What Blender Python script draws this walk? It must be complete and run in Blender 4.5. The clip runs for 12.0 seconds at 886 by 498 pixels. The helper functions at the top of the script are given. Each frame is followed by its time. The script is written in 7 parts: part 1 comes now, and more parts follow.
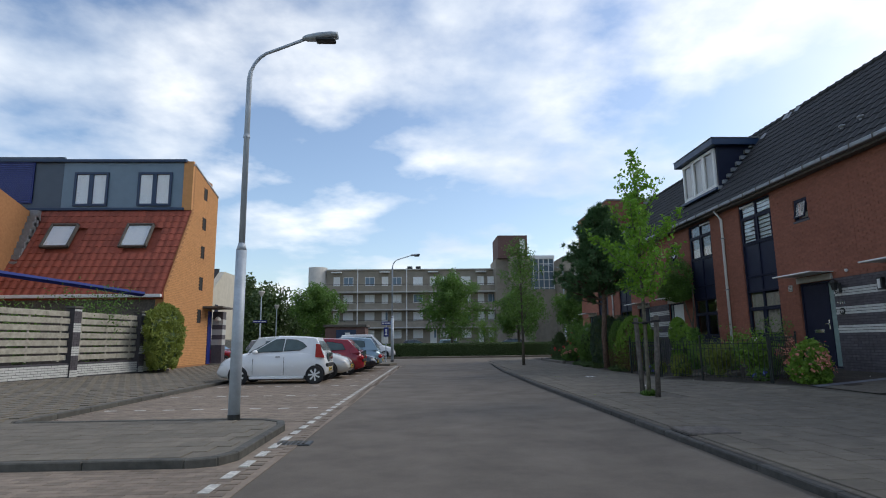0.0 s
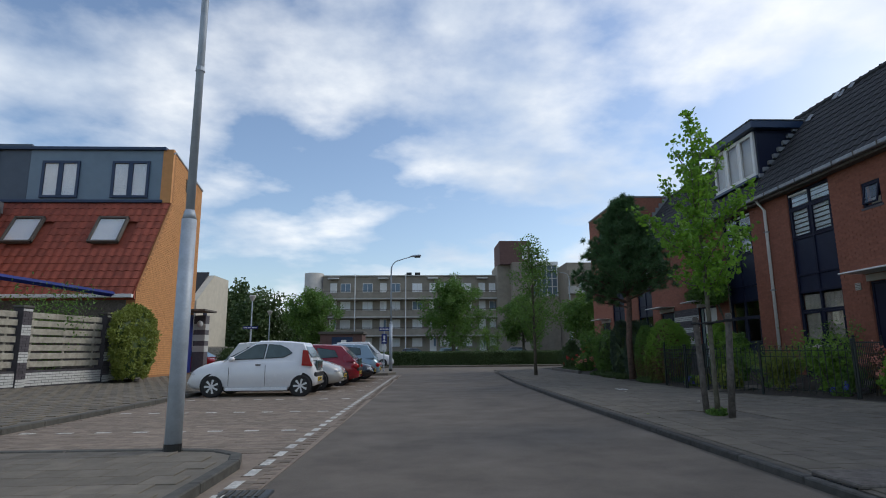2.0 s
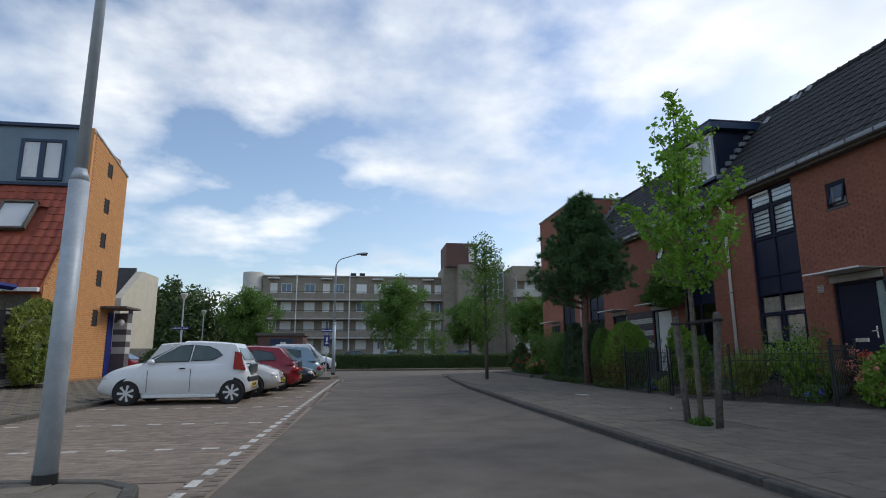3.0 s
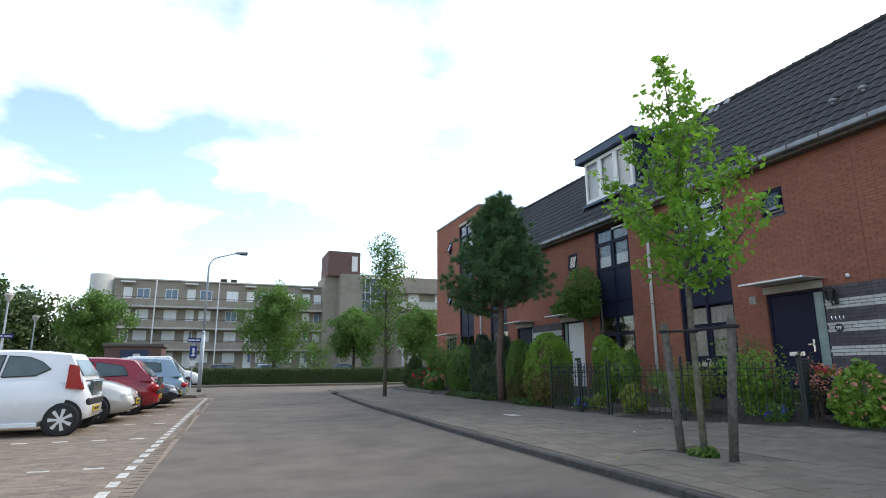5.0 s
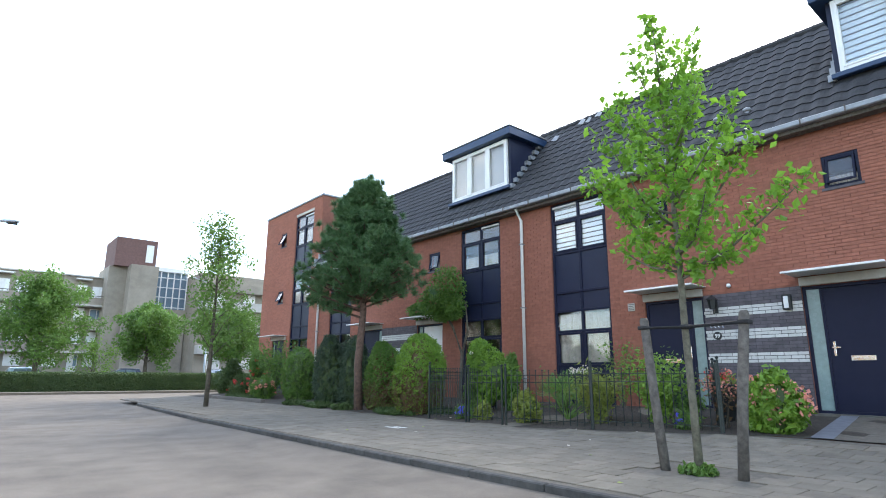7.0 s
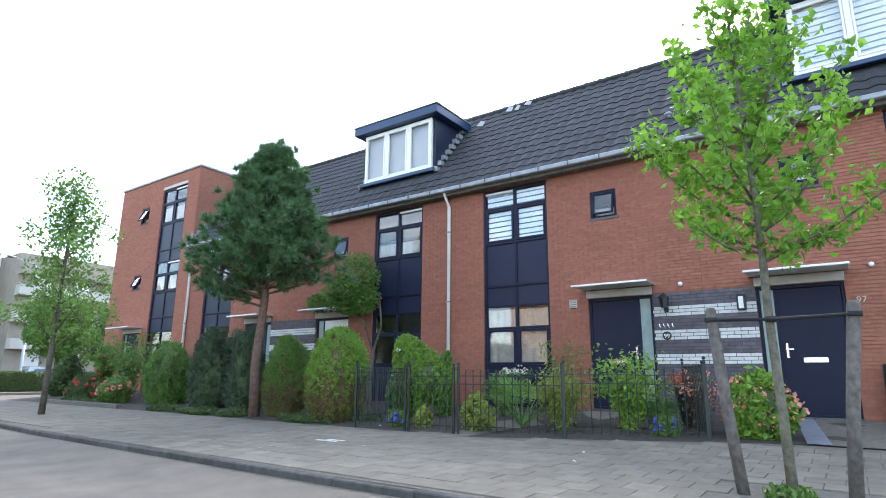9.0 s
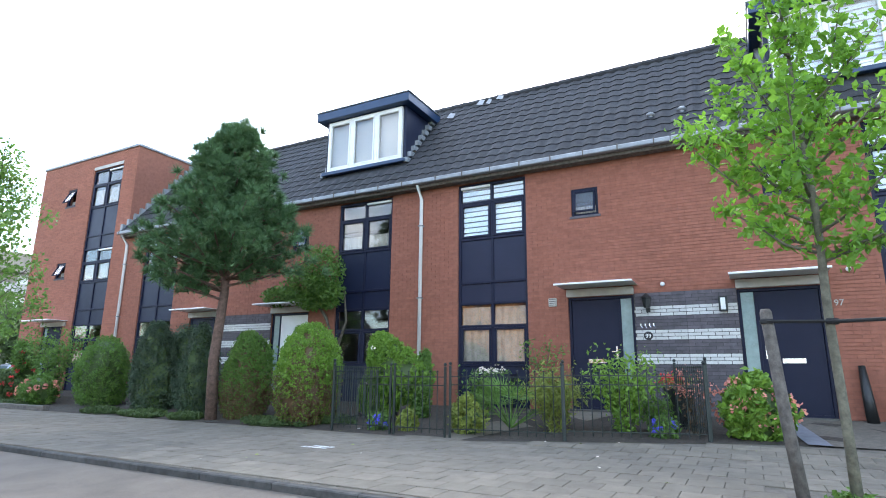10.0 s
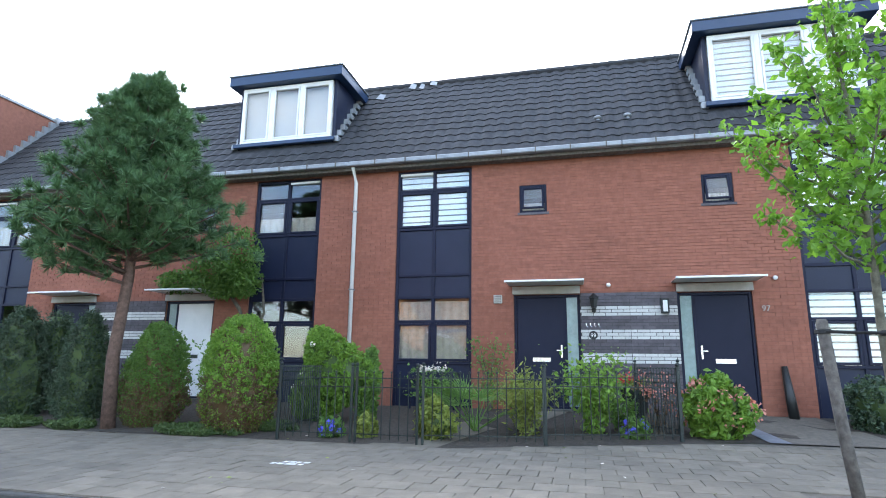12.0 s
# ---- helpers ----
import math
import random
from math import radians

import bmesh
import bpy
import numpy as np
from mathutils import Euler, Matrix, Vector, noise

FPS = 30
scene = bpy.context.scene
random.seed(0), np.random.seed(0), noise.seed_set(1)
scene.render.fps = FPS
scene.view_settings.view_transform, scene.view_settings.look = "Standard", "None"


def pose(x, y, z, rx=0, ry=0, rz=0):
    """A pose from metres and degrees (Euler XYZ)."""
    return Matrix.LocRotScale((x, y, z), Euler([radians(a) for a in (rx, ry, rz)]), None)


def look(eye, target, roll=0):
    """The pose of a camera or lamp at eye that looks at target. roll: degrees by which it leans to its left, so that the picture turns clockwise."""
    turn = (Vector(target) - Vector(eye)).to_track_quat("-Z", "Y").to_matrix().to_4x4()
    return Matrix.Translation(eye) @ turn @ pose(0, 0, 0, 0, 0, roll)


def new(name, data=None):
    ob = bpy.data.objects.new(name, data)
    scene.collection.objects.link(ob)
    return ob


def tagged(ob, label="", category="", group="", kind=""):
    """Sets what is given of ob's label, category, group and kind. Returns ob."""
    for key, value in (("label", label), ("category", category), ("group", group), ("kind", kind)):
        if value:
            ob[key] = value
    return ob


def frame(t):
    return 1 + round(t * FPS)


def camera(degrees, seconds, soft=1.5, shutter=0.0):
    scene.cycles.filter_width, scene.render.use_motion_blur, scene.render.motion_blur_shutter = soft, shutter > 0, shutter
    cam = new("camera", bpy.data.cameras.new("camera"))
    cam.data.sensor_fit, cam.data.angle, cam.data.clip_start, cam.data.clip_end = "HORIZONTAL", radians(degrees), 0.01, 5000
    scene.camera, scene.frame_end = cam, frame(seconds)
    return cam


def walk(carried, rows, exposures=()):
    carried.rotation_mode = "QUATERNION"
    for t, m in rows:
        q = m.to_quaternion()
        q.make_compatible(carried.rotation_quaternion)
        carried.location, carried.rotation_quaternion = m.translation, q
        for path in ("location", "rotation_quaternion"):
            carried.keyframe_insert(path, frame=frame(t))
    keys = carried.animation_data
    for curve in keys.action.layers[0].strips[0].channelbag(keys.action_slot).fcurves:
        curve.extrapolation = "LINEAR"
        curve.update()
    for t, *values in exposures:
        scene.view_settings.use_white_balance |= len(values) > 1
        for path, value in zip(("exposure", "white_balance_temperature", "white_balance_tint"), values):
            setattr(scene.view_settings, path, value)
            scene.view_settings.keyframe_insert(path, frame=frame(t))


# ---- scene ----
cam = camera(76.2, 12.0, soft=1.0)
PATH = [
    (0, (0.574, -3.305, 1.248), (0.651, -1.333, 1.573), -0.7),
    (0.5, (0.539, -2.681, 1.208), (0.58, -0.711, 1.551), -0.7),
    (1, (0.501, -2.046, 1.201), (0.538, -0.077, 1.55), -0.7),
    (1.5, (0.473, -1.466, 1.164), (0.508, 0.502, 1.518), -0.6),
    (2, (0.425, -0.859, 1.172), (0.507, 1.107, 1.528), -0.5),
    (2.5, (0.37, -0.238, 1.174), (0.571, 1.719, 1.536), -0.4),
    (3, (0.291, 0.413, 1.16), (0.567, 2.359, 1.525), -0.3),
    (3.5, (0.194, 1.015, 1.15), (0.643, 2.929, 1.518), -0.3),
    (3.7, (0.164, 1.261, 1.155), (0.664, 3.161, 1.527), -0.4),
    (5.3, (-0.201, 3.236, 1.168), (0.56, 5.036, 1.591), -0.1),
    (5.5, (-0.242, 3.489, 1.17), (0.581, 5.261, 1.6), 0.0),
    (6, (-0.372, 4.146, 1.158), (0.602, 5.838, 1.595), 0.1),
    (6.5, (-0.494, 4.764, 1.124), (0.607, 6.375, 1.56), 0.2),
    (7, (-0.629, 5.418, 1.08), (0.634, 6.906, 1.517), 0.3),
    (7.2, (-0.66, 5.703, 1.071), (0.652, 7.148, 1.506), 0.5),
    (9, (-0.475, 7.802, 1.083), (1.117, 8.93, 1.523), 0.5),
    (9.5, (-0.52, 8.346, 1.084), (1.144, 9.367, 1.519), 0.6),
    (10, (-0.559, 8.944, 1.126), (1.161, 9.868, 1.558), 0.6),
    (10.5, (-0.635, 9.435, 1.167), (1.155, 10.218, 1.593), 0.6),
    (11, (-0.586, 9.929, 1.203), (1.236, 10.641, 1.62), 0.6),
    (11.5, (-0.555, 10.383, 1.223), (1.304, 10.993, 1.639), 0.6),
    (12, (-0.542, 10.848, 1.267), (1.358, 11.322, 1.672), 0.7),
]
walk(cam, [(t, look(eye, target, roll)) for t, eye, target, roll in PATH],
     exposures=[(0, 0.42, 6550, 10), (2, 0.2, 6450, 10), (2.8, 0.26, 6550, 10), (3.5, 0.6, 6750, 10), (4.5, 1.12, 6850, 9), (5.5, 1.62, 6850, 9), (7, 2.26, 6600, 9), (9, 2.52, 6450, 9), (12, 2.62, 6350, 9)])

# ---- world, sun, exposure ----
world = bpy.data.worlds.new("sky")
scene.world = world
world.use_nodes = True


def nd(tree, kind, **sets):
    n = tree.nodes.new(kind)
    for key, value in sets.items():
        n.inputs[key.replace("_", " ")].default_value = value
    return n


def build_sky():
    t = world.node_tree
    t.nodes.clear()
    sky = t.nodes.new("ShaderNodeTexSky")
    sky.sky_type = "NISHITA"
    sky.sun_disc = False
    sky.sun_elevation = radians(38)
    sky.sun_rotation = radians(75)
    sky.air_density, sky.dust_density, sky.ozone_density = 1.0, 1.2, 1.6
    co = t.nodes.new("ShaderNodeTexCoord")
    sep = t.nodes.new("ShaderNodeSeparateXYZ")
    t.links.new(co.outputs["Generated"], sep.inputs[0])
    # clouds lie on a flat layer: direction divided by its height
    up = t.nodes.new("ShaderNodeMath"); up.operation = "MAXIMUM"; up.inputs[1].default_value = 0.0
    t.links.new(sep.outputs["Z"], up.inputs[0])
    add = t.nodes.new("ShaderNodeMath"); add.operation = "ADD"; add.inputs[1].default_value = 0.22
    t.links.new(up.outputs[0], add.inputs[0])
    div = t.nodes.new("ShaderNodeVectorMath"); div.operation = "DIVIDE"
    com = t.nodes.new("ShaderNodeCombineXYZ")
    for i in range(3):
        t.links.new(add.outputs[0], com.inputs[i])
    t.links.new(co.outputs["Generated"], div.inputs[0])
    t.links.new(com.outputs[0], div.inputs[1])
    mp = t.nodes.new("ShaderNodeMapping")
    mp.inputs["Location"].default_value = CLOUD_SHIFT
    t.links.new(div.outputs[0], mp.inputs["Vector"])
    n1 = nd(t, "ShaderNodeTexNoise", Scale=CLOUD_SCALE, Detail=8.0, Roughness=0.52)
    t.links.new(mp.outputs[0], n1.inputs["Vector"])
    r1 = t.nodes.new("ShaderNodeValToRGB")
    r1.color_ramp.elements[0].position, r1.color_ramp.elements[1].position = CLOUD_RANGE
    t.links.new(n1.outputs["Fac"], r1.inputs[0])
    n2 = nd(t, "ShaderNodeTexNoise", Scale=1.6, Detail=4.0, Roughness=0.5)
    t.links.new(mp.outputs[0], n2.inputs["Vector"])
    r2 = t.nodes.new("ShaderNodeValToRGB")
    r2.color_ramp.elements[0].position, r2.color_ramp.elements[1].position = 0.38, 0.62
    r2.color_ramp.elements[0].color, r2.color_ramp.elements[1].color = CLOUD_DARK, CLOUD_LIGHT
    t.links.new(n2.outputs["Fac"], r2.inputs[0])
    # the cloud cover closes towards the sun in the east
    east = t.nodes.new("ShaderNodeMapRange")
    east.inputs["From Min"].default_value, east.inputs["From Max"].default_value = 0.45, 0.95
    east.inputs["To Min"].default_value, east.inputs["To Max"].default_value = 0.0, 1.0
    t.links.new(sep.outputs["X"], east.inputs["Value"])
    mx = t.nodes.new("ShaderNodeMath"); mx.operation = "MAXIMUM"
    t.links.new(r1.outputs[0], mx.inputs[0]); t.links.new(east.outputs[0], mx.inputs[1])
    b1 = nd(t, "ShaderNodeBackground", Strength=SKY_STRENGTH)
    b2 = nd(t, "ShaderNodeBackground", Strength=CLOUD_STRENGTH)
    mix = t.nodes.new("ShaderNodeMixShader")
    out = t.nodes.new("ShaderNodeOutputWorld")
    t.links.new(sky.outputs[0], b1.inputs[0]); t.links.new(r2.outputs[0], b2.inputs[0])
    t.links.new(mx.outputs[0], mix.inputs[0])
    t.links.new(b1.outputs[0], mix.inputs[1]); t.links.new(b2.outputs[0], mix.inputs[2])
    t.links.new(mix.outputs[0], out.inputs[0])


SKY_STRENGTH, CLOUD_STRENGTH = 0.14, 0.95
CLOUD_SCALE, CLOUD_SHIFT, CLOUD_RANGE = 2.1, (1.3, 4.7, 0.0), (0.455, 0.68)
CLOUD_DARK, CLOUD_LIGHT = (0.60, 0.68, 0.79, 1), (0.97, 0.99, 1.0, 1)
build_sky()
sun = new("sun", bpy.data.lights.new("sun", "SUN"))
sun.data.energy, sun.data.angle, sun.data.color = 1.1, radians(25), (1.0, 0.97, 0.92)
sun.matrix_world = look((0, 0, 50), (-35, -9, 21))


# ---- materials ----
MATS = {}


def mat(name, color, rough=0.8, metal=0.0, var=0.15, scale=8.0, bump=0.1, fine=60.0, tint=None, island=0.0, obj=0.0, spec=0.5, stain=0.0):
    """A surface with colour variation at two scales, roughness variation and a fine relief."""
    if name in MATS:
        return MATS[name]
    m = bpy.data.materials.new(name)
    m.use_nodes = True
    t = m.node_tree
    p = t.nodes["Principled BSDF"]
    p.inputs["Roughness"].default_value = rough
    p.inputs["Metallic"].default_value = metal
    p.inputs["Specular IOR Level"].default_value = spec
    co = t.nodes.new("ShaderNodeTexCoord")
    geo = t.nodes.new("ShaderNodeNewGeometry")
    src = geo.outputs["Position"]
    n1 = nd(t, "ShaderNodeTexNoise", Scale=scale, Detail=5.0, Roughness=0.6)
    n2 = nd(t, "ShaderNodeTexNoise", Scale=fine, Detail=3.0, Roughness=0.6)
    n3 = nd(t, "ShaderNodeTexNoise", Scale=scale * 0.13, Detail=4.0, Roughness=0.6)
    for n in (n1, n2, n3):
        t.links.new(src, n.inputs["Vector"])
    c = Vector(color)
    c2 = Vector(tint) if tint else c * (1 - var * 1.6)
    mixc = t.nodes.new("ShaderNodeMix"); mixc.data_type = "RGBA"
    mixc.inputs[6].default_value = (*(c * (1 + var * 0.6)), 1)
    mixc.inputs[7].default_value = (*c2, 1)
    rm = t.nodes.new("ShaderNodeMapRange")
    rm.inputs["From Min"].default_value, rm.inputs["From Max"].default_value = 0.3, 0.7
    t.links.new(n1.outputs["Fac"], rm.inputs["Value"])
    t.links.new(rm.outputs[0], mixc.inputs[0])
    last = mixc.outputs[2]

    def scaled(last, source, lo, hi):
        mr = t.nodes.new("ShaderNodeMapRange")
        mr.inputs["To Min"].default_value, mr.inputs["To Max"].default_value = lo, hi
        t.links.new(source, mr.inputs["Value"])
        mu = t.nodes.new("ShaderNodeVectorMath"); mu.operation = "SCALE"
        t.links.new(last, mu.inputs[0]); t.links.new(mr.outputs[0], mu.inputs["Scale"])
        return mu.outputs[0]
    last = scaled(last, n2.outputs["Fac"], 1 - var, 1 + var)
    last = scaled(last, n3.outputs["Fac"], 1 - var - stain, 1 + var + stain)
    if island:
        last = scaled(last, geo.outputs["Random Per Island"], 1 - island, 1 + island)
    if obj:
        oi = t.nodes.new("ShaderNodeObjectInfo")
        last = scaled(last, oi.outputs["Random"], 1 - obj, 1 + obj)
    t.links.new(last, p.inputs["Base Color"])
    if bump:
        b = t.nodes.new("ShaderNodeBump")
        b.inputs["Strength"].default_value, b.inputs["Distance"].default_value = min(1, bump * 3), 0.004
        t.links.new(n2.outputs["Fac"], b.inputs["Height"])
        t.links.new(b.outputs[0], p.inputs["Normal"])
    mr = t.nodes.new("ShaderNodeMapRange")
    mr.inputs["To Min"].default_value, mr.inputs["To Max"].default_value = max(0.02, rough - 0.12), min(1, rough + 0.12)
    t.links.new(n1.outputs["Fac"], mr.inputs["Value"]); t.links.new(mr.outputs[0], p.inputs["Roughness"])
    MATS[name] = m
    return m


def glass_mat(name, dark=0.75, tint=(0.9, 0.95, 0.95)):
    if name in MATS:
        return MATS[name]
    m = bpy.data.materials.new(name)
    m.use_nodes = True
    t = m.node_tree
    t.nodes.clear()
    out = t.nodes.new("ShaderNodeOutputMaterial")
    mix = t.nodes.new("ShaderNodeMixShader")
    tr = t.nodes.new("ShaderNodeBsdfTransparent")
    tr.inputs[0].default_value = (tint[0] * dark, tint[1] * dark, tint[2] * dark, 1)
    gl = t.nodes.new("ShaderNodeBsdfGlossy")
    gl.inputs["Roughness"].default_value = 0.02
    lw = t.nodes.new("ShaderNodeLayerWeight"); lw.inputs["Blend"].default_value = 0.5
    pw = t.nodes.new("ShaderNodeMath"); pw.operation = "POWER"; pw.inputs[1].default_value = 4.0
    ma = t.nodes.new("ShaderNodeMath"); ma.operation = "MULTIPLY_ADD"; ma.inputs[1].default_value, ma.inputs[2].default_value = 0.7, 0.07
    t.links.new(lw.outputs["Facing"], pw.inputs[0]); t.links.new(pw.outputs[0], ma.inputs[0])
    t.links.new(ma.outputs[0], mix.inputs[0]); t.links.new(tr.outputs[0], mix.inputs[1]); t.links.new(gl.outputs[0], mix.inputs[2])
    t.links.new(mix.outputs[0], out.inputs[0])
    MATS[name] = m
    return m


def leaf_mat(name, color, var=0.3, trans=0.35, rough=0.55):
    """Leaves: a little light comes through, each leaf has its own green."""
    if name in MATS:
        return MATS[name]
    m = bpy.data.materials.new(name)
    m.use_nodes = True
    t = m.node_tree
    t.nodes.clear()
    out = t.nodes.new("ShaderNodeOutputMaterial")
    geo = t.nodes.new("ShaderNodeNewGeometry")
    no = nd(t, "ShaderNodeTexNoise", Scale=3.0, Detail=3.0)
    t.links.new(geo.outputs["Position"], no.inputs["Vector"])
    ad = t.nodes.new("ShaderNodeMath"); ad.operation = "ADD"
    t.links.new(geo.outputs["Random Per Island"], ad.inputs[0]); t.links.new(no.outputs["Fac"], ad.inputs[1])
    ra = t.nodes.new("ShaderNodeMapRange")
    ra.inputs["From Min"].default_value, ra.inputs["From Max"].default_value = 0.2, 1.5
    t.links.new(ad.outputs[0], ra.inputs["Value"])
    mx = t.nodes.new("ShaderNodeMix"); mx.data_type = "RGBA"
    c = Vector(color)
    mx.inputs[6].default_value = (*(c * (1 - var)), 1)
    mx.inputs[7].default_value = (c.x * (1 + var * 1.5), c.y * (1 + var), c.z * (1 + var * 0.5), 1)
    t.links.new(ra.outputs[0], mx.inputs[0])
    p = t.nodes.new("ShaderNodeBsdfPrincipled")
    p.inputs["Roughness"].default_value = rough
    tl = t.nodes.new("ShaderNodeBsdfTranslucent")
    ms = t.nodes.new("ShaderNodeMixShader"); ms.inputs[0].default_value = trans
    t.links.new(mx.outputs[2], p.inputs["Base Color"]); t.links.new(mx.outputs[2], tl.inputs[0])
    t.links.new(p.outputs[0], ms.inputs[1]); t.links.new(tl.outputs[0], ms.inputs[2]); t.links.new(ms.outputs[0], out.inputs[0])
    MATS[name] = m
    return m


ASPHALT = mat("asphalt", (0.145, 0.121, 0.095), 0.9, var=0.2, scale=1.2, fine=45, bump=0.3, stain=0.1)
TILE = mat("concrete_tile", (0.160, 0.139, 0.107), 0.92, var=0.14, scale=5, fine=120, bump=0.15, island=0.14, obj=0.14, stain=0.08)
KLINKER = mat("paving_brick", (0.235, 0.185, 0.14), 0.9, var=0.14, scale=6, fine=120, island=0.2, obj=0.2, stain=0.1)
SAND = mat("joint_sand", (0.125, 0.110, 0.088), 0.95, var=0.2, scale=12, fine=200)
KERBDARK = mat("dark_kerb_concrete", (0.062, 0.060, 0.055), 0.92, var=0.25, scale=8, island=0.15, obj=0.15, stain=0.2)
KERB = mat("kerb_concrete", (0.088, 0.084, 0.072), 0.9, var=0.2, scale=8, island=0.1, obj=0.1, stain=0.15)
SOIL = mat("garden_soil", (0.05, 0.04, 0.03), 0.95, var=0.35, scale=14, fine=90, bump=0.5)
GRASS = mat("ground_grass", (0.07, 0.10, 0.035), 0.95, var=0.3, scale=6, fine=90, bump=0.5)
BRICK = mat("red_brick", (0.29, 0.11, 0.07), 0.88, var=0.09, scale=9, fine=160, island=0.09, obj=0.09, stain=0.05)
MORTAR = mat("red_mortar", (0.25, 0.10, 0.066), 0.95, var=0.12, scale=9, fine=160)
DARKBRICK = mat("grey_brick", (0.085, 0.075, 0.085), 0.7, var=0.15, scale=9, fine=160, island=0.2, obj=0.2)
WHITEBRICK = mat("white_glazed_brick", (0.50, 0.50, 0.475), 0.5, var=0.06, scale=12, fine=120, island=0.08, obj=0.08)
GREYMORTAR = mat("grey_mortar", (0.06, 0.055, 0.06), 0.95, var=0.12)
ORANGE = mat("orange_brick", (0.58, 0.285, 0.11), 0.88, var=0.06, scale=5, fine=60, island=0.07, obj=0.07)
ORANGEM = mat("orange_mortar", (0.36, 0.17, 0.07), 0.95, var=0.1)
ROOFTILE = mat("dark_roof_tile", (0.020, 0.021, 0.024), 0.74, var=0.2, scale=7, fine=80, island=0.22, obj=0.22, stain=0.15)
REDTILE = mat("red_roof_tile", (0.27, 0.062, 0.035), 0.75, var=0.16, scale=7, fine=80, island=0.16, obj=0.16, stain=0.15)
NAVY = mat("navy_paint", (0.010, 0.012, 0.030), 0.5, var=0.06, scale=3, bump=0.02, spec=0.2)
NAVYPANEL = mat("navy_panel", (0.012, 0.016, 0.038), 0.42, var=0.08, scale=2, bump=0.02, spec=0.25)
BLUE = mat("blue_paint", (0.012, 0.025, 0.17), 0.4, var=0.08, scale=3, bump=0.03)
DBLUE = mat("dark_blue_frame", (0.011, 0.035, 0.09), 0.4, var=0.05, scale=3, bump=0.03)
BLUEGREY = mat("blue_grey_panel", (0.155, 0.225, 0.29), 0.5, var=0.06, scale=2, bump=0.02, stain=0.05)
DGREYP = mat("dark_grey_panel", (0.06, 0.085, 0.12), 0.5, var=0.06, scale=2, bump=0.02)
WHITE = mat("white_paint", (0.72, 0.72, 0.70), 0.4, var=0.05, scale=4, bump=0.03)
CREAM = mat("cream_trim", (0.42, 0.40, 0.36), 0.6, var=0.1, scale=5)
ZINC = mat("zinc", (0.27, 0.285, 0.30), 0.5, metal=0.25, var=0.15, scale=5)
STEEL = mat("galvanised_steel", (0.40, 0.45, 0.50), 0.5, metal=0.2, var=0.12, scale=6, stain=0.1)
BLACK = mat("black_metal", (0.012, 0.014, 0.014), 0.45, var=0.1, scale=5)
RUBBER = mat("black_rubber", (0.016, 0.016, 0.017), 0.8, var=0.1, scale=20)
CHROME = mat("polished_metal", (0.7, 0.7, 0.7), 0.2, metal=1.0, var=0.05)
BARKG = mat("young_bark", (0.15, 0.14, 0.10), 0.95, var=0.3, scale=14, fine=70, bump=0.6)
BARK = mat("bark", (0.11, 0.095, 0.07), 0.95, var=0.3, scale=14, fine=70, bump=0.8)
PINEBARK = mat("pine_bark", (0.13, 0.08, 0.06), 0.95, var=0.3, scale=14, fine=50, bump=0.9)
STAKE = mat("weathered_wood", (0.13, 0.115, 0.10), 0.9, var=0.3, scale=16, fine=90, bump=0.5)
FENCEWOOD = mat("greyed_fence_wood", (0.37, 0.345, 0.28), 0.9, var=0.22, scale=7, fine=90, bump=0.4, island=0.12)
CONCRETE = mat("grey_concrete", (0.29, 0.255, 0.205), 0.85, var=0.1, scale=1.5, fine=30, stain=0.12)
LCONCRETE = mat("light_concrete", (0.46, 0.44, 0.40), 0.85, var=0.08, scale=1.5, fine=30, stain=0.1)
BROWNBRICK = mat("brown_brick_wall", (0.15, 0.085, 0.075), 0.9, var=0.12, scale=4, fine=40)
WALLBEIGE = mat("beige_wall", (0.50, 0.46, 0.38), 0.9, var=0.07, scale=2, fine=40)
CURTAIN = mat("white_curtain", (0.82, 0.84, 0.84), 0.9, var=0.08, scale=9)
BEIGECURTAIN = mat("beige_curtain", (0.34, 0.31, 0.26), 0.9, var=0.15, scale=9)
BLIND = mat("white_blind", (0.60, 0.67, 0.69), 0.8, var=0.05, scale=5)
ROOM = mat("room_dark", (0.10, 0.085, 0.07), 0.9, var=0.2, scale=2)
ROOMWALL = mat("room_wall", (0.30, 0.26, 0.22), 0.9, var=0.1, scale=2)
FLOORW = mat("floor_boards", (0.25, 0.18, 0.12), 0.6, var=0.2, scale=3)
GLASS = glass_mat("window_glass", 0.98, (1, 1, 1))
FROSTED = mat("frosted_glass", (0.22, 0.30, 0.29), 0.25, var=0.15, scale=6, bump=0.0)
CARGLASS = glass_mat("car_glass", 0.35, (0.75, 0.9, 0.85))
PAINTW = mat("road_paint", (0.62, 0.60, 0.54), 0.7, var=0.3, scale=25, fine=160, stain=0.3)
LEAF_YOUNG = leaf_mat("leaf_fresh_green", (0.135, 0.30, 0.035), trans=0.5)
LEAF_TREE = leaf_mat("leaf_green", (0.10, 0.205, 0.042))
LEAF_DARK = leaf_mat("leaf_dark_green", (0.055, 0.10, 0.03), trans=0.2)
LEAF_LIME = leaf_mat("leaf_lime", (0.14, 0.275, 0.036), trans=0.3)
LEAF_BLUE = leaf_mat("leaf_blue_green", (0.04, 0.075, 0.042), trans=0.15)
LEAF_YELLOW = leaf_mat("leaf_variegated", (0.19, 0.25, 0.05), trans=0.3)
LEAF_BROWN = leaf_mat("leaf_dry_brown", (0.10, 0.065, 0.03), trans=0.1)
NEEDLE = leaf_mat("pine_needle", (0.068, 0.15, 0.062), trans=0.15)
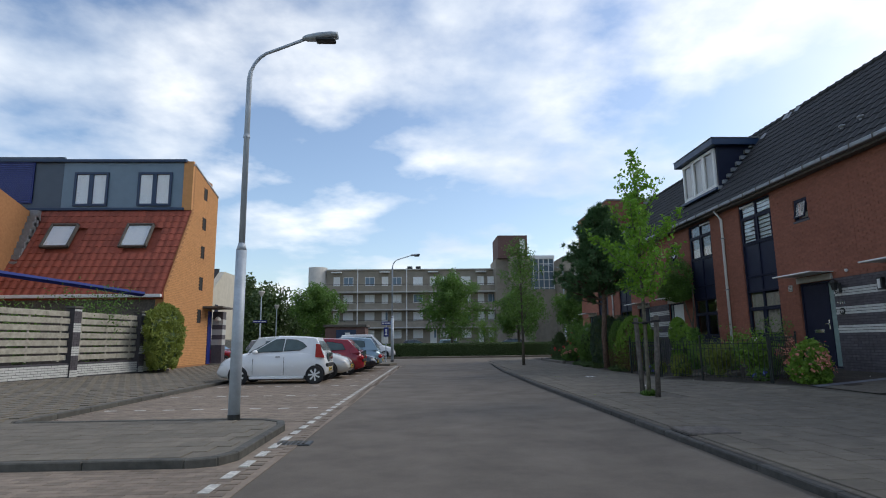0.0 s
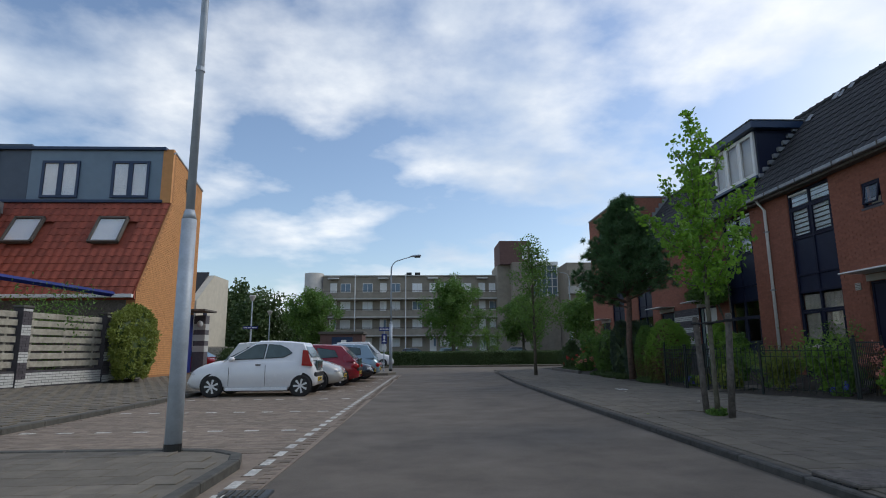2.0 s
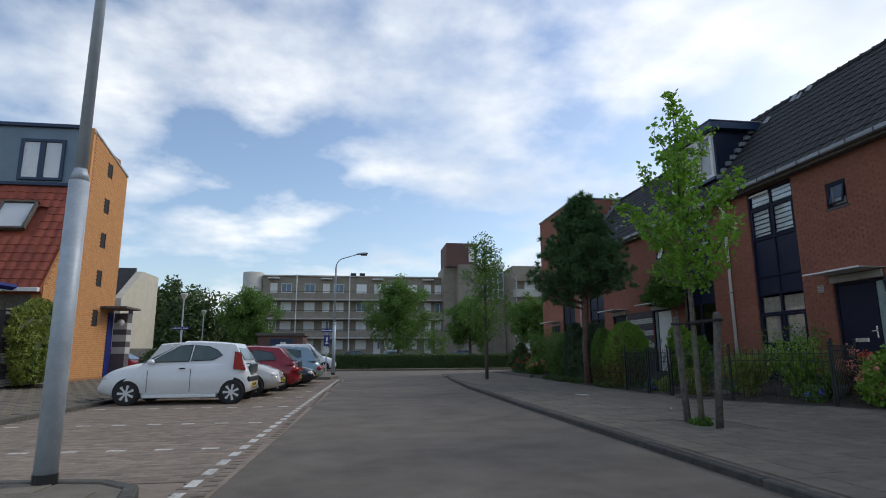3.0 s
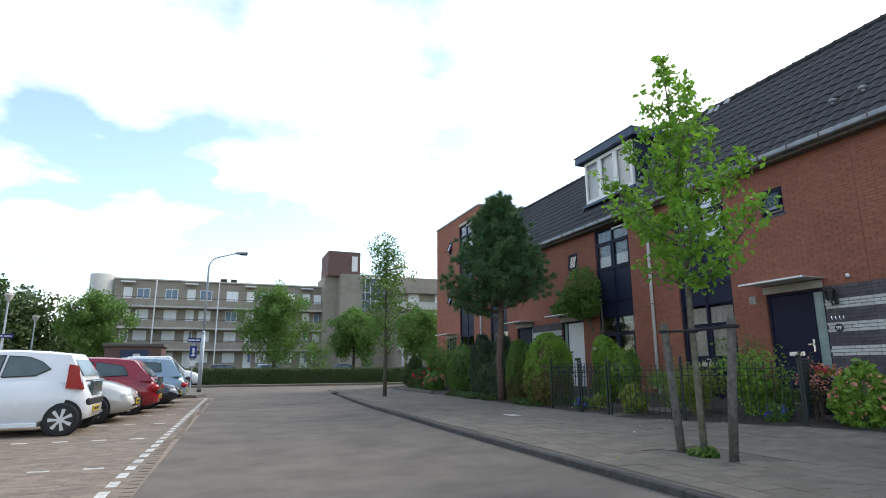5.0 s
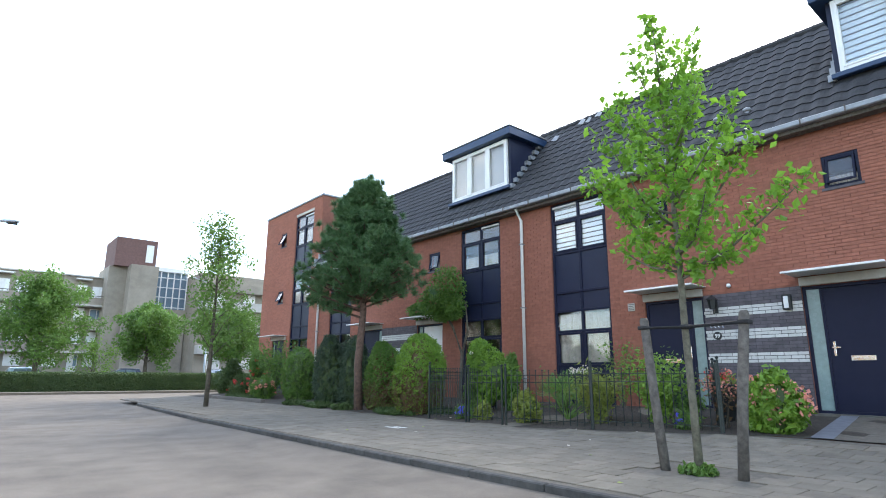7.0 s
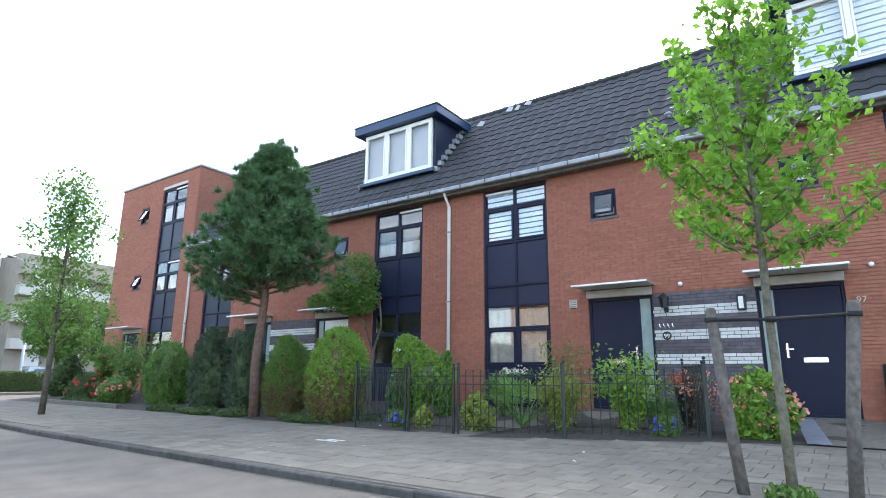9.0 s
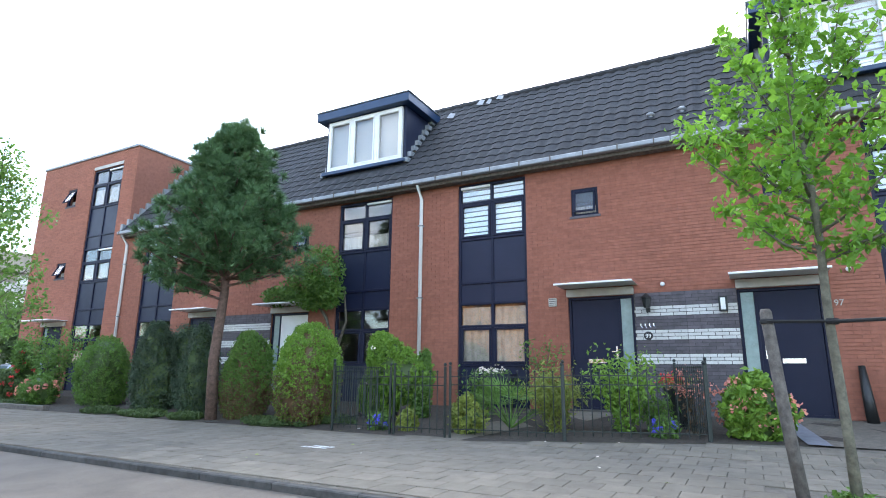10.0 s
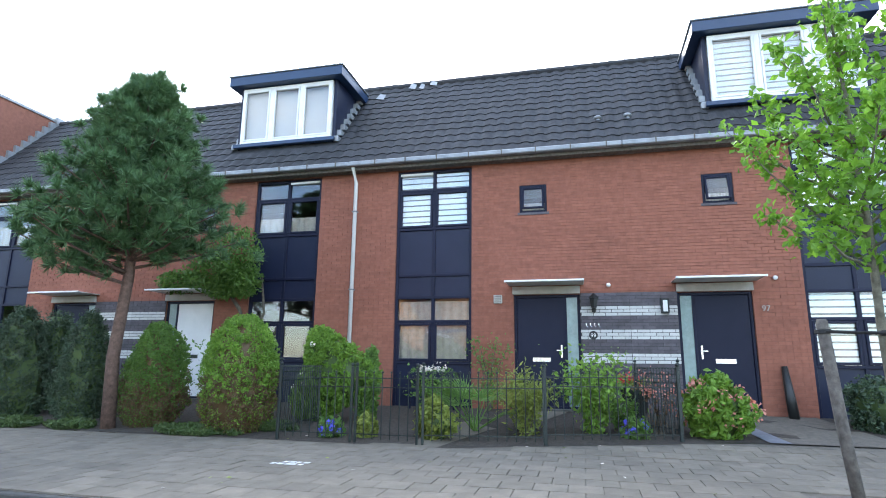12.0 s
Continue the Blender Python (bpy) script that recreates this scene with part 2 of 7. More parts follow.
PETAL_PINK = leaf_mat("petal_faded_pink", (0.62, 0.27, 0.22), trans=0.3, var=0.25)
PETAL_RED = leaf_mat("petal_red", (0.55, 0.06, 0.06), trans=0.3, var=0.25)
PETAL_BLUE = leaf_mat("petal_blue", (0.13, 0.13, 0.75), trans=0.3, var=0.25)
PETAL_WHITE = leaf_mat("petal_white", (0.8, 0.76, 0.7), trans=0.3, var=0.1)


# ---- shape helpers ----
class Shape:
    """A growing mesh: vertices, faces and a material slot for each face."""

    def __init__(self):
        self.v, self.f, self.m = [], [], []

    def add(self, vs, fs, m=0):
        n = len(self.v)
        self.v.extend([tuple(p) for p in vs])
        self.f.extend([tuple(i + n for i in f) for f in fs])
        self.m.extend([m] * len(fs))
        return self

    def box(self, a, b, m=0, ch=0.0):
        x0, y0, z0 = (min(a[i], b[i]) for i in range(3))
        x1, y1, z1 = (max(a[i], b[i]) for i in range(3))
        if not ch:
            return self.add([(x0, y0, z0), (x1, y0, z0), (x1, y1, z0), (x0, y1, z0), (x0, y0, z1), (x1, y0, z1), (x1, y1, z1), (x0, y1, z1)],
                            [(3, 2, 1, 0), (4, 5, 6, 7), (0, 1, 5, 4), (1, 2, 6, 5), (2, 3, 7, 6), (3, 0, 4, 7)], m)
        c = min(ch, (x1 - x0) / 2.1, (y1 - y0) / 2.1, (z1 - z0) / 2.1)
        vs = []
        for z, i in ((z0, c), (z0 + c, 0), (z1 - c, 0), (z1, c)):
            for px, py in ((x0 + i, y0 + i + c * (i == 0)), (x0 + i + c * (i == 0), y0 + i), (x1 - i - c * (i == 0), y0 + i), (x1 - i, y0 + i + c * (i == 0)),
                           (x1 - i, y1 - i - c * (i == 0)), (x1 - i - c * (i == 0), y1 - i), (x0 + i + c * (i == 0), y1 - i), (x0 + i, y1 - i - c * (i == 0))):
                vs.append((px, py, z))
        fs = [tuple(range(7, -1, -1)), tuple(range(24, 32))]
        for k in range(3):
            for j in range(8):
                fs.append((k * 8 + j, k * 8 + (j + 1) % 8, k * 8 + 8 + (j + 1) % 8, k * 8 + 8 + j))
        return self.add(vs, fs, m)

    def tube(self, pts, radii, n=8, m=0, cap=True):
        pts = [Vector(p) for p in pts]
        if not isinstance(radii, (list, tuple)):
            radii = [radii] * len(pts)
        vs, fs = [], []
        for i, p in enumerate(pts):
            d = (pts[min(i + 1, len(pts) - 1)] - pts[max(i - 1, 0)]).normalized()
            a = d.cross(Vector((0, 0, 1)) if abs(d.z) < 0.9 else Vector((0, 1, 0))).normalized()
            b = d.cross(a).normalized()
            for k in range(n):
                q = 2 * math.pi * k / n
                vs.append(p + (a * math.cos(q) + b * math.sin(q)) * radii[i])
        for i in range(len(pts) - 1):
            for k in range(n):
                fs.append((i * n + k, i * n + (k + 1) % n, (i + 1) * n + (k + 1) % n, (i + 1) * n + k))
        if cap:
            fs.append(tuple(range(n - 1, -1, -1)))
            fs.append(tuple(range((len(pts) - 1) * n, len(pts) * n)))
        return self.add(vs, fs, m)

    def prism(self, pts, a, b, axis="z", m=0):
        """A polygon pushed from a to b along an axis. pts are the other two coordinates, in x, y, z order."""
        def at(p, h):
            return {"z": (p[0], p[1], h), "y": (p[0], h, p[1]), "x": (h, p[0], p[1])}[axis]
        n = len(pts)
        fs = [tuple(range(n - 1, -1, -1)), tuple(range(n, 2 * n))] + [(i, (i + 1) % n, n + (i + 1) % n, n + i) for i in range(n)]
        return self.add([at(p, a) for p in pts] + [at(p, b) for p in pts], fs, m)

    def ball(self, c, r, n=8, m=0, sz=1.0):
        vs, fs = [], []
        rows = max(3, n // 2)
        for i in range(rows + 1):
            th = math.pi * i / rows
            for k in range(n):
                ph = 2 * math.pi * k / n
                vs.append((c[0] + r * math.sin(th) * math.cos(ph), c[1] + r * math.sin(th) * math.sin(ph), c[2] + r * sz * math.cos(th)))
        for i in range(rows):
            for k in range(n):
                fs.append((i * n + k, (i + 1) * n + k, (i + 1) * n + (k + 1) % n, i * n + (k + 1) % n))
        return self.add(vs, fs, m)

    def mesh(self, name, mats, smooth=False):
        me = bpy.data.meshes.new(name)
        me.from_pydata(self.v, [], self.f)
        for mm in (mats if isinstance(mats, (list, tuple)) else [mats]):
            me.materials.append(mm)
        me.polygons.foreach_set("material_index", self.m)
        if smooth:
            me.polygons.foreach_set("use_smooth", [True] * len(self.f))
        me.update()
        return me


def thing(name, at=(0, 0, 0), label="", category="", group="", turn=0.0, kind=""):
    ob = new(name)
    ob.empty_display_size = 0.1
    ob.location = at
    ob.rotation_euler = (0, 0, radians(turn))
    return tagged(ob, label, category, group, kind)


def part(name, s, mats, parent=None, label="", kind="", smooth=False, at=None):
    """One part of a thing; panes let daylight through without a shadow."""
    ob = new(name, s if isinstance(s, bpy.types.Mesh) else s.mesh(name, mats, smooth))
    if parent is not None:
        ob.parent = parent
    if at is not None:
        ob.location = at
    if name == "pane":
        ob.visible_shadow = False
    return tagged(ob, label, kind=kind)


def whole(name, s, mats, label, category="", kind="", group="", at=(0, 0, 0), smooth=False):
    ob = new(name, s.mesh(name, mats, smooth))
    ob.location = at
    return tagged(ob, label, category, group, kind)


def joined(mesh_shape, places, name, mats, parent, label=""):
    """Many alike pieces too small or far to pick apart, as one mesh."""
    v = np.array(mesh_shape.v)
    k = len(v)
    arr = np.concatenate([v @ np.array(m.to_3x3()).T + np.array(m.translation) for m in places]) if places else np.zeros((0, 3))
    s = Shape()
    s.v = arr.tolist()
    for i in range(len(places)):
        s.f.extend([tuple(j + i * k for j in f) for f in mesh_shape.f])
    s.m = mesh_shape.m * len(places)
    return part(name, s, mats, parent, label, kind="stuff")
# ---- ground, road and pavements ----
SLOPE = [(3.57, 0.12), (7.3, 0.15), (11.2, 0.42)]


def ground_z(x, y=0):
    """Height of the pavement and gardens on the east side."""
    for (xa, za), (xb, zb) in zip(SLOPE, SLOPE[1:]):
        if x <= xb:
            return za + (zb - za) * (x - xa) / (xb - xa)
    return SLOPE[-1][1]


def ground_w(x):
    """Height of the west pavement, which rises a little towards the gardens."""
    return 0.085 + max(0.0, -6.2 - x) * 0.045


def bay_x(y):
    return -1.27 + 0.02 * y


g = Shape()
g.add([(-2500, -2500, -0.03), (2500, -2500, -0.03), (2500, 2500, -0.03), (-2500, 2500, -0.03)], [(0, 1, 2, 3)])
whole("ground", g, GRASS, "flat grass-covered ground reaching the horizon", kind="structure")
g = Shape()
g.prism([(-70, 27.5), (-70, 41.6), (70, 41.6), (70, 27.5), (9, 24), (9, -30), (-14, -30), (-14, 27.5)], -0.02, 0.0)
whole("road", g, ASPHALT, "worn grey-brown asphalt road with a T-junction", kind="structure")
g = Shape()
g.prism([(-5.75, -25), (-5.75, 27.9), (bay_x(27.9) + 0.22, 27.9), (bay_x(-25) + 0.22, -25)], -0.015, 0.006)
g.prism([(-12, -25), (-12, 2.8), (-5.76, 2.8), (-5.76, -25)], -0.015, 0.006)
bays = whole("parking_bays", g, KLINKER, "brown clinker-paved parking bays beside the road", kind="structure")
g = Shape()
def garden_edge(y):
    """Where the pavement ends and the gardens begin; the pavement widens towards the shared entrance."""
    return 7.38 if y > 12.8 else min(8.6, 7.38 + (12.8 - y) * 0.30)


EAST_KERB = [(3.62, -25), (3.62, 0), (3.63, 12), (3.74, 19), (3.96, 23.0), (4.22, 26.8), (5.0, 29.8), (6.7, 32.3), (9.5, 33.9), (13, 34.8), (30, 35.2), (60, 35.2)]
g.add([(x + 0.1 if i < 5 else x, y - (0 if i < 5 else 0.08), 0.12) for i, (x, y) in enumerate(EAST_KERB)] +
      [(7.3 + 0 * x, y, 0.15) for x, y in EAST_KERB[:5]] + [(7.5, 26.2, 0.15), (8.2, 27, 0.15), (9.2, 28, 0.15), (11, 28.6, 0.15), (14, 28.7, 0.15), (30, 28.7, 0.15), (60, 28.7, 0.15)],
      [(i, i + 1, 13 + i, 12 + i) for i in range(11)])
for j in range(60):
    ya, yb = -17 + j * 0.5, -16.5 + j * 0.5
    g.add([(7.3, ya, 0.15), (garden_edge(ya) + 0.02, ya, ground_z(garden_edge(ya)) + 0.004), (garden_edge(yb) + 0.02, yb, ground_z(garden_edge(yb)) + 0.004), (7.3, yb, 0.15)], [(0, 1, 2, 3)])
edge = Shape()
for (xa, ya), (xb, yb) in zip(EAST_KERB[:6], EAST_KERB[1:6]):
    edge.add([(xa - 0.8, ya, -0.002), (xa + 0.02, ya, 0.05), (xb + 0.02, yb, 0.05), (xb - 0.8, yb, -0.002)], [(0, 1, 2, 3)])
whole("road_edge", edge, ASPHALT, "asphalt of the road rising gently to the low kerb", kind="structure")
pavement_e = whole("pavement_east", g, SAND, "grey pavement along the houses, sand-filled joints", kind="structure")
g = Shape()
for j in range(130):
    y0, y1 = -20 + j * 0.4, -19.6 + j * 0.4
    for k in range(4):
        row = []
        for yy, f in ((y0, k / 4), (y0, (k + 1) / 4), (y1, (k + 1) / 4), (y1, k / 4)):
            x = garden_edge(yy) * (1 - f) + 11.3 * f
            row.append((x, yy, ground_z(x) + 0.01 + (0.02 * math.sin(x * 5 + yy * 3) if 0 < f < 1 else 0)))
        g.add(row, [(0, 1, 2, 3)])
whole("garden_soil", g, SOIL, "dark bare soil of the front gardens with dead leaves", kind="structure")
WEST_PAV = [(-5.75, 6.1), (-5.75, 27.9), (-14, 27.9), (-14, 2.8), (-1.85, 2.8), (-1.55, 2.92), (-1.42, 3.2), (-1.42, 5.3), (-1.52, 5.7), (-1.85, 5.98), (-2.5, 6.1)]
g = Shape()
g.prism([(-5.81, 6.0), (-5.81, 27.9), (-14, 27.9), (-14, 2.86), (-1.87, 2.86), (-1.6, 2.97), (-1.48, 3.22), (-1.48, 5.28), (-1.57, 5.66), (-1.87, 5.92), (-2.5, 6.0)], -0.01, 0.085)
g.add([(x, y, ground_w(x) - 0.004) for x, y in ((-6.2, 2.95), (-6.2, 27.9), (-14, 27.9), (-14, 2.95))] + [(-20, 27.9, 0.43), (-20, 2.95, 0.43)], [(3, 2, 1, 0), (5, 4, 2, 3)])
pavement_w = whole("pavement_west", g, TILE, "grey tiled pavement with a kerbed island under the lamp post", kind="structure")
g = Shape()
g.prism([(-3.4, 28.0), (-3.4, 32.4), (-1.5, 32.4), (-1.0, 31.8), (-0.85, 29.5), (-1.15, 28.0)], -0.01, 0.12)
whole("pavement_corner", g, TILE, "small kerbed pavement corner at the junction", kind="structure")
g = Shape()
g.prism([(-70, 41.6), (70, 41.6), (70, 42.9), (-70, 42.9)], -0.01, 0.12)
whole("pavement_far", g, TILE, "narrow pavement along the far side of the side road", kind="structure")
g = Shape()
g.prism([(-70, 52), (70, 52), (70, 80), (-70, 80)], -0.02, 0.02)
whole("car_park", g, ASPHALT, "asphalt car park before the apartment building", kind="structure")


def kerb_line(pts, parent, z1=0.118, w=0.10, inner=1):
    """Kerb stones a metre long along a line."""
    k = 0
    for (xa, ya), (xb, yb) in zip(pts, pts[1:]):
        L = math.hypot(xb - xa, yb - ya)
        n = max(1, round(L / 1.0))
        ux, uy = (xb - xa) / L, (yb - ya) / L
        for i in range(n):
            s = Shape()
            s.box((0.004, 0, -0.05), (L / n - 0.004, w * inner, z1 + random.uniform(-0.003, 0.004)), ch=0.012)
            ob = part("kerb_stone", s, KERBDARK if inner < 0 else KERB, parent)
            ob.matrix_local = Matrix.Translation((xa + ux * L * i / n, ya + uy * L * i / n, 0)) @ Matrix.Rotation(math.atan2(uy, ux), 4, "Z")


def manhole(name, x, y, z, label, w=0.45, d=0.3):
    th = thing(name, (x, y, z), label, "drain")
    s = Shape()
    s.box((-w / 2, -d / 2, -0.03), (w / 2, d / 2, 0.008), ch=0.01)
    part("frame", s, BLACK, th)
    for i in range(6):
        s = Shape()
        s.box((-w / 2 + 0.04 + i * (w - 0.08) / 6, -d / 2 + 0.04, 0.008), (-w / 2 + 0.07 + i * (w - 0.08) / 6, d / 2 - 0.04, 0.016))
        part("bar", s, KERB, th)
    return th


manhole("drain_grate", -1.05, 4.2, 0.008, "dark iron drain grate at the edge of the road")
th = thing("gully", (3.9, 3.78, 0.135), "iron kerb gully with three inlets in the pavement edge", "drain")
s = Shape(); s.box((-0.17, -0.28, -0.02), (0.45, 0.28, 0.02), ch=0.012); part("cover", s, STAKE, th)
for i in range(3):
    s = Shape(); s.box((-0.19, -0.24 + i * 0.17, -0.11), (-0.165, -0.12 + i * 0.17, -0.01)); part("inlet", s, BLACK, th)

# painted marks: dashes of white stones along the bays and between them
line = thing("bay_edge_line", (0, 0, 0), "broken white line of painted stones between bays and road", "road marking")
y = -6.0
while y < 27.5:
    x = bay_x(y) - 0.05
    s = Shape()
    s.box((x - 0.045, y, 0.0), (x + 0.055, y + 0.30, 0.0165))
    part("dash", s, PAINTW, line)
    y += 0.52
line.location = (0, 0, 0)
for yb in (8.1, 10.85, 13.9, 16.75, 19.1, 21.45, 23.8, 26.2):
    row = thing("bay_line", (0, yb, 0), "broken white line between two parking bays", "road marking", group="bay lines")
    for i in range(8):
        x = bay_x(yb) - 0.35 - i * 0.55
        s = Shape()
        s.box((x - 0.21, 0, 0.0), (x, 0.09, 0.0165))
        part("dash", s, PAINTW, row)


# ---- houses of the east row ----
def brick_places(regions, holes, course=0.0665, length=0.235, seed=1):
    """Running bond: (u, z, length) of each brick in the regions, cut at the holes. All are (u0, u1, z0, z1)."""
    out = []
    for u0, u1, z0, z1 in regions:
        rows = int((z1 - z0) / course)
        for r in range(rows):
            z = z0 + r * course
            spans = [(u0, u1)]
            for h in holes:
                if z + course > h[2] + 0.005 and z < h[3] - 0.005:
                    spans = [q for a, b in spans for q in ((a, min(b, h[0])), (max(a, h[1]), b)) if q[1] - q[0] > 0.03]
            for a, b in spans:
                k = math.floor((a - (r % 2) * length / 2) / length)
                p = k * length + (r % 2) * length / 2
                while p < b - 0.01:
                    lo, hi = max(p, a), min(p + length, b)
                    if hi - lo > 0.03:
                        out.append((lo, z, hi - lo))
                    p += length
    return out


def bricks_mesh(places, plane, depth, course=0.0665, joint=0.011):
    """Bricks as low blocks proud of a wall in a plane: plane(u, z, d) gives the place."""
    s = Shape()
    rnd = random.Random(5)
    for u, z, w in places:
        d = depth + rnd.uniform(-0.0015, 0.002)
        j = joint / 2
        c = [(u + j, z + j), (u + w - j, z + j), (u + w - j, z + course - j), (u + j, z + course - j)]
        s.add([plane(a, b, 0) for a, b in c] + [plane(a, b, d) for a, b in c],
              [(4, 5, 6, 7), (0, 1, 5, 4), (1, 2, 6, 5), (2, 3, 7, 6), (3, 0, 4, 7)])
    return s


def frame_ring(s, u0, u1, z0, z1, w, x0, x1, m=0):
    """A rectangular frame in a wall across x."""
    s.box((x0, u0, z0), (x1, u0 + w, z1), m, 0.006)
    s.box((x0, u1 - w, z0), (x1, u1, z1), m, 0.006)
    s.box((x0, u0 + w, z0), (x1, u1 - w, z0 + w), m, 0.006)
    s.box((x0, u0 + w, z1 - w), (x1, u1 - w, z1), m, 0.006)


WALL_X = 11.24
EAVE_Z, RIDGE_X, RIDGE_Z = 5.85, 13.75, 9.1


class Bay:
    """Places along a facade: u runs from the house's door side, y = y0 + s * u."""

    def __init__(self, y0, s):
        self.y0, self.s = y0, s

    def box(self, sh, x0, x1, u0, u1, z0, z1, m=0, ch=0.0):
        return sh.box((x0, self.y0 + self.s * u0, z0), (x1, self.y0 + self.s * u1, z1), m, ch)

    def ring(self, sh, u0, u1, z0, z1, w, x0, x1, m=0):
        a, b = sorted((self.y0 + self.s * u0, self.y0 + self.s * u1))
        frame_ring(sh, a, b, z0, z1, w, x0, x1, m)


def pane(b, parent, x, u0, u1, z0, z1, inside=None, name="pane"):
    s = Shape()
    b.box(s, x, x + 0.012, u0, u1, z0, z1)
    ob = part(name, s, GLASS, parent)
    return ob


def blind(b, parent, x, u0, u1, z0, z1, stripes=True):
    s = Shape()
    if not stripes:
        n = 40
        row = [(x + 0.02 + 0.014 * math.sin(i * 1.3) + 0.005 * math.sin(i * 0.41), b.y0 + b.s * (u0 + (u1 - u0) * i / n)) for i in range(n + 1)]
        k = n + 1
        s.add([(px, py, z0) for px, py in row] + [(px, py, z1) for px, py in row] + [(px + 0.006, py, z0) for px, py in row] + [(px + 0.006, py, z1) for px, py in row],
              [(i, i + 1, k + i + 1, k + i) for i in range(n)] + [(2 * k + i + 1, 2 * k + i, 3 * k + i, 3 * k + i + 1) for i in range(n)] + [(k + i, k + i + 1, 3 * k + i + 1, 3 * k + i) for i in range(n)] + [(i + 1, i, 2 * k + i, 2 * k + i + 1) for i in range(n)])
        return part("curtain", s, BEIGECURTAIN, parent, "drawn beige curtain")
    z = z0
    while z < z1:
        b.box(s, x, x + 0.01, u0, u1, z, min(z + 0.095, z1), 0)
        z += 0.13
    return part("blind", s, [BLIND, CURTAIN], parent, "white striped roller blind")


def window_strip(b, parent, u0, u1, levels, x=WALL_X + 0.06, vent=True, blinds=(), open_up=True):
    """A tall navy window strip; levels are (kind, z0, z1) from below: 'panel', 'fixed' or 'casement'."""
    win = part("window", (lambda s: (b.ring(s, u0, u1, levels[0][1], levels[-1][2], 0.06, x - 0.03, x + 0.06), s)[1])(Shape()), NAVY, parent, "navy-framed full-height window strip with dark panels")
    um = (u0 + u1) / 2
    s = Shape()
    b.box(s, x - 0.02, x + 0.05, um - 0.035, um + 0.035, levels[0][1] + 0.06, levels[-1][2] - 0.06, 0, 0.005)
    for k, z0, z1 in levels[1:]:
        b.box(s, x - 0.025, x + 0.05, u0 + 0.06, u1 - 0.06, z0 - 0.03, z0 + 0.03, 0, 0.005)
    part("mullion", s, NAVY, win)
    for k, z0, z1 in levels:
        for a, c in ((u0 + 0.06, um - 0.035), (um + 0.035, u1 - 0.06)):
            if k == "panel":
                s = Shape()
                b.box(s, x + 0.01, x + 0.03, a, c, z0 + 0.03, z1 - 0.03)
                part("panel", s, NAVYPANEL, win)
            else:
                if k == "casement":
                    s = Shape()
                    b.ring(s, a + 0.004, c - 0.004, z0 + 0.035, z1 - 0.035, 0.05, x - 0.035, x + 0.02)
                    part("casement", s, NAVY, win)
                pane(b, win, x + 0.012, a + 0.02, c - 0.02, z0 + 0.03, z1 - 0.03)
            if k == "fixed" and vent and c > um and z1 > 3:
                s = Shape()
                b.box(s, x - 0.05, x + 0.0, a, c, z1 - 0.11, z1 - 0.05, 0, 0.01)
                part("vent_strip", s, WHITE, win, "white ventilation strip")
    for (z0, z1, striped) in blinds:
        blind(b, win, x + 0.04, u0 + 0.08, u1 - 0.08, z0, z1, striped)
    return win


def small_window(b, parent, u0, u1, z0, z1, x=WALL_X + 0.05, tilt=12):
    s = Shape()
    b.ring(s, u0, u1, z0, z1, 0.055, x - 0.03, x + 0.05)
    win = part("small_window", s, NAVY, parent, "small navy top-hung window, slightly open")
    s = Shape()
    w, h = u1 - u0 - 0.12, z1 - z0 - 0.12
    frame_ring(s, -w / 2, w / 2, -h, 0, 0.04, -0.03, 0.01)
    sash = part("sash", s, NAVY, win)
    sash.matrix_local = Matrix.Translation((x, b.y0 + b.s * (u0 + u1) / 2, z1 - 0.06)) @ Matrix.Rotation(radians(tilt), 4, "Y")
    s = Shape()
    s.box((-0.012, -w / 2 + 0.03, -h + 0.03), (-0.002, w / 2 - 0.03, -0.03))
    p = part("pane", s, GLASS, sash)
    s = Shape()
    b.box(s, x - 0.075, x - 0.035, u0 - 0.04, u1 + 0.04, z0 - 0.05, z0)
    part("sill", s, DARKBRICK, win)
    blind(b, win, x + 0.1, u0 + 0.05, u1 - 0.05, z0 + 0.05, z0 + 0.25, False)


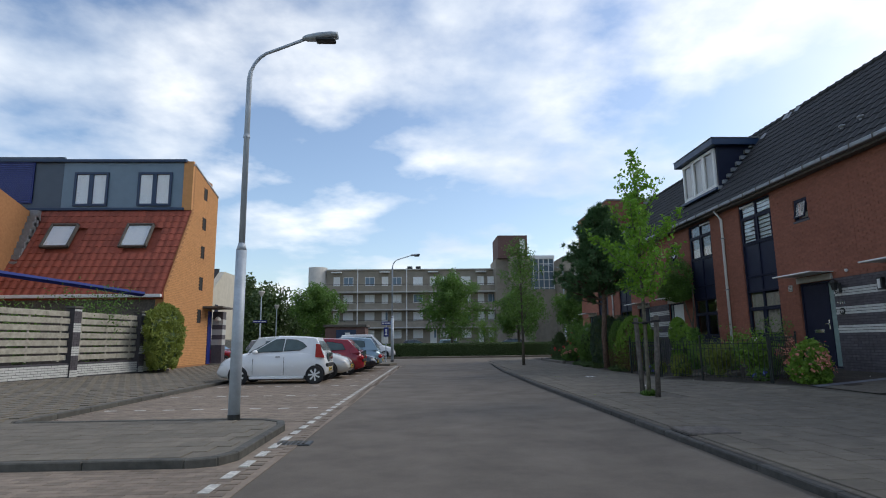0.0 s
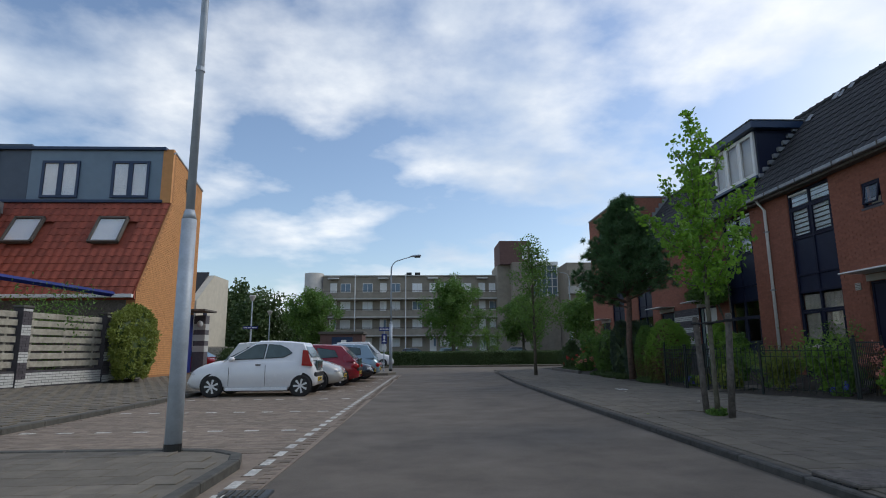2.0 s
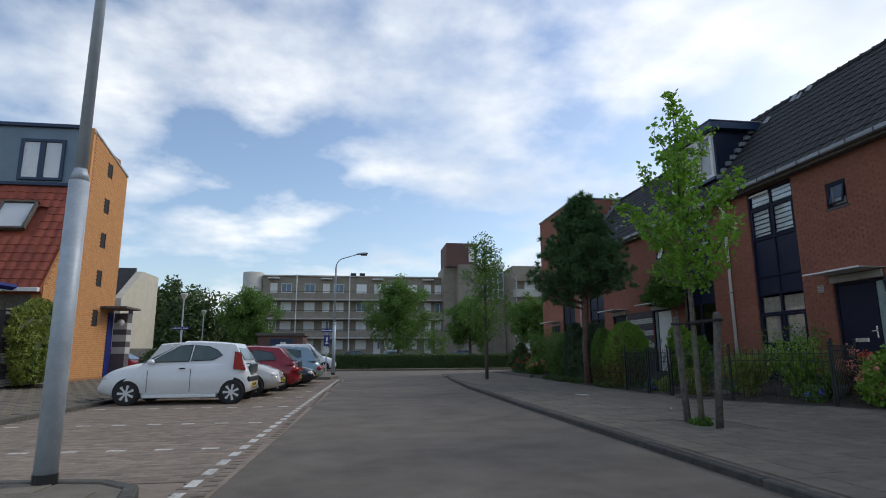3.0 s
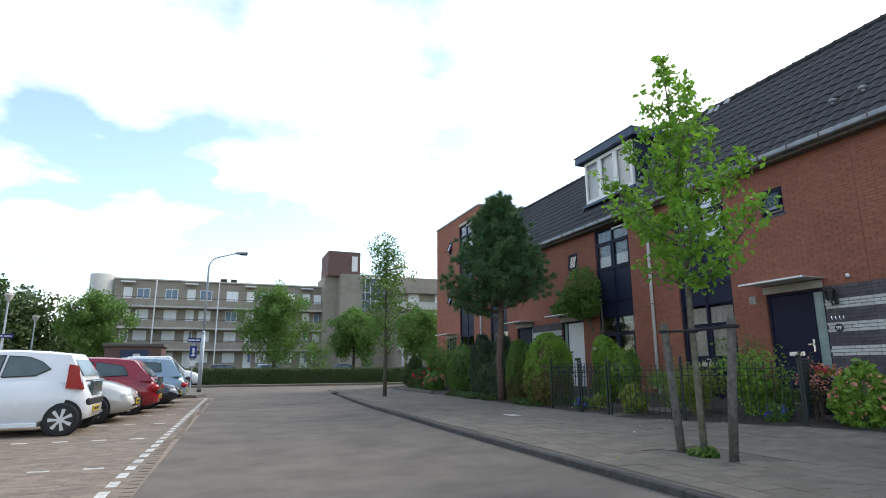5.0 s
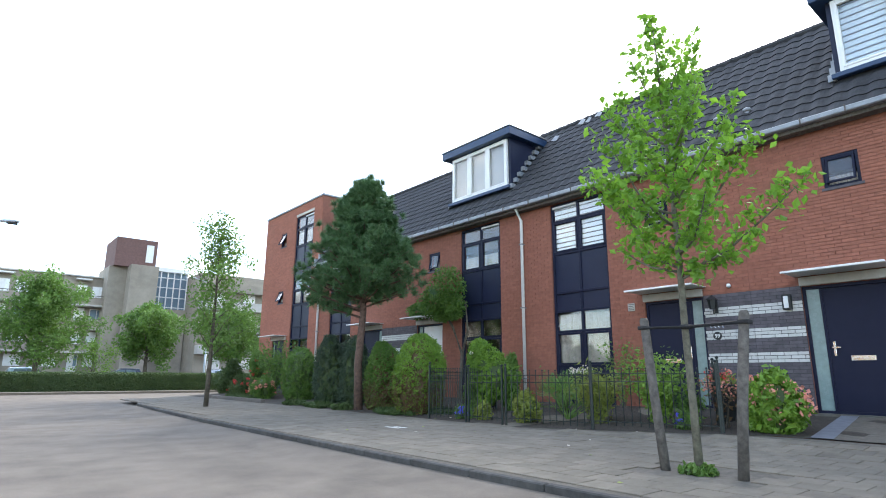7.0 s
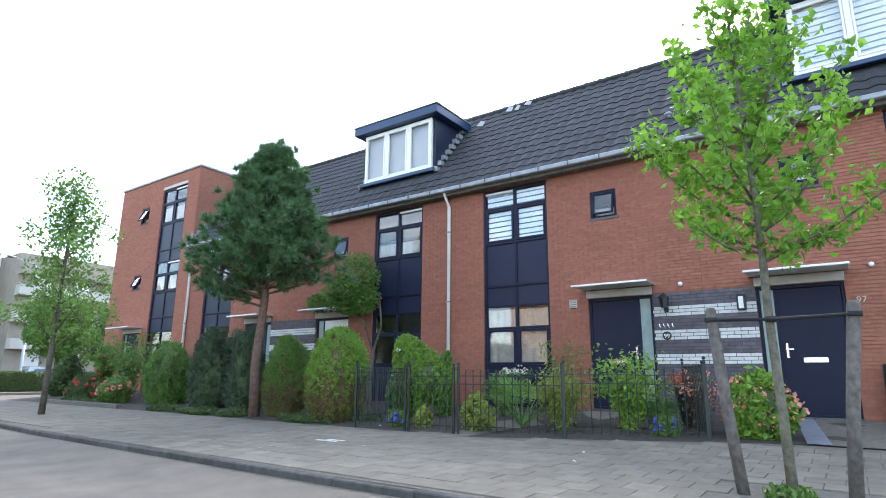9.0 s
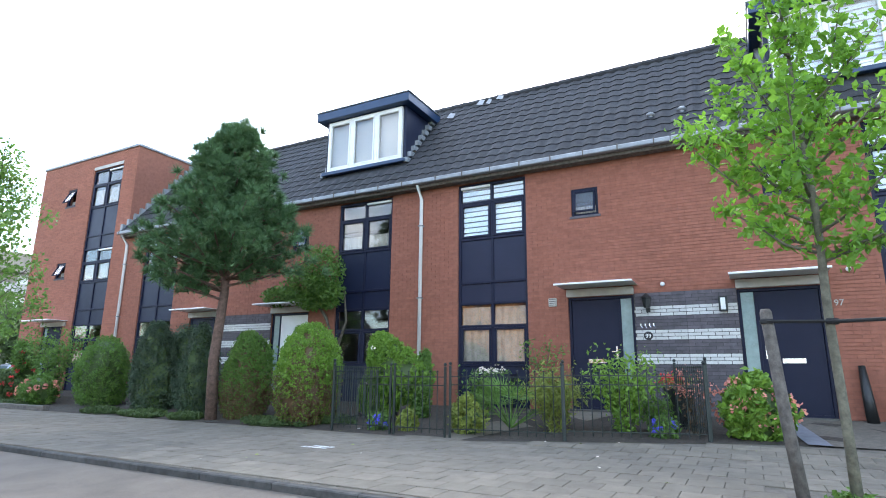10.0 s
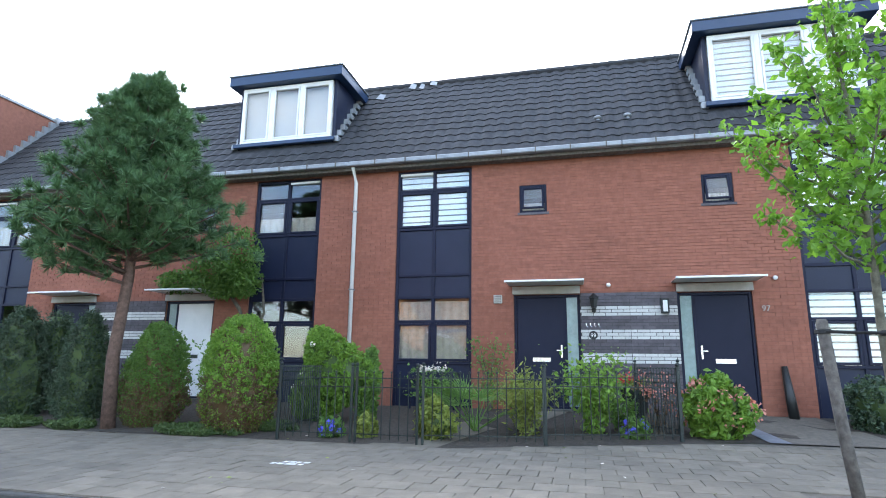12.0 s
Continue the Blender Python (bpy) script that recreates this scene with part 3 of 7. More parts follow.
def door(b, parent, u0, u1, z0, z1, side, color=NAVY, plate=True, lantern=None):
    """A front door with a glazed sidelight of 0.25 m on its low-u side."""
    x = WALL_X + 0.07
    s = Shape()
    b.ring(s, u0, u1, z0, z1, 0.055, x - 0.03, x + 0.06)
    d = part("door", s, NAVY, parent, "front door with a narrow glazed sidelight")
    s = Shape()
    b.box(s, x - 0.005, x + 0.04, u0 + side + 0.04, u1 - 0.06, z0 + 0.05, z1 - 0.06, 0, 0.006)
    leaf = part("leaf", s, color, d, "flush painted door leaf")
    s = Shape()
    b.box(s, x - 0.025, x + 0.05, u0 + side, u0 + side + 0.045, z0 + 0.05, z1 - 0.06, 0, 0.005)
    part("post", s, NAVY, d)
    s = Shape()
    b.box(s, x + 0.0, x + 0.012, u0 + 0.055, u0 + side, z0 + 0.06, z1 - 0.06)
    part("sidelight", s, FROSTED, d, "frosted glass sidelight")
    s = Shape()
    b.box(s, x - 0.012, x - 0.004, u0 + side + 0.1, u0 + side + 0.14, z0 + 1.0, z0 + 1.26, 0, 0.004)
    b.box(s, x - 0.05, x - 0.035, u0 + side + 0.09, u0 + side + 0.22, z0 + 1.14, z0 + 1.165, 0, 0.004)
    b.box(s, x - 0.036, x - 0.01, u0 + side + 0.10, u0 + side + 0.125, z0 + 1.14, z0 + 1.165, 0, 0.004)
    part("handle", s, CHROME, leaf, "bright metal handle on a long plate")
    s = Shape()
    um = (u0 + side + u1) / 2
    b.box(s, x - 0.016, x - 0.004, um - 0.19, um + 0.17, z0 + 0.92, z0 + 1.01, 0, 0.004)
    part("letter_slot", s, CHROME, leaf, "bright metal letter slot")
    s = Shape()
    b.box(s, WALL_X - 0.12, WALL_X + 0.1, u0 - 0.02, u1 + 0.02, z0 - 0.12, z0 + 0.01, 0, 0.01)
    part("sill", s, KERB, d, "stone doorstep")
    return d


def canopy(b, parent, u0, u1, z):
    s = Shape()
    b.box(s, WALL_X - 0.66, WALL_X, u0, u1, z - 0.008, z + 0.012, 0, 0.008)
    b.box(s, WALL_X - 0.68, WALL_X - 0.64, u0 - 0.01, u1 + 0.01, z - 0.02, z + 0.02, 0, 0.008)
    c = part("canopy", s, WHITE, parent, "thin flat door canopy with a light metal edge")
    s = Shape()
    b.box(s, WALL_X - 0.06, WALL_X + 0.02, u0 + 0.08, u1 - 0.08, z - 0.19, z - 0.03, 0, 0.006)
    part("lintel", s, CREAM, c, "cream lintel panel")


def open_wall(b, parent, u0, u1, z0, z1, holes, x0, x1, m, name="wall"):
    """A wall with thickness and holes, as boxes between the hole edges."""
    us = sorted({u0, u1, *[h[0] for h in holes], *[h[1] for h in holes]})
    s = Shape()
    for a, c in zip(us, us[1:]):
        hs = sorted([(h[2], h[3]) for h in holes if h[0] < (a + c) / 2 < h[1]])
        z = z0
        for lo, hi in hs:
            if lo > z:
                b.box(s, x0, x1, a, c, z, lo)
            z = hi
        if z < z1:
            b.box(s, x0, x1, a, c, z, z1)
    return part(name, s, m, parent)


def pantile():
    """One roof tile in its own plane: x down the slope 0.34 m, y across 0.30 m, z out."""
    s = Shape()
    prof = [(0.0, 0.004), (0.04, 0.0), (0.08, 0.006), (0.13, 0.022), (0.19, 0.030), (0.25, 0.022), (0.302, 0.004)]
    n = len(prof)
    L = 0.36
    vs = [(0, y, z) for y, z in prof] + [(L, y, z + 0.020) for y, z in prof] + [(L, y, z) for y, z in prof]
    fs = [(i, n + i, n + i + 1, i + 1) for i in range(n - 1)] + [(n + i, 2 * n + i, 2 * n + i + 1, n + i + 1) for i in range(n - 1)]
    return s.add(vs, fs)


def tile_places(top, bottom, y0, y1, skip=()):
    """Places of tiles on a slope that runs along y, from the ridge (x, z) to the eave (x, z)."""
    (xt, zt), (xb, zb) = top, bottom
    L = math.hypot(xb - xt, zb - zt)
    ux, uz = (xb - xt) / L, (zb - zt) / L
    rows, cols = int(L / 0.335), round((y1 - y0) / 0.30)
    out = []
    for r in range(rows + 1):
        d = L - 0.335 * (r + 1) + 0.02
        for c in range(cols):
            y = y0 + c * (y1 - y0) / cols
            if any(a <= y + 0.15 <= e and lo <= zt + uz * (d + 0.15) <= hi for a, e, lo, hi in skip):
                continue
            if d < -0.2:
                continue
            ex = Vector((ux, 0, uz))
            ey = Vector((0, 1 if ux < 0 else 1, 0))
            ez = ex.cross(ey)
            if ez.z < 0:
                ez = -ez
            m = Matrix((ex, ey * (y1 - y0) / cols / 0.30, ez)).transposed().to_4x4()
            m.translation = Vector((xt + ux * d, y, zt + uz * d)) + ez * 0.012
            out.append(m)
    return out


PIECES_LATER = []


def house(y0, s, floors_label, PITCH=6.0, shift=0.0, dormer=None, blinds=((4.35, 5.55, True), (1.9, 2.65, False)), door_color=NAVY, sidelight=0.27, first=False):
    b = Bay(y0, s)
    # an unrotated empty at the door side corner on the ground; parts are placed in world terms below it
    h = thing("terraced_house", (0, 0, 0), floors_label, "house", group="row of terraced houses")
    DU0, DU1, DZ0, DZ1 = 0.96 + shift, 2.3 + shift, 0.45, 2.73
    WU0, WU1 = 3.2 + shift, 4.92 + shift
    SU0, SU1, SZ0, SZ1 = 1.57 + shift, 2.15 + shift, 4.5, 5.12
    holes = [(DU0, DU1, DZ0, DZ1), (WU0, WU1, 0.3, 5.64), (SU0, SU1, SZ0, SZ1)]
    open_wall(b, h, 0, PITCH, 0, 5.88, holes, WALL_X + 0.001, WALL_X + 0.22, MORTAR)
    s2 = Shape()
    b.box(s2, WALL_X + 0.22, 19.5, 0.0, 0.08, 0, 5.9); b.box(s2, WALL_X + 0.22, 19.5, PITCH - 0.08, PITCH, 0, 5.9)
    b.box(s2, 19.4, 19.5, 0.08, PITCH - 0.08, 0, 5.9)
    part("inner_wall", s2, ROOMWALL, h)
    s2 = Shape()
    b.box(s2, WALL_X + 0.22, 19.4, 0.08, PITCH - 0.08, 0.3, 0.45); b.box(s2, WALL_X + 0.14, 19.4, 0.08, PITCH - 0.08, 2.78, 3.1)
    b.box(s2, WALL_X + 0.3, 19.4, 0.08, PITCH - 0.08, 5.7, 5.88); b.box(s2, 14.2, 14.3, 0.08, PITCH - 0.08, 0.45, 5.7)
    part("floor", s2, ROOM, h)
    window_strip(b, h, WU0, WU1, [("panel", 0.35, 1.33), ("casement", 1.33, 2.2), ("fixed", 2.2, 2.72), ("panel", 2.72, 3.21), ("panel", 3.21, 4.26), ("casement", 4.26, 5.15), ("fixed", 5.15, 5.62)], blinds=blinds)
    small_window(b, h, SU0, SU1, SZ0, SZ1)
    door(b, h, DU0, DU1, DZ0, DZ1, sidelight, door_color)
    canopy(b, h, 0.87 + shift, 2.4 + shift, 2.93)
    # striped panel beside the door, seen as grey and white glazed bricks
    plane = lambda u, z, d: (WALL_X - d, b.y0 + b.s * u, z)
    white = [(1.35, 1.55), (1.815, 2.015), (2.28, 2.48)]
    low = [p for p in brick_places([(0, DU0, 0.42, 2.75)], [])]
    wh = [p for p in low if any(a - 0.03 < p[1] + 0.033 < c for a, c in white)]
    dk = [p for p in low if p not in wh]
    s2 = Shape(); b.box(s2, WALL_X - 0.003, WALL_X + 0.0005, 0, DU0, 0.42, 2.75); part("panel_backing", s2, GREYMORTAR, h)
    for q, mm, nm in ((wh, WHITEBRICK, "white brick"), (dk, DARKBRICK, "dark grey brick")):
        if first:
            PIECES_LATER.append((q, plane, mm, h, b, nm))
        else:
            part("brick", bricks_mesh(q, plane, 0.012), mm, h, "rows of " + nm, kind="stuff")
    red = brick_places([(0, PITCH, 0.12, 5.78)], holes + [(0, DU0, 0.12 + 0.0665 * 4, 2.76), (DU0 - 0.02, DU1 + 0.02, 2.7, 2.84)])
    part("brickwork", bricks_mesh(red, plane, 0.009), BRICK, h, "red brickwork in running bond", kind="stuff")
    # roof: boards, tiles, ridge
    ya, yb = sorted((y0, y0 + s * PITCH))
    s2 = Shape()
    s2.prism([(10.98, EAVE_Z), (RIDGE_X, RIDGE_Z), (19.9, 3.4), (19.9, 3.2), (RIDGE_X, RIDGE_Z - 0.25), (10.98, EAVE_Z - 0.08)], ya, yb, "y")
    roof = part("roof", s2, ROOFTILE, h, "steep dark-tiled pitched roof")
    skip = []
    if dormer:
        skip.append((y0 + s * dormer[0], y0 + s * dormer[1], 6.6, 8.6) if s > 0 else (y0 + s * dormer[1], y0 + s * dormer[0], 6.6, 8.6))
    places = tile_places((RIDGE_X, RIDGE_Z), (10.93, EAVE_Z - 0.05), ya, yb, skip)
    if first:
        near = places[:280]
        PIECES_LATER.append(("tiles", near, roof))
        places = places[280:]
    joined(PANTILE, places, "roof_tiles", ROOFTILE, roof, "rows of dark concrete roof tiles")
    s2 = Shape()
    n = 16
    for i in range(n):
        yy = ya + (yb - ya) * i / n
        s2.tube([(RIDGE_X, yy + 0.005, RIDGE_Z + 0.0), (RIDGE_X, yy + (yb - ya) / n * 0.9, RIDGE_Z + 0.01), (RIDGE_X, yy + (yb - ya) / n * 1.02, RIDGE_Z + 0.012)], [0.115, 0.11, 0.13], 8)
    part("ridge_tiles", s2, ROOFTILE, roof, "row of rounded ridge tiles", kind="stuff")
    s2 = Shape()
    s2.box((10.84, ya, EAVE_Z - 0.13), (10.99, yb, EAVE_Z - 0.02), 0, 0.02)
    part("gutter", s2, ZINC, h, "grey metal roof gutter")
    s2 = Shape()
    yy = ya + 0.3
    while yy < yb:
        s2.box((10.825, yy, EAVE_Z - 0.135), (10.845, yy + 0.025, EAVE_Z - 0.005)); yy += 0.72
    part("gutter_bracket", s2, STAKE, h, "dark gutter joints", kind="stuff")
    s2 = Shape()
    s2.box((10.99, ya, EAVE_Z - 0.2), (11.22, yb, EAVE_Z - 0.1))
    part("soffit", s2, STAKE, h, "dark wooden soffit board")
    return h, b, roof


PANTILE = pantile()


def dormer(b, house_ob, u0, u1, curtain=False, striped=False):
    x0, z0, z1 = 11.68, 6.78, 8.42
    s = Shape()
    b.box(s, x0 + 0.02, 13.5, u0 + 0.05, u1 - 0.05, 8.4, 8.66)
    d = part("dormer", s, NAVYPANEL, house_ob, "flat-roofed navy dormer with white windows")
    for u in (u0 + 0.06, u1 - 0.06):
        y = b.y0 + b.s * u
        s = Shape()
        s.prism([(x0 + 0.05, 6.7), (x0 + 0.05, 8.45), (13.1, 8.45)], y - 0.04, y + 0.04, "y")
        part("cheek", s, NAVYPANEL, d, "navy panelled side")
    s = Shape()
    b.box(s, x0 - 0.22, 13.28, u0 - 0.2, u1 + 0.2, 8.43, 8.68, 0, 0.01)
    part("fascia", s, DBLUE, d, "dark blue roof edge")
    s = Shape()
    b.box(s, x0 - 0.25, 13.28, u0 - 0.23, u1 + 0.23, 8.682, 8.715, 0, 0.008)
    part("roof_trim", s, ZINC, d, "thin metal roof trim")
    s = Shape()
    b.ring(s, u0 + 0.12, u1 - 0.12, z0 + 0.06, z1 - 0.02, 0.09, x0 - 0.03, x0 + 0.06)
    w = (u1 - u0 - 0.24)
    for f in (1 / 3, 2 / 3):
        uu = u0 + 0.12 + w * f
        b.box(s, x0 - 0.03, x0 + 0.06, uu - 0.055, uu + 0.055, z0 + 0.15, z1 - 0.1, 0, 0.008)
    win = part("window_frame", s, WHITE, d, "white window frame of three lights")
    for i in range(3):
        a = u0 + 0.12 + w * i / 3 + 0.06
        c = u0 + 0.12 + w * (i + 1) / 3 - 0.06
        s = Shape(); b.ring(s, a, c, z0 + 0.15, z1 - 0.1, 0.045, x0 - 0.04, x0 + 0.02); part("sash", s, WHITE, d)
        pane(b, d, x0 + 0.01, a + 0.03, c - 0.03, z0 + 0.18, z1 - 0.13)
    if striped:
        blind(b, d, x0 + 0.09, u0 + 0.15, u1 - 0.15, z0 + 0.2, z1 - 0.12)
    # pale sheet added behind the panes in place of their bright reflection
    s = Shape(); b.box(s, x0 + 0.13, x0 + 0.16, u0 + 0.1, u1 - 0.1, 6.9, 8.38); part("inner_screen", s, LCONCRETE, d, "pale sheet added behind the panes to lighten them")
    s = Shape()
    b.box(s, x0 - 0.12, x0 + 0.02, u0 - 0.02, u1 + 0.02, z0 - 0.05, z0 + 0.05, 0, 0.01)
    part("sill", s, DBLUE, d)
    s = Shape()
    for u in (u0 - 0.03, u1 + 0.03):
        y = b.y0 + b.s * u
        for k in range(8):
            f = k / 8
            s.box((x0 - 0.04 + 1.5 * f, y - 0.07, 6.72 + 1.86 * f), (x0 + 0.18 + 1.5 * f, y + 0.07, 6.86 + 1.86 * f))
    part("flashing", s, ZINC, d, "grey lead flashing", kind="stuff")
    return d


def downpipe(y, top=5.82, name="downpipe"):
    th = thing(name, (WALL_X, y, 0.3), "white-painted drainpipe running down the brick wall from the gutter", "drainpipe", group="downpipes")
    s = Shape()
    s.tube([(-0.3, 0, top - 0.3), (-0.28, 0, top - 0.42), (-0.07, 0, top - 0.72), (-0.07, 0, 0)], 0.045, 10)
    part("pipe", s, WHITE, th, smooth=True)
    for z in (0.7, 2.6, 4.4):
        s = Shape(); s.box((-0.13, -0.055, z), (0, 0.055, z + 0.03)); part("bracket", s, ZINC, th)


A, AB, AROOF = house(9.95, 1, "red brick terraced house with a navy door and striped brick panel", blinds=((4.32, 5.55, True), (1.4, 2.64, False)), first=True)
Bh, BB, BROOF = house(9.95, -1, "red brick terraced house with navy door and striped white blinds", dormer=(1.75, 5.0), shift=-0.07, blinds=((4.32, 5.55, True), (1.4, 2.64, True)))
dormer(BB, Bh, 1.82, 4.95, striped=True)
C, CB, CROOF = house(21.7, -1, "red brick terraced house with a white door under a climber", PITCH=5.75, dormer=(2.1, 5.0), door_color=WHITE, blinds=((4.3, 4.7, False),))
dormer(CB, C, 2.18, 4.98)
D, DB, DROOF = house(21.7, 1, "red brick terraced house behind clipped conifers", PITCH=6.22, shift=0.18, blinds=((4.3, 4.9, False),))
house(-2.05, 1, "red brick terraced house further along the row", first=False)
downpipe(15.87)
downpipe(27.75)
# fittings
def vents(roof, ys):
    for y in ys:
        th = thing("roof_vent", (11.62, y, 6.7), "small grey dome vent on the tiled roof", "roof vent", group="roof vents")
        s = Shape(); s.tube([(0, 0, -0.2), (0, 0, 0.0)], 0.05, 10); s.ball((0, 0, 0.0), 0.095, 10, 0, 0.55); part("cap", s, ZINC, th, smooth=True)


vents(AROOF, (10.38, 9.75))
vents(DROOF, (23.6, 24.1))


th = thing("lead_scraps", (0, 0, 0), "small pieces of pale lead flashing near the roof ridge", "flashing")
for y, z, w in ((16.0, 8.55, 0.22), (15.2, 8.95, 0.2), (14.95, 8.9, 0.13), (14.6, 9.02, 0.2)):
    z -= 0.06
    x = 10.93 + (z - 5.78) / (RIDGE_Z - 5.78) * (RIDGE_X - 10.93)
    s = Shape(); s.add([(x - 0.12, y, z - 0.02), (x - 0.12, y + w, z + 0.03), (x + 0.06, y + w * 0.8, z + 0.26), (x + 0.05, y, z + 0.2)], [(3, 2, 1, 0)]); part("scrap", s, ZINC, th)


def block_end():
    """Three-storey flat-roofed house at the end of the row."""
    h = thing("corner_house", (0, 0, 0), "three-storey flat-roofed red brick corner house", "house")
    y0, y1, top = 27.92, 34.0, 9.15
    b = Bay(34.0, -1)
    W0, W1 = 3.5, 5.3
    holes = [(W0, W1, 0.3, 8.6), (1.9, 2.5, 7.35, 8.05), (1.9, 2.5, 4.5, 5.1), (1.6, 2.9, 0.45, 2.7)]
    open_wall(b, h, 0, 6.1, 0, top, holes, WALL_X + 0.001, WALL_X + 0.22, MORTAR)
    s = Shape()
    b.box(s, WALL_X + 0.22, 20, 0, 0.2, 0, top); b.box(s, WALL_X + 0.22, 20, 5.9, 6.1, 0, top); b.box(s, 19.8, 20, 0.2, 5.9, 0, top)
    part("side_wall", s, MORTAR, h)
    s = Shape(); b.box(s, WALL_X + 0.22, 19.8, 0.2, 5.9, 8.7, 8.9); b.box(s, WALL_X + 0.22, 19.8, 0.2, 5.9, 0.2, 0.45); b.box(s, 14, 14.1, 0.2, 5.9, 0.45, 9)
    for z in (2.85, 5.7):
        b.box(s, WALL_X + 0.22, 19.8, 0.2, 5.9, z, z + 0.25)
    part("floor", s, ROOM, h)
    s = Shape(); b.box(s, WALL_X - 0.05, WALL_X + 0.3, -0.05, 6.15, top, top + 0.09, 0, 0.01); b.box(s, WALL_X + 0.3, 20, 5.85, 6.15, top, top + 0.09, 0, 0.01)
    part("roof_trim", s, ZINC, h)
    plane = lambda u, z, d: (WALL_X - d, b.y0 + b.s * u, z)
    part("brickwork", bricks_mesh(brick_places([(0, 6.1, 0.12, top)], holes), plane, 0.009), BRICK, h, "red brickwork in running bond", kind="stuff")
    plane2 = lambda u, z, d: (WALL_X + u, 27.92 - d, z)
    part("brickwork", bricks_mesh(brick_places([(0, 8.8, 5.0, top)], []), plane2, 0.009), BRICK, h, "red brickwork in running bond", kind="stuff")
    window_strip(b, h, W0, W1, [("panel", 0.35, 1.3), ("casement", 1.3, 2.2), ("fixed", 2.2, 2.7), ("panel", 2.7, 3.25), ("panel", 3.25, 4.25), ("casement", 4.25, 5.0), ("fixed", 5.0, 5.5), ("panel", 5.5, 6.0), ("panel", 6.0, 7.1), ("casement", 7.1, 8.0), ("fixed", 8.0, 8.58)], blinds=((4.4, 5.0, False), (7.1, 7.8, False)))
    s = Shape(); b.box(s, WALL_X - 0.02, WALL_X + 0.05, W0, W1, 8.61, 8.73); part("lintel", s, CREAM, h)
    small_window(b, h, 1.9, 2.5, 7.35, 8.05, tilt=25)
    small_window(b, h, 1.9, 2.5, 4.5, 5.1, tilt=25)
    door(b, h, 1.6, 2.9, 0.45, 2.7, 0.27)
    canopy(b, h, 1.45, 3.2, 2.88)
    s = Shape()
    for k in range(14):
        f = k / 14
        s.box((10.95 + 2.8 * f, 27.8, EAVE_Z + 3.45 * f), (11.25 + 2.8 * f, 27.92, EAVE_Z + 0.26 + 3.45 * f))
    part("flashing", s, ZINC, h, "stepped lead flashing", kind="stuff")


block_end()
# ---- west side: orange gable house, fence ----
def west_house():
    h = thing("corner_house", (-0.62, 0.85, 0.24), "ochre brick end house with red tiled roof and blue-grey storey", "house")
    h.scale = (1.081, 1.081, 1.106)
    GX, YF, YD, YB = -8.66, 17.95, 20.1, 23.0
    # east gable wall, cut to the roof line
    prof = [(YF, 0), (YB, 0), (YB, 7.75), (YD, 8.45), (YD, 6.48), (YF, 2.95)]
    s = Shape(); s.prism(prof, GX - 0.3, GX, "x"); part("gable_wall", s, ORANGEM, h)
    top = lambda y: 2.95 + (y - YF) / (YD - YF) * 3.5 if y < YD else 8.45 - (y - YD) * 0.246
    pl = []
    for u, z, w in brick_places([(YF, YB, 0.1, 8.5)], [], length=0.23):
        if z + 0.07 < top(u + (w if u > YD else 0)) and not any(21.25 < u + w / 2 < 21.65 and a < z + 0.03 < a + 0.55 for a in (1.85, 3.24, 4.6, 5.88, 7.22)) and not (22.5 < u + w / 2 and z < 2.5):
            pl.append((u, z, w))
    part("brickwork", bricks_mesh(pl, lambda u, z, d: (GX + d, u, z), 0.009), ORANGE, h, "ochre brickwork in running bond", kind="stuff")
    for z in (1.85, 3.24, 4.6, 5.88, 7.22):
        s = Shape(); s.box((GX - 0.02, 21.27, z), (GX + 0.004, 21.63, z + 0.56)); s.box((GX + 0.004, 21.27, z), (GX + 0.02, 21.31, z + 0.55), 1); s.box((GX + 0.004, 21.6, z), (GX + 0.02, 21.63, z + 0.55), 1); s.box((GX + 0.004, 21.31, z + 0.25), (GX + 0.02, 21.6, z + 0.29), 1)
        part("small_window", s, [RUBBER, RUBBER], h, "narrow dark window in the gable")
    s = Shape(); s.box((GX, 22.52, 0.08), (GX + 0.04, 22.95, 2.4), 0, 0.01); d = part("door", s, BLUE, h, "bright blue side door")
    s = Shape(); s.box((GX, 21.8, 2.5), (GX + 0.9, 23.2, 2.58), 0, 0.01); part("canopy", s, STAKE, h, "flat brown door canopy")
    s = Shape(); s.box((GX + 0.02, 23.05, 0.08), (GX + 0.5, 23.5, 2.4)); part("stripe_wall", s, DARKBRICK, h)
    s = Shape()
    for k in range(3):
        s.box((GX + 0.5, 23.05, 0.9 + k * 0.45), (GX + 0.51, 23.5, 1.15 + k * 0.45)); s.box((GX + 0.02, 23.04, 0.9 + k * 0.45), (GX + 0.5, 23.045, 1.15 + k * 0.45))
    part("stripe", s, WHITEBRICK, h)
    s = Shape(); s.ball((GX + 0.3, 22.98, 2.05), 0.13, 10); part("globe_lamp", s, WHITE, h, smooth=True)
    s = Shape(); s.prism([(YD - 0.12, 8.42), (YD, 8.5), (YB + 0.03, 7.79), (YB + 0.03, 7.72), (YD, 8.43), (YD - 0.12, 8.35)], GX - 0.32, GX + 0.03, "x"); part("coping", s, ZINC, h, "thin metal coping on the gable")
    # main body
    s = Shape(); s.box((-24, YF + 0.1, 0), (GX - 0.3, YB, 2.9)); s.box((-24, YD, 2.9), (GX - 0.3, YB, 8.4)); part("wall", s, ORANGEM, h)
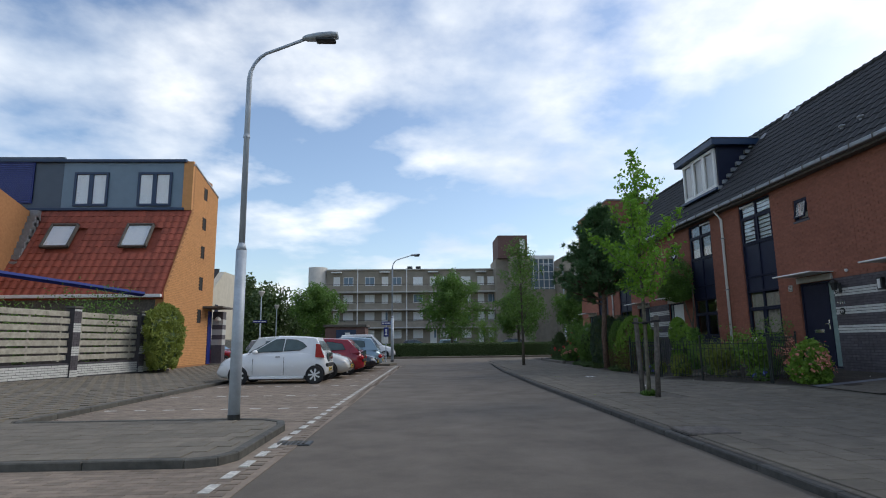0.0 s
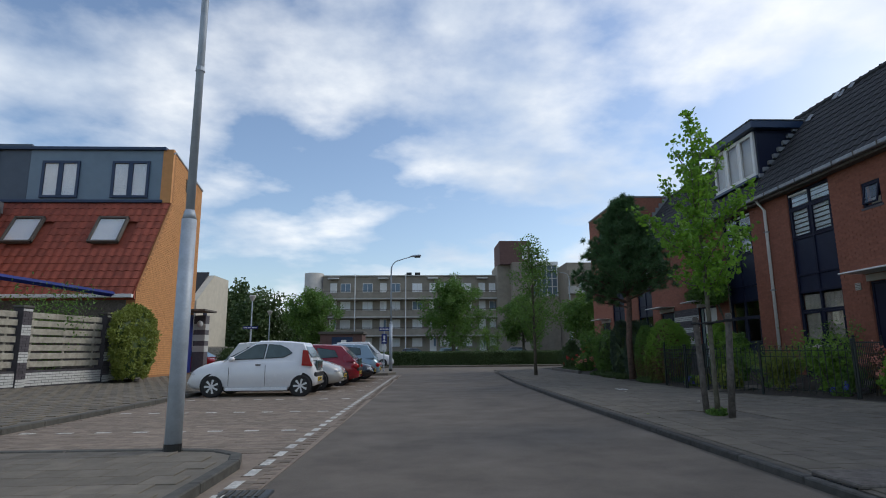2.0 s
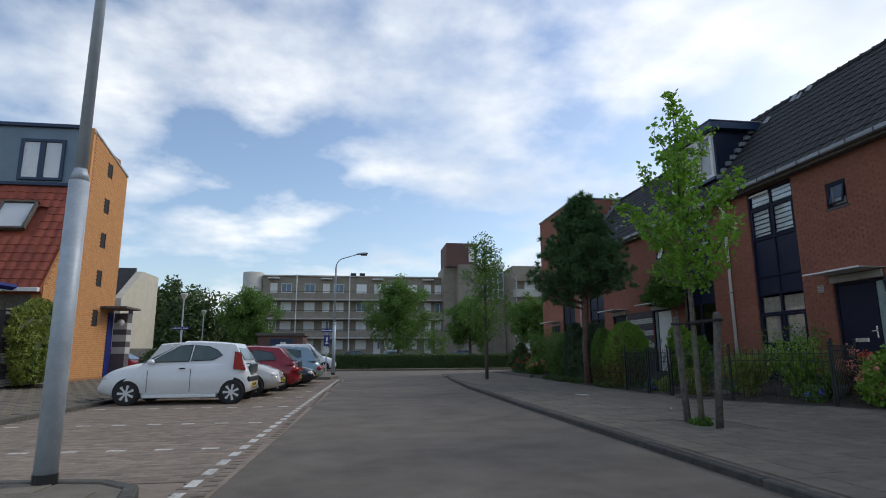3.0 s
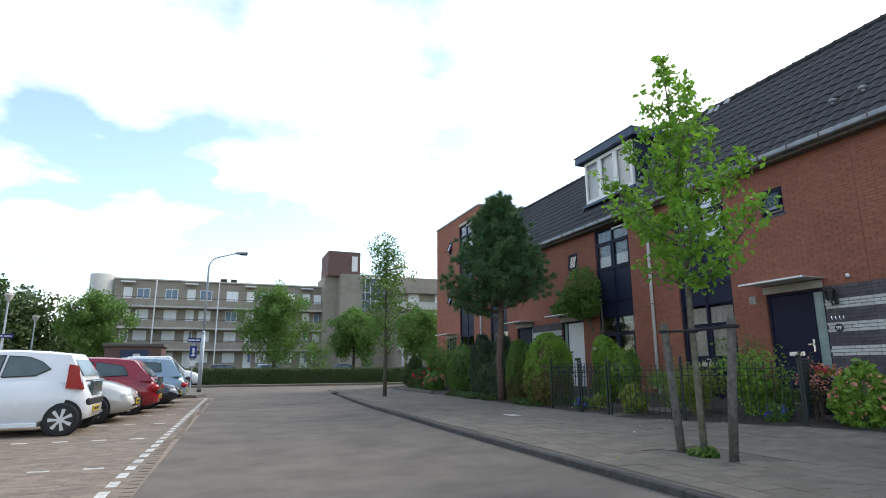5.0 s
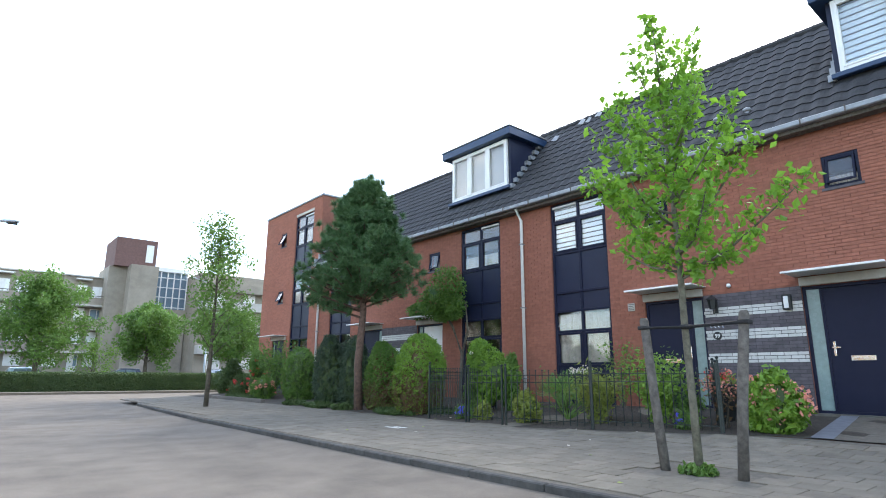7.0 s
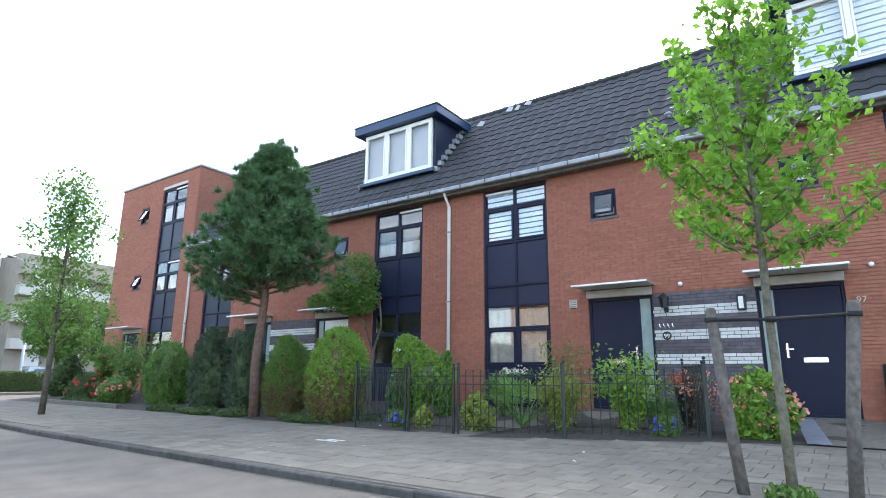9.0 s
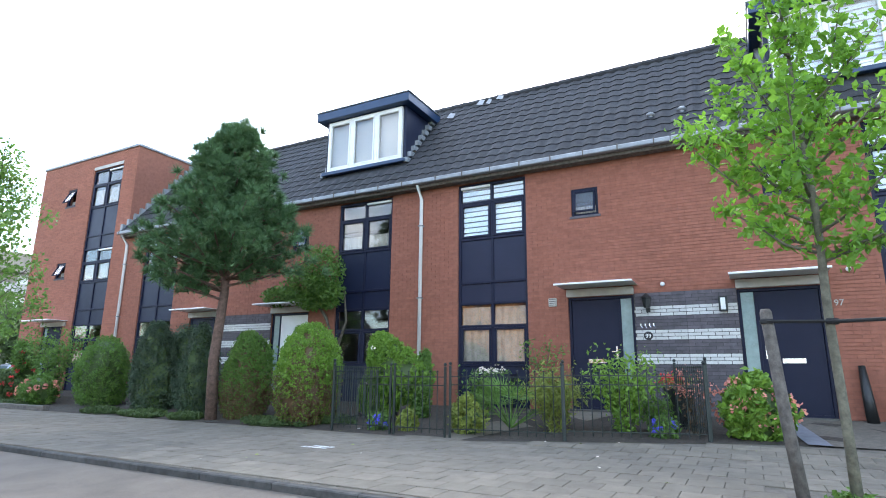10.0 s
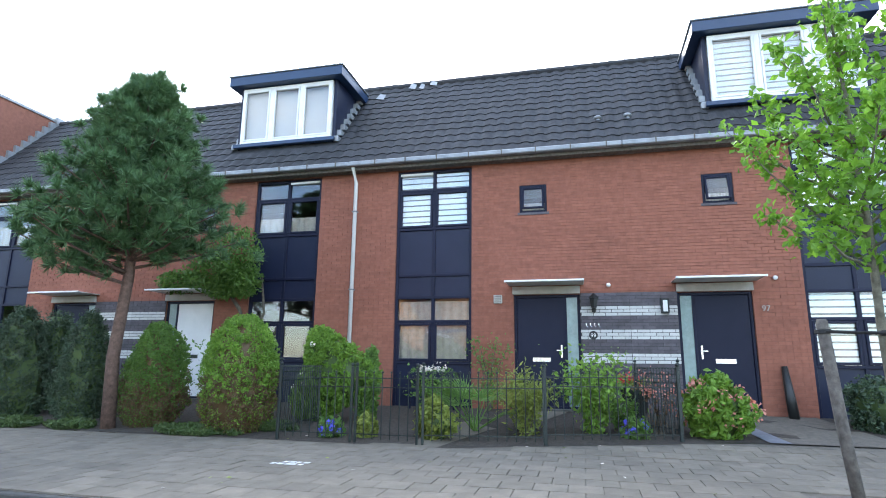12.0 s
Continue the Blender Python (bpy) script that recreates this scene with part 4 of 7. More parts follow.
    # front sheet coloured dark, standing in for shaded foliage above the fence
    s = Shape(); s.box((-24, YF + 0.02, 0.2), (GX - 0.32, YF + 0.09, 2.8)); part("ground_floor_front", s, STAKE, h, "ground-floor front behind the fence, coloured dark in place of shaded foliage")
    # dormer storey front
    s = Shape(); s.box((-14.1, YD - 0.12, 6.5), (GX - 0.32, YD, 8.5)); part("panel_wall", s, BLUEGREY, h, "blue-grey panelled top storey")
    s = Shape(); s.box((-24, YD - 0.1, 6.5), (-14.12, YD, 8.75)); part("panel_wall", s, DGREYP, h, "dark grey panelled top storey")
    s = Shape(); s.box((-15.3, YD - 0.13, 6.8), (-15.55, YD - 0.1, 8.6))
    s.box((-24, YD - 0.16, 6.75), (-15.3, YD - 0.1, 8.55)); part("shutter", s, BLUE, h, "blue roller shutter")
    s = Shape()
    for k in range(20):
        s.box((-24, YD - 0.18, 6.78 + k * 0.088), (-15.35, YD - 0.16, 6.84 + k * 0.088))
    part("slat", s, BLUE, h, "blue shutter slats", kind="stuff")
    s = Shape(); s.box((-24, YD - 0.24, 8.5), (GX - 0.28, YD + 0.2, 8.62), 0, 0.01); part("roof_trim", s, DBLUE, h)
    s = Shape(); s.box((-24, YD - 0.2, 6.44), (GX - 0.3, YD - 0.1, 6.55), 0, 0.01); part("sill_trim", s, DBLUE, h)
    s = Shape(); s.box((GX - 0.4, YD - 0.14, 6.45), (GX, YD + 0.0, 8.55)); part("corner_pier", s, ORANGE, h)
    for x0 in (-13.6, -10.95):
        s = Shape()
        w, hh = 1.42, 1.45
        z0 = 6.62
        for a, c, e, f in ((0, 0, 0.1, hh), (w - 0.1, 0, w, hh), (0.1, 0, w - 0.1, 0.1), (0.1, hh - 0.1, w - 0.1, hh), (w / 2 - 0.09, 0.1, w / 2 + 0.09, hh - 0.1)):
            s.box((x0 + a, YD - 0.2, z0 + c), (x0 + e, YD - 0.12, z0 + f), 0, 0.01)
        win = part("window", s, DBLUE, h, "dark blue framed window with white curtains")
        for a, e in ((0.1, w / 2 - 0.09), (w / 2 + 0.09, w - 0.1)):
            s = Shape(); s.box((x0 + a, YD - 0.15, z0 + 0.1), (x0 + e, YD - 0.145, z0 + hh - 0.1)); part("pane", s, GLASS, win)
            s = Shape()
            for k in range(7):
                xx = x0 + a + (e - a) * k / 7
                s.box((xx, YD - 0.135 + 0.004 * (k % 2), z0 + 0.1), (xx + (e - a) / 7, YD - 0.121, z0 + hh - 0.1))
            part("curtain", s, CURTAIN, win, "white folded curtain")
    # red roof, tiles laid along x: local frame turned a quarter
    roof = part("roof", Shape().prism([(YF - 0.15, 2.75), (YD, 6.4), (YD, 6.1), (YF, 2.6)], -24, GX - 0.02, "x"), REDTILE, h, "steep red pantiled roof")
    pls = tile_places((YD - 0.03, 6.5), (YF - 0.22, 2.78), 0, 14.8, skip=[(1.0, 2.15, 4.62, 5.7), (4.05, 5.2, 4.62, 5.7)])
    turned = [Matrix(((0, -1, 0, GX), (1, 0, 0, 0), (0, 0, 1, 0), (0, 0, 0, 1))) @ m for m in pls]
    joined(PANTILE, turned, "roof_tiles", REDTILE, roof, "rows of red clay roof tiles")
    ang = math.atan2(3.72, 2.3)
    for xc in (-10.45, -13.5):
        s = Shape()
        frame_w, frame_h = 1.1, 1.25
        for a, c, e, f in ((-frame_w / 2, 0, -frame_w / 2 + 0.08, frame_h), (frame_w / 2 - 0.08, 0, frame_w / 2, frame_h), (-frame_w / 2, 0, frame_w / 2, 0.08), (-frame_w / 2, frame_h - 0.08, frame_w / 2, frame_h)):
            s.box((a, c, 0), (e, f, 0.14), 0, 0.01)
        sk = part("skylight", s, STAKE, h, "roof window with a grey frame and drawn white blind")
        sk.matrix_local = Matrix.Translation((xc, 18.90, 4.67)) @ Matrix.Rotation(ang, 4, "X")
        s = Shape(); s.box((-0.47, 0.08, 0.07), (0.47, 1.17, 0.08)); part("pane", s, GLASS, sk)
        s = Shape()
        for k in range(9):
            s.box((-0.47 + k * 0.104, 0.08, 0.045 + 0.006 * (k % 2)), (-0.366 + k * 0.104, 1.17, 0.06))
        part("curtain", s, CURTAIN, sk)
    s = Shape(); s.box((-24, YF - 0.3, 2.66), (GX, YF - 0.16, 2.78), 0, 0.01); part("gutter", s, WHITE, h)
    return h


west_house()
# neighbour's gable that stands forward, with its lead edge
th = thing("neighbour_house", (-0.62, 0.85, 0.24), "ochre brick neighbouring house with a lead-flashed sloping gable", "house")
th.scale = (1.081, 1.081, 1.106)
s = Shape(); s.prism([(12.5, 0.1), (18.3, 0.1), (19.6, 6.2), (17.0, 6.9), (12.5, 6.9)], -24, -14.9, "x"); part("wall", s, ORANGEM, th)
s = Shape()
for k in range(12):
    f = k / 12
    s.box((-14.92, 18.15 + 1.3 * f * 1.0, 2.9 + 3.3 * f), (-14.6, 18.4 + 1.3 * f, 3.3 + 3.3 * f))
part("flashing", s, ZINC, th, "grey lead flashing", kind="stuff")


def west_fence():
    """Wooden board panels between brick piers on a low brick wall, along a line that leaves the house corner."""
    p0, p1 = Vector((-9.55, 20.0, 0.19)), Vector((-11.3, 11.3, 0.19))
    d = (p1 - p0); L = d.length; d.normalize()
    th = thing("garden_fence", p0, "greyed board fence between striped brick piers on a low brick wall", "fence", turn=math.degrees(math.atan2(d.y, d.x)))
    th.scale = (1, 1, 1.1)
    s = Shape(); s.box((0, -0.1, -0.2), (L, 0.1, 0.5), ch=0.01); wall = part("low_wall", s, GREYMORTAR, th)
    pl = brick_places([(0, L, 0.12, 0.5)], [])
    side = lambda u, z, q: (u, 0.1 + q, z)
    part("brickwork", bricks_mesh([p for p in pl if p[1] < 0.43], side, 0.01), WHITEBRICK, wall, "whitewashed brick courses", kind="stuff")
    piers = [1.75, 4.85, 7.95]
    for x in piers:
        s = Shape(); s.box((x - 0.15, -0.15, 0.1), (x + 0.15, 0.15, 2.05)); pier = part("pier", s, GREYMORTAR, th, "brick pier with grey and white courses")
        for face in (lambda u, z, q: (u, 0.15 + q, z), lambda u, z, q: (x - 0.15 - q, u - x, z)):
            for wanted, mm in (((lambda z: (z % 0.65) < 0.28), WHITEBRICK), ((lambda z: (z % 0.65) >= 0.28), DARKBRICK)):
                part("brick", bricks_mesh([p for p in brick_places([(x - 0.15, x + 0.15, 0.1, 2.05)], []) if wanted(p[1])], face, 0.01), mm, pier, kind="stuff")
        s = Shape(); s.box((x - 0.18, -0.18, 2.05), (x + 0.18, 0.18, 2.11), ch=0.01); part("cap", s, KERB, pier)
    for a, c in zip(piers, piers[1:] + [L]):
        z = 0.58
        k = 0
        while z < 1.9:
            s = Shape(); s.box((0.17, -0.02 + 0.04 * (k % 2), z), (c - a - 0.17, 0.005 + 0.04 * (k % 2), z + 0.15), ch=0.006)
            part("board", s, FENCEWOOD, th, at=(a, 0, 0))
            z += 0.205
            k += 1
        s = Shape()
        for q in (0.4, (c - a) / 2, c - a - 0.4):
            s.box((a + q, -0.05, 0.55), (a + q + 0.06, -0.022, 1.95))
        part("batten", s, FENCEWOOD, th)
    return th


west_fence()
s = Shape()
s.tube([(-14.5, 14.4, 3.83), (-10.3, 20.5, 3.25)], [0.1, 0.1], 4)
whole("beam", s, BLUE, "bright blue painted beam over the fence", "beam")


# ---- lamp posts and signs ----
def lamp_post(x, y, z, h, reach, label, joint=2.7, toward=(1, 0), r=0.085):
    th = thing("street_lamp", (x, y, z), label, "street lamp", group="street lamps")
    s = Shape(); s.tube([(0, 0, 0), (0, 0, joint)], [r * 1.08, r], 14); s.tube([(0, 0, joint), (0, 0, joint + 0.12)], [r, r * 0.62], 14)
    part("base_tube", s, STEEL, th, smooth=True)
    s = Shape(); s.tube([(0, 0, 0.001), (0, 0, 0.09)], [r * 1.14, r * 1.14], 14); part("foot_band", s, BLACK, th, "black foot band")
    tx, ty = toward
    pts = [(0, 0, joint + 0.1), (0, 0, h - 0.75)]
    for k in range(1, 6):
        a = math.pi / 2 * k / 5 * 0.87
        pts.append((0.5 * (1 - math.cos(a)) * tx, 0.5 * (1 - math.cos(a)) * ty, h - 0.75 + 0.55 * math.sin(a)))
    pts.append((reach * tx, reach * ty, h + 0.02))
    n = len(pts)
    s = Shape(); s.tube(pts, [r * 0.62 - (r * 0.62 - 0.028) * min(1, i / 2.5 * 0.8) for i in range(n)], 10)
    part("upper_tube", s, STEEL, th, smooth=True)
    s = Shape(); s.tube([(0, 0, h * 0.72), (0, 0, h * 0.72 + 0.06)], [0.058, 0.05], 12); part("collar", s, STEEL, th)
    s = Shape()
    vs, fs = [], []
    prof = [(-0.06, 0.04, 0.03), (0.02, 0.075, 0.055), (0.2, 0.11, 0.07), (0.42, 0.12, 0.065), (0.55, 0.10, 0.045)]
    for px, w, hh in prof:
        for k in range(10):
            a = 2 * math.pi * k / 10
            sy, sz = math.cos(a) * w, math.sin(a) * hh
            vs.append(((reach + px) * tx - sy * ty, (reach + px) * ty + sy * tx, h + 0.03 + px * 0.1 + sz))
    for i in range(len(prof) - 1):
        for k in range(10):
            fs.append((i * 10 + k, i * 10 + (k + 1) % 10, i * 10 + 10 + (k + 1) % 10, i * 10 + 10 + k))
    fs += [tuple(range(10)), tuple(range(40, 50))]
    s.add(vs, fs)
    head = part("lamp_head", s, STEEL, th, "grey oval lamp head", smooth=True)
    s = Shape()
    cx = reach + 0.34
    s.box((cx * tx - (0.17 if tx else 0.08), cx * ty - 0.08, h - 0.045), (cx * tx + 0.17, cx * ty + 0.08, h + 0.02), ch=0.02)
    part("lens", s, BLACK, head, "dark glass lens")
    return th


lamp_post(-2.36, 5.92, 0.085, 6.4, 0.95, "tall galvanised street lamp on the kerbed island", joint=2.68)
lamp_post(-1.2, 31.2, 0.12, 6.4, 1.15, "tall galvanised street lamp at the junction corner", joint=2.6)
lamp_post(15.4, 55, 0.0, 9.0, 1.4, "slender street lamp beyond the junction", joint=3, toward=(-1, 0))
for x, y, h in ((-12.1, 42, 5.0), (-13.9, 54, 4.7)):
    th = thing("street_lamp", (x, y, 0), "short post-top street lamp with a cone shade", "street lamp", group="post-top lamps")
    s = Shape(); s.tube([(0, 0, 0), (0, 0, h)], [0.07, 0.045], 8); part("pole", s, STEEL, th)
    s = Shape(); s.tube([(0, 0, h), (0, 0, h + 0.35), (0, 0, h + 0.42)], [0.1, 0.26, 0.2], 12); part("shade", s, LCONCRETE, th)


def street_sign(x, y, z, turn, label, h=2.6, w=0.75):
    th = thing("street_sign", (x, y, 0), label, "sign", turn=turn)
    s = Shape(); s.tube([(0, 0, 0), (0, 0, h)], 0.03, 8); part("pole", s, STEEL, th)
    s = Shape(); s.box((-w / 2, -0.05, h - 0.2), (w / 2, -0.03, h), ch=0.005); pl = part("name_plate", s, BLUE, th, "blue street name plate")
    s = Shape()
    for k, (a, e) in enumerate(((-0.9, -0.4), (-0.3, 0.1), (0.2, 0.85))):
        s.box((a * w / 2, -0.054, h - 0.13), (e * w / 2, -0.05, h - 0.07))
    part("lettering", s, WHITE, pl)
    return th


street_sign(-12.1, 41.85, 0, 0, "blue street name sign on a lamp pole", 3.1, 1.1)
sg = street_sign(-1.55, 30.8, 0.1, 10, "parking and street signs on a thin pole", 2.5, 0.55)
s = Shape(); s.box((-0.15, -0.06, 1.6), (0.15, -0.035, 2.15), ch=0.01); pz = part("parking_plate", s, BLUE, sg, "blue parking sign with a white arrow")
s = Shape(); s.prism([(-0.1, 1.7), (0.1, 1.7), (0, 1.85)], -0.068, -0.062, "y"); s.box((-0.05, -0.068, 1.85), (0.05, -0.062, 2.05)); part("symbol", s, WHITE, pz)
s = Shape(); s.box((-0.13, -0.06, 1.25), (0.13, -0.035, 1.5), ch=0.01); part("text_plate", s, WHITE, sg, "white plate under the parking sign")


# ---- apartment building and far things ----
def apartments():
    th = thing("apartment_building", (0, 0, 0), "grey four-storey gallery apartment building with concrete parapets", "building")
    th.location, th.scale = (-0.4, 0, 0.8), (0.978, 1, 1)
    Y, X0, X1, TOP = 81.0, -13.7, 13.7, 11.45
    s = Shape(); s.box((X0, Y + 1.5, -0.8), (X1, Y + 10, TOP)); part("wall", s, CONCRETE, th)
    s = Shape(); s.box((X0, Y + 1.2, TOP - 0.12), (X1, Y + 10, TOP + 0.05), ch=0.02); part("roof", s, LCONCRETE, th)
    s = Shape(); s.tube([(X0 - 1.45, Y + 2.2, -0.8), (X0 - 1.45, Y + 2.2, TOP + 0.4)], 1.45, 20); part("stair_tower", s, LCONCRETE, th, "pale round stair tower", smooth=True)
    for k, z in enumerate((2.75, 5.4, 8.05)):
        s = Shape(); s.box((X0, Y - 0.13, z - 0.24), (X1 + 3, Y + 1.5, z - 0.03), ch=0.02); part("gallery", s, LCONCRETE, th, "concrete access gallery")
        s = Shape(); s.box((X0, Y - 0.08, z - 0.03), (X1 + 3, Y, z + 0.78), ch=0.02); part("parapet", s, CONCRETE, th, "concrete parapet")
        s = Shape(); s.box((X0, Y - 0.1, z + 0.95), (X1 + 3, Y - 0.04, z + 1.02))
        x = X0
        while x < X1:
            s.box((x, Y - 0.09, z + 0.78), (x + 0.05, Y - 0.05, z + 0.95)); x += 1.2
        part("rail", s, STAKE, th)
    pipes = [X0 + 0.15 + 7.53 * k - 2.6 for k in range(1, 5)]
    for x in [X0 + 5.0 + 7.45 * k for k in range(-1, 4)]:
        if x < X0:
            continue
        s = Shape(); s.box((x - 0.07, Y - 0.25, 0), (x + 0.07, Y - 0.13, TOP)); part("pipe", s, WHITE, th, "pale drainpipe")
    for fl in range(4):
        z = 0.1 + 2.65 * fl + 0.1
        for x in [X0 + 5.0 + 7.45 * k for k in range(-1, 4)]:
            for off, isdoor in ((-3.4, 1), (-1.6, 0), (1.7, 0)):
                xx = x + off
                if not (X0 + 0.7 < xx < X1 - 0.7):
                    continue
                w = 1.0 if isdoor else 1.5
                z0 = z if isdoor else z + 0.85
                s = Shape()
                y = Y + 1.42
                hh = 2.2 if isdoor else 1.3
                s.box((xx - w / 2, y, z0), (xx + w / 2, y + 0.09, z0 + hh))
                win = part("door" if isdoor else "window", s, WHITE, th, "white door with glazing" if isdoor else "white-framed window")
                s = Shape()
                if isdoor:
                    s.box((xx + 0.1, y - 0.02, z0 + 0.9), (xx + w / 2 - 0.08, y, z0 + hh - 0.1))
                else:
                    s.box((xx - w / 2 + 0.08, y - 0.02, z0 + 0.08), (xx - 0.04, y, z0 + hh - 0.08)); s.box((xx + 0.04, y - 0.02, z0 + 0.08), (xx + w / 2 - 0.08, y, z0 + hh - 0.08))
                part("pane", s, (BLUEGREY, CURTAIN, WHITE, CURTAIN)[(fl * 3 + int(xx + 50)) % 4], win)
                if isdoor and fl == 3:
                    s = Shape(); s.box((xx - 0.8, Y + 0.5, TOP - 0.55), (xx + 0.8, Y + 1.4, TOP - 0.4)); part("canopy", s, WHITE, th)
    # stair tower of dark brick and concrete
    s = Shape(); s.box((12.6, Y - 2, 12.6), (17.1, Y + 4, 16.0)); part("tower_top", s, BROWNBRICK, th, "brown brick lift tower")
    s = Shape(); s.box((15.9, Y - 2.1, 13.3), (16.7, Y - 2, 15.4)); part("tower_window", s, WHITE, th)
    s = Shape(); s.box((12.3, Y - 1.2, -0.8), (17.3, Y + 5, 12.6)); s.box((14.2, Y - 3.4, -0.8), (17.2, Y - 1.2, 12.7)); part("tower_base", s, CONCRETE, th, "concrete stair tower")
    s = Shape()
    for k in range(5):
        s.box((17.3, Y - 1.0, 8.2 + k * 1.2), (21.3, Y - 0.9, 8.3 + k * 1.2))
    for k in range(6):
        s.box((17.3 + k * 0.78, Y - 1.02, 8), (17.42 + k * 0.78, Y - 0.88, 13.0))
    s.box((17.3, Y - 1.1, 12.6), (21.4, Y + 3, 13.1)); part("stair_frame", s, WHITE, th, "white-framed glazed stairwell")
    s = Shape(); s.box((17.3, Y - 0.5, 8.0), (21.3, Y, 12.6)); part("stair_glass", s, BLUEGREY, th)
    s = Shape(); s.box((17.3, Y - 1.6, -0.8), (21.3, Y, 7.98)); part("stair_base", s, CONCRETE, th)
    # right wing that comes forward
    s = Shape(); s.box((21.4, Y - 6, -0.8), (60, Y + 6, 12.2)); part("wing_wall", s, CONCRETE, th)
    for z in (2.75, 5.4, 8.05, 10.2):
        s = Shape(); s.box((21.4, Y - 7.2, z - 0.2), (60, Y - 6, z + 0.8)); part("wing_gallery", s, LCONCRETE if z < 10 else CONCRETE, th)
    s = Shape()
    for k in range(9):
        for fl in range(4):
            s.box((23 + k * 3.8, Y - 6.08, 0.9 + fl * 2.65), (24.5 + k * 3.8, Y - 6, 2.3 + fl * 2.65))
    part("wing_windows", s, WHITE, th, "white-framed windows", kind="stuff")
    s = Shape()
    for x in (-1.2, 0.1):
        s.box((x, Y + 2, TOP), (x + 0.8, Y + 2.8, TOP + 0.55))
    part("roof_vent", s, BLACK, th)


apartments()


def trafo():
    th = thing("transformer_house", (-6.3, 49, 0.05), "brown brick transformer house with blue doors", "building", turn=0)
    s = Shape(); s.box((-1.9, 0, -0.1), (1.7, 3.2, 2.65)); part("wall", s, BROWNBRICK, th)
    s = Shape(); s.box((-2.05, -0.15, 2.65), (1.85, 3.35, 2.88), ch=0.02); part("roof", s, STAKE, th)
    s = Shape(); s.box((-0.9, -0.06, 0.1), (0.9, -0.01, 2.4)); d = part("door", s, DBLUE, th, "dark blue double door")
    s = Shape(); s.box((-0.1, -0.07, 1.7), (0.35, -0.062, 2.15)); s.prism([(-0.25, 0.95), (0.25, 0.95), (0, 1.35)], -0.07, -0.062, "y"); part("sign", s, WHITE, d)


trafo()
th = thing("far_house", (-1.4, 0.5, 0.0), "beige house with a dark steep roof", "house")
s = Shape(); s.box((-26, 43, 0), (-15.4, 50, 5.2)); s.prism([(43, 5.2), (50, 5.2), (50, 7.6), (46.5, 7.6)], -15.9, -15.4, "x"); part("wall", s, WALLBEIGE, th)
s = Shape(); s.prism([(42.7, 4.6), (46.6, 7.9), (46.6, 7.5), (43.0, 4.4)], -26, -15.9, "x"); part("roof", s, ROOFTILE, th)
s = Shape(); s.box((-15.4, 44.5, 3.6), (-15.36, 45.2, 4.6)); part("window", s, NAVY, th)
s = Shape(); s.box((-15.4, 41, 0), (-15.35, 47, 1.7)); s.box((-15.4, 41, 0), (-13.0, 41.05, 1.6)); whole("garden_fence", s, FENCEWOOD, "low wooden fence by the far house", "fence")

# ---- plants ----
def leaf_cloud(points, size, seed, elong=1.7, spread=None):
    """Small folded leaves at given points, each turned at random."""
    rnd = np.random.RandomState(seed)
    n = len(points)
    P = np.array(points)
    a = rnd.normal(size=(n, 3)); a /= np.linalg.norm(a, axis=1)[:, None]
    c = rnd.normal(size=(n, 3)); c -= (c * a).sum(1)[:, None] * a; c /= np.linalg.norm(c, axis=1)[:, None]
    nn = np.cross(a, c)
    L = (size * rnd.uniform(0.6, 1.3, n))[:, None]
    W = L / elong
    fold = nn * L * 0.12
    V = np.stack([P - a * L / 2, P + c * W / 2 + fold, P + a * L / 2, P - c * W / 2 + fold], axis=1).reshape(-1, 3)
    s = Shape()
    s.v = V.tolist()
    s.f = [f for i in range(n) for f in ((4 * i, 4 * i + 1, 4 * i + 2), (4 * i, 4 * i + 2, 4 * i + 3))]
    s.m = [0] * len(s.f)
    return s


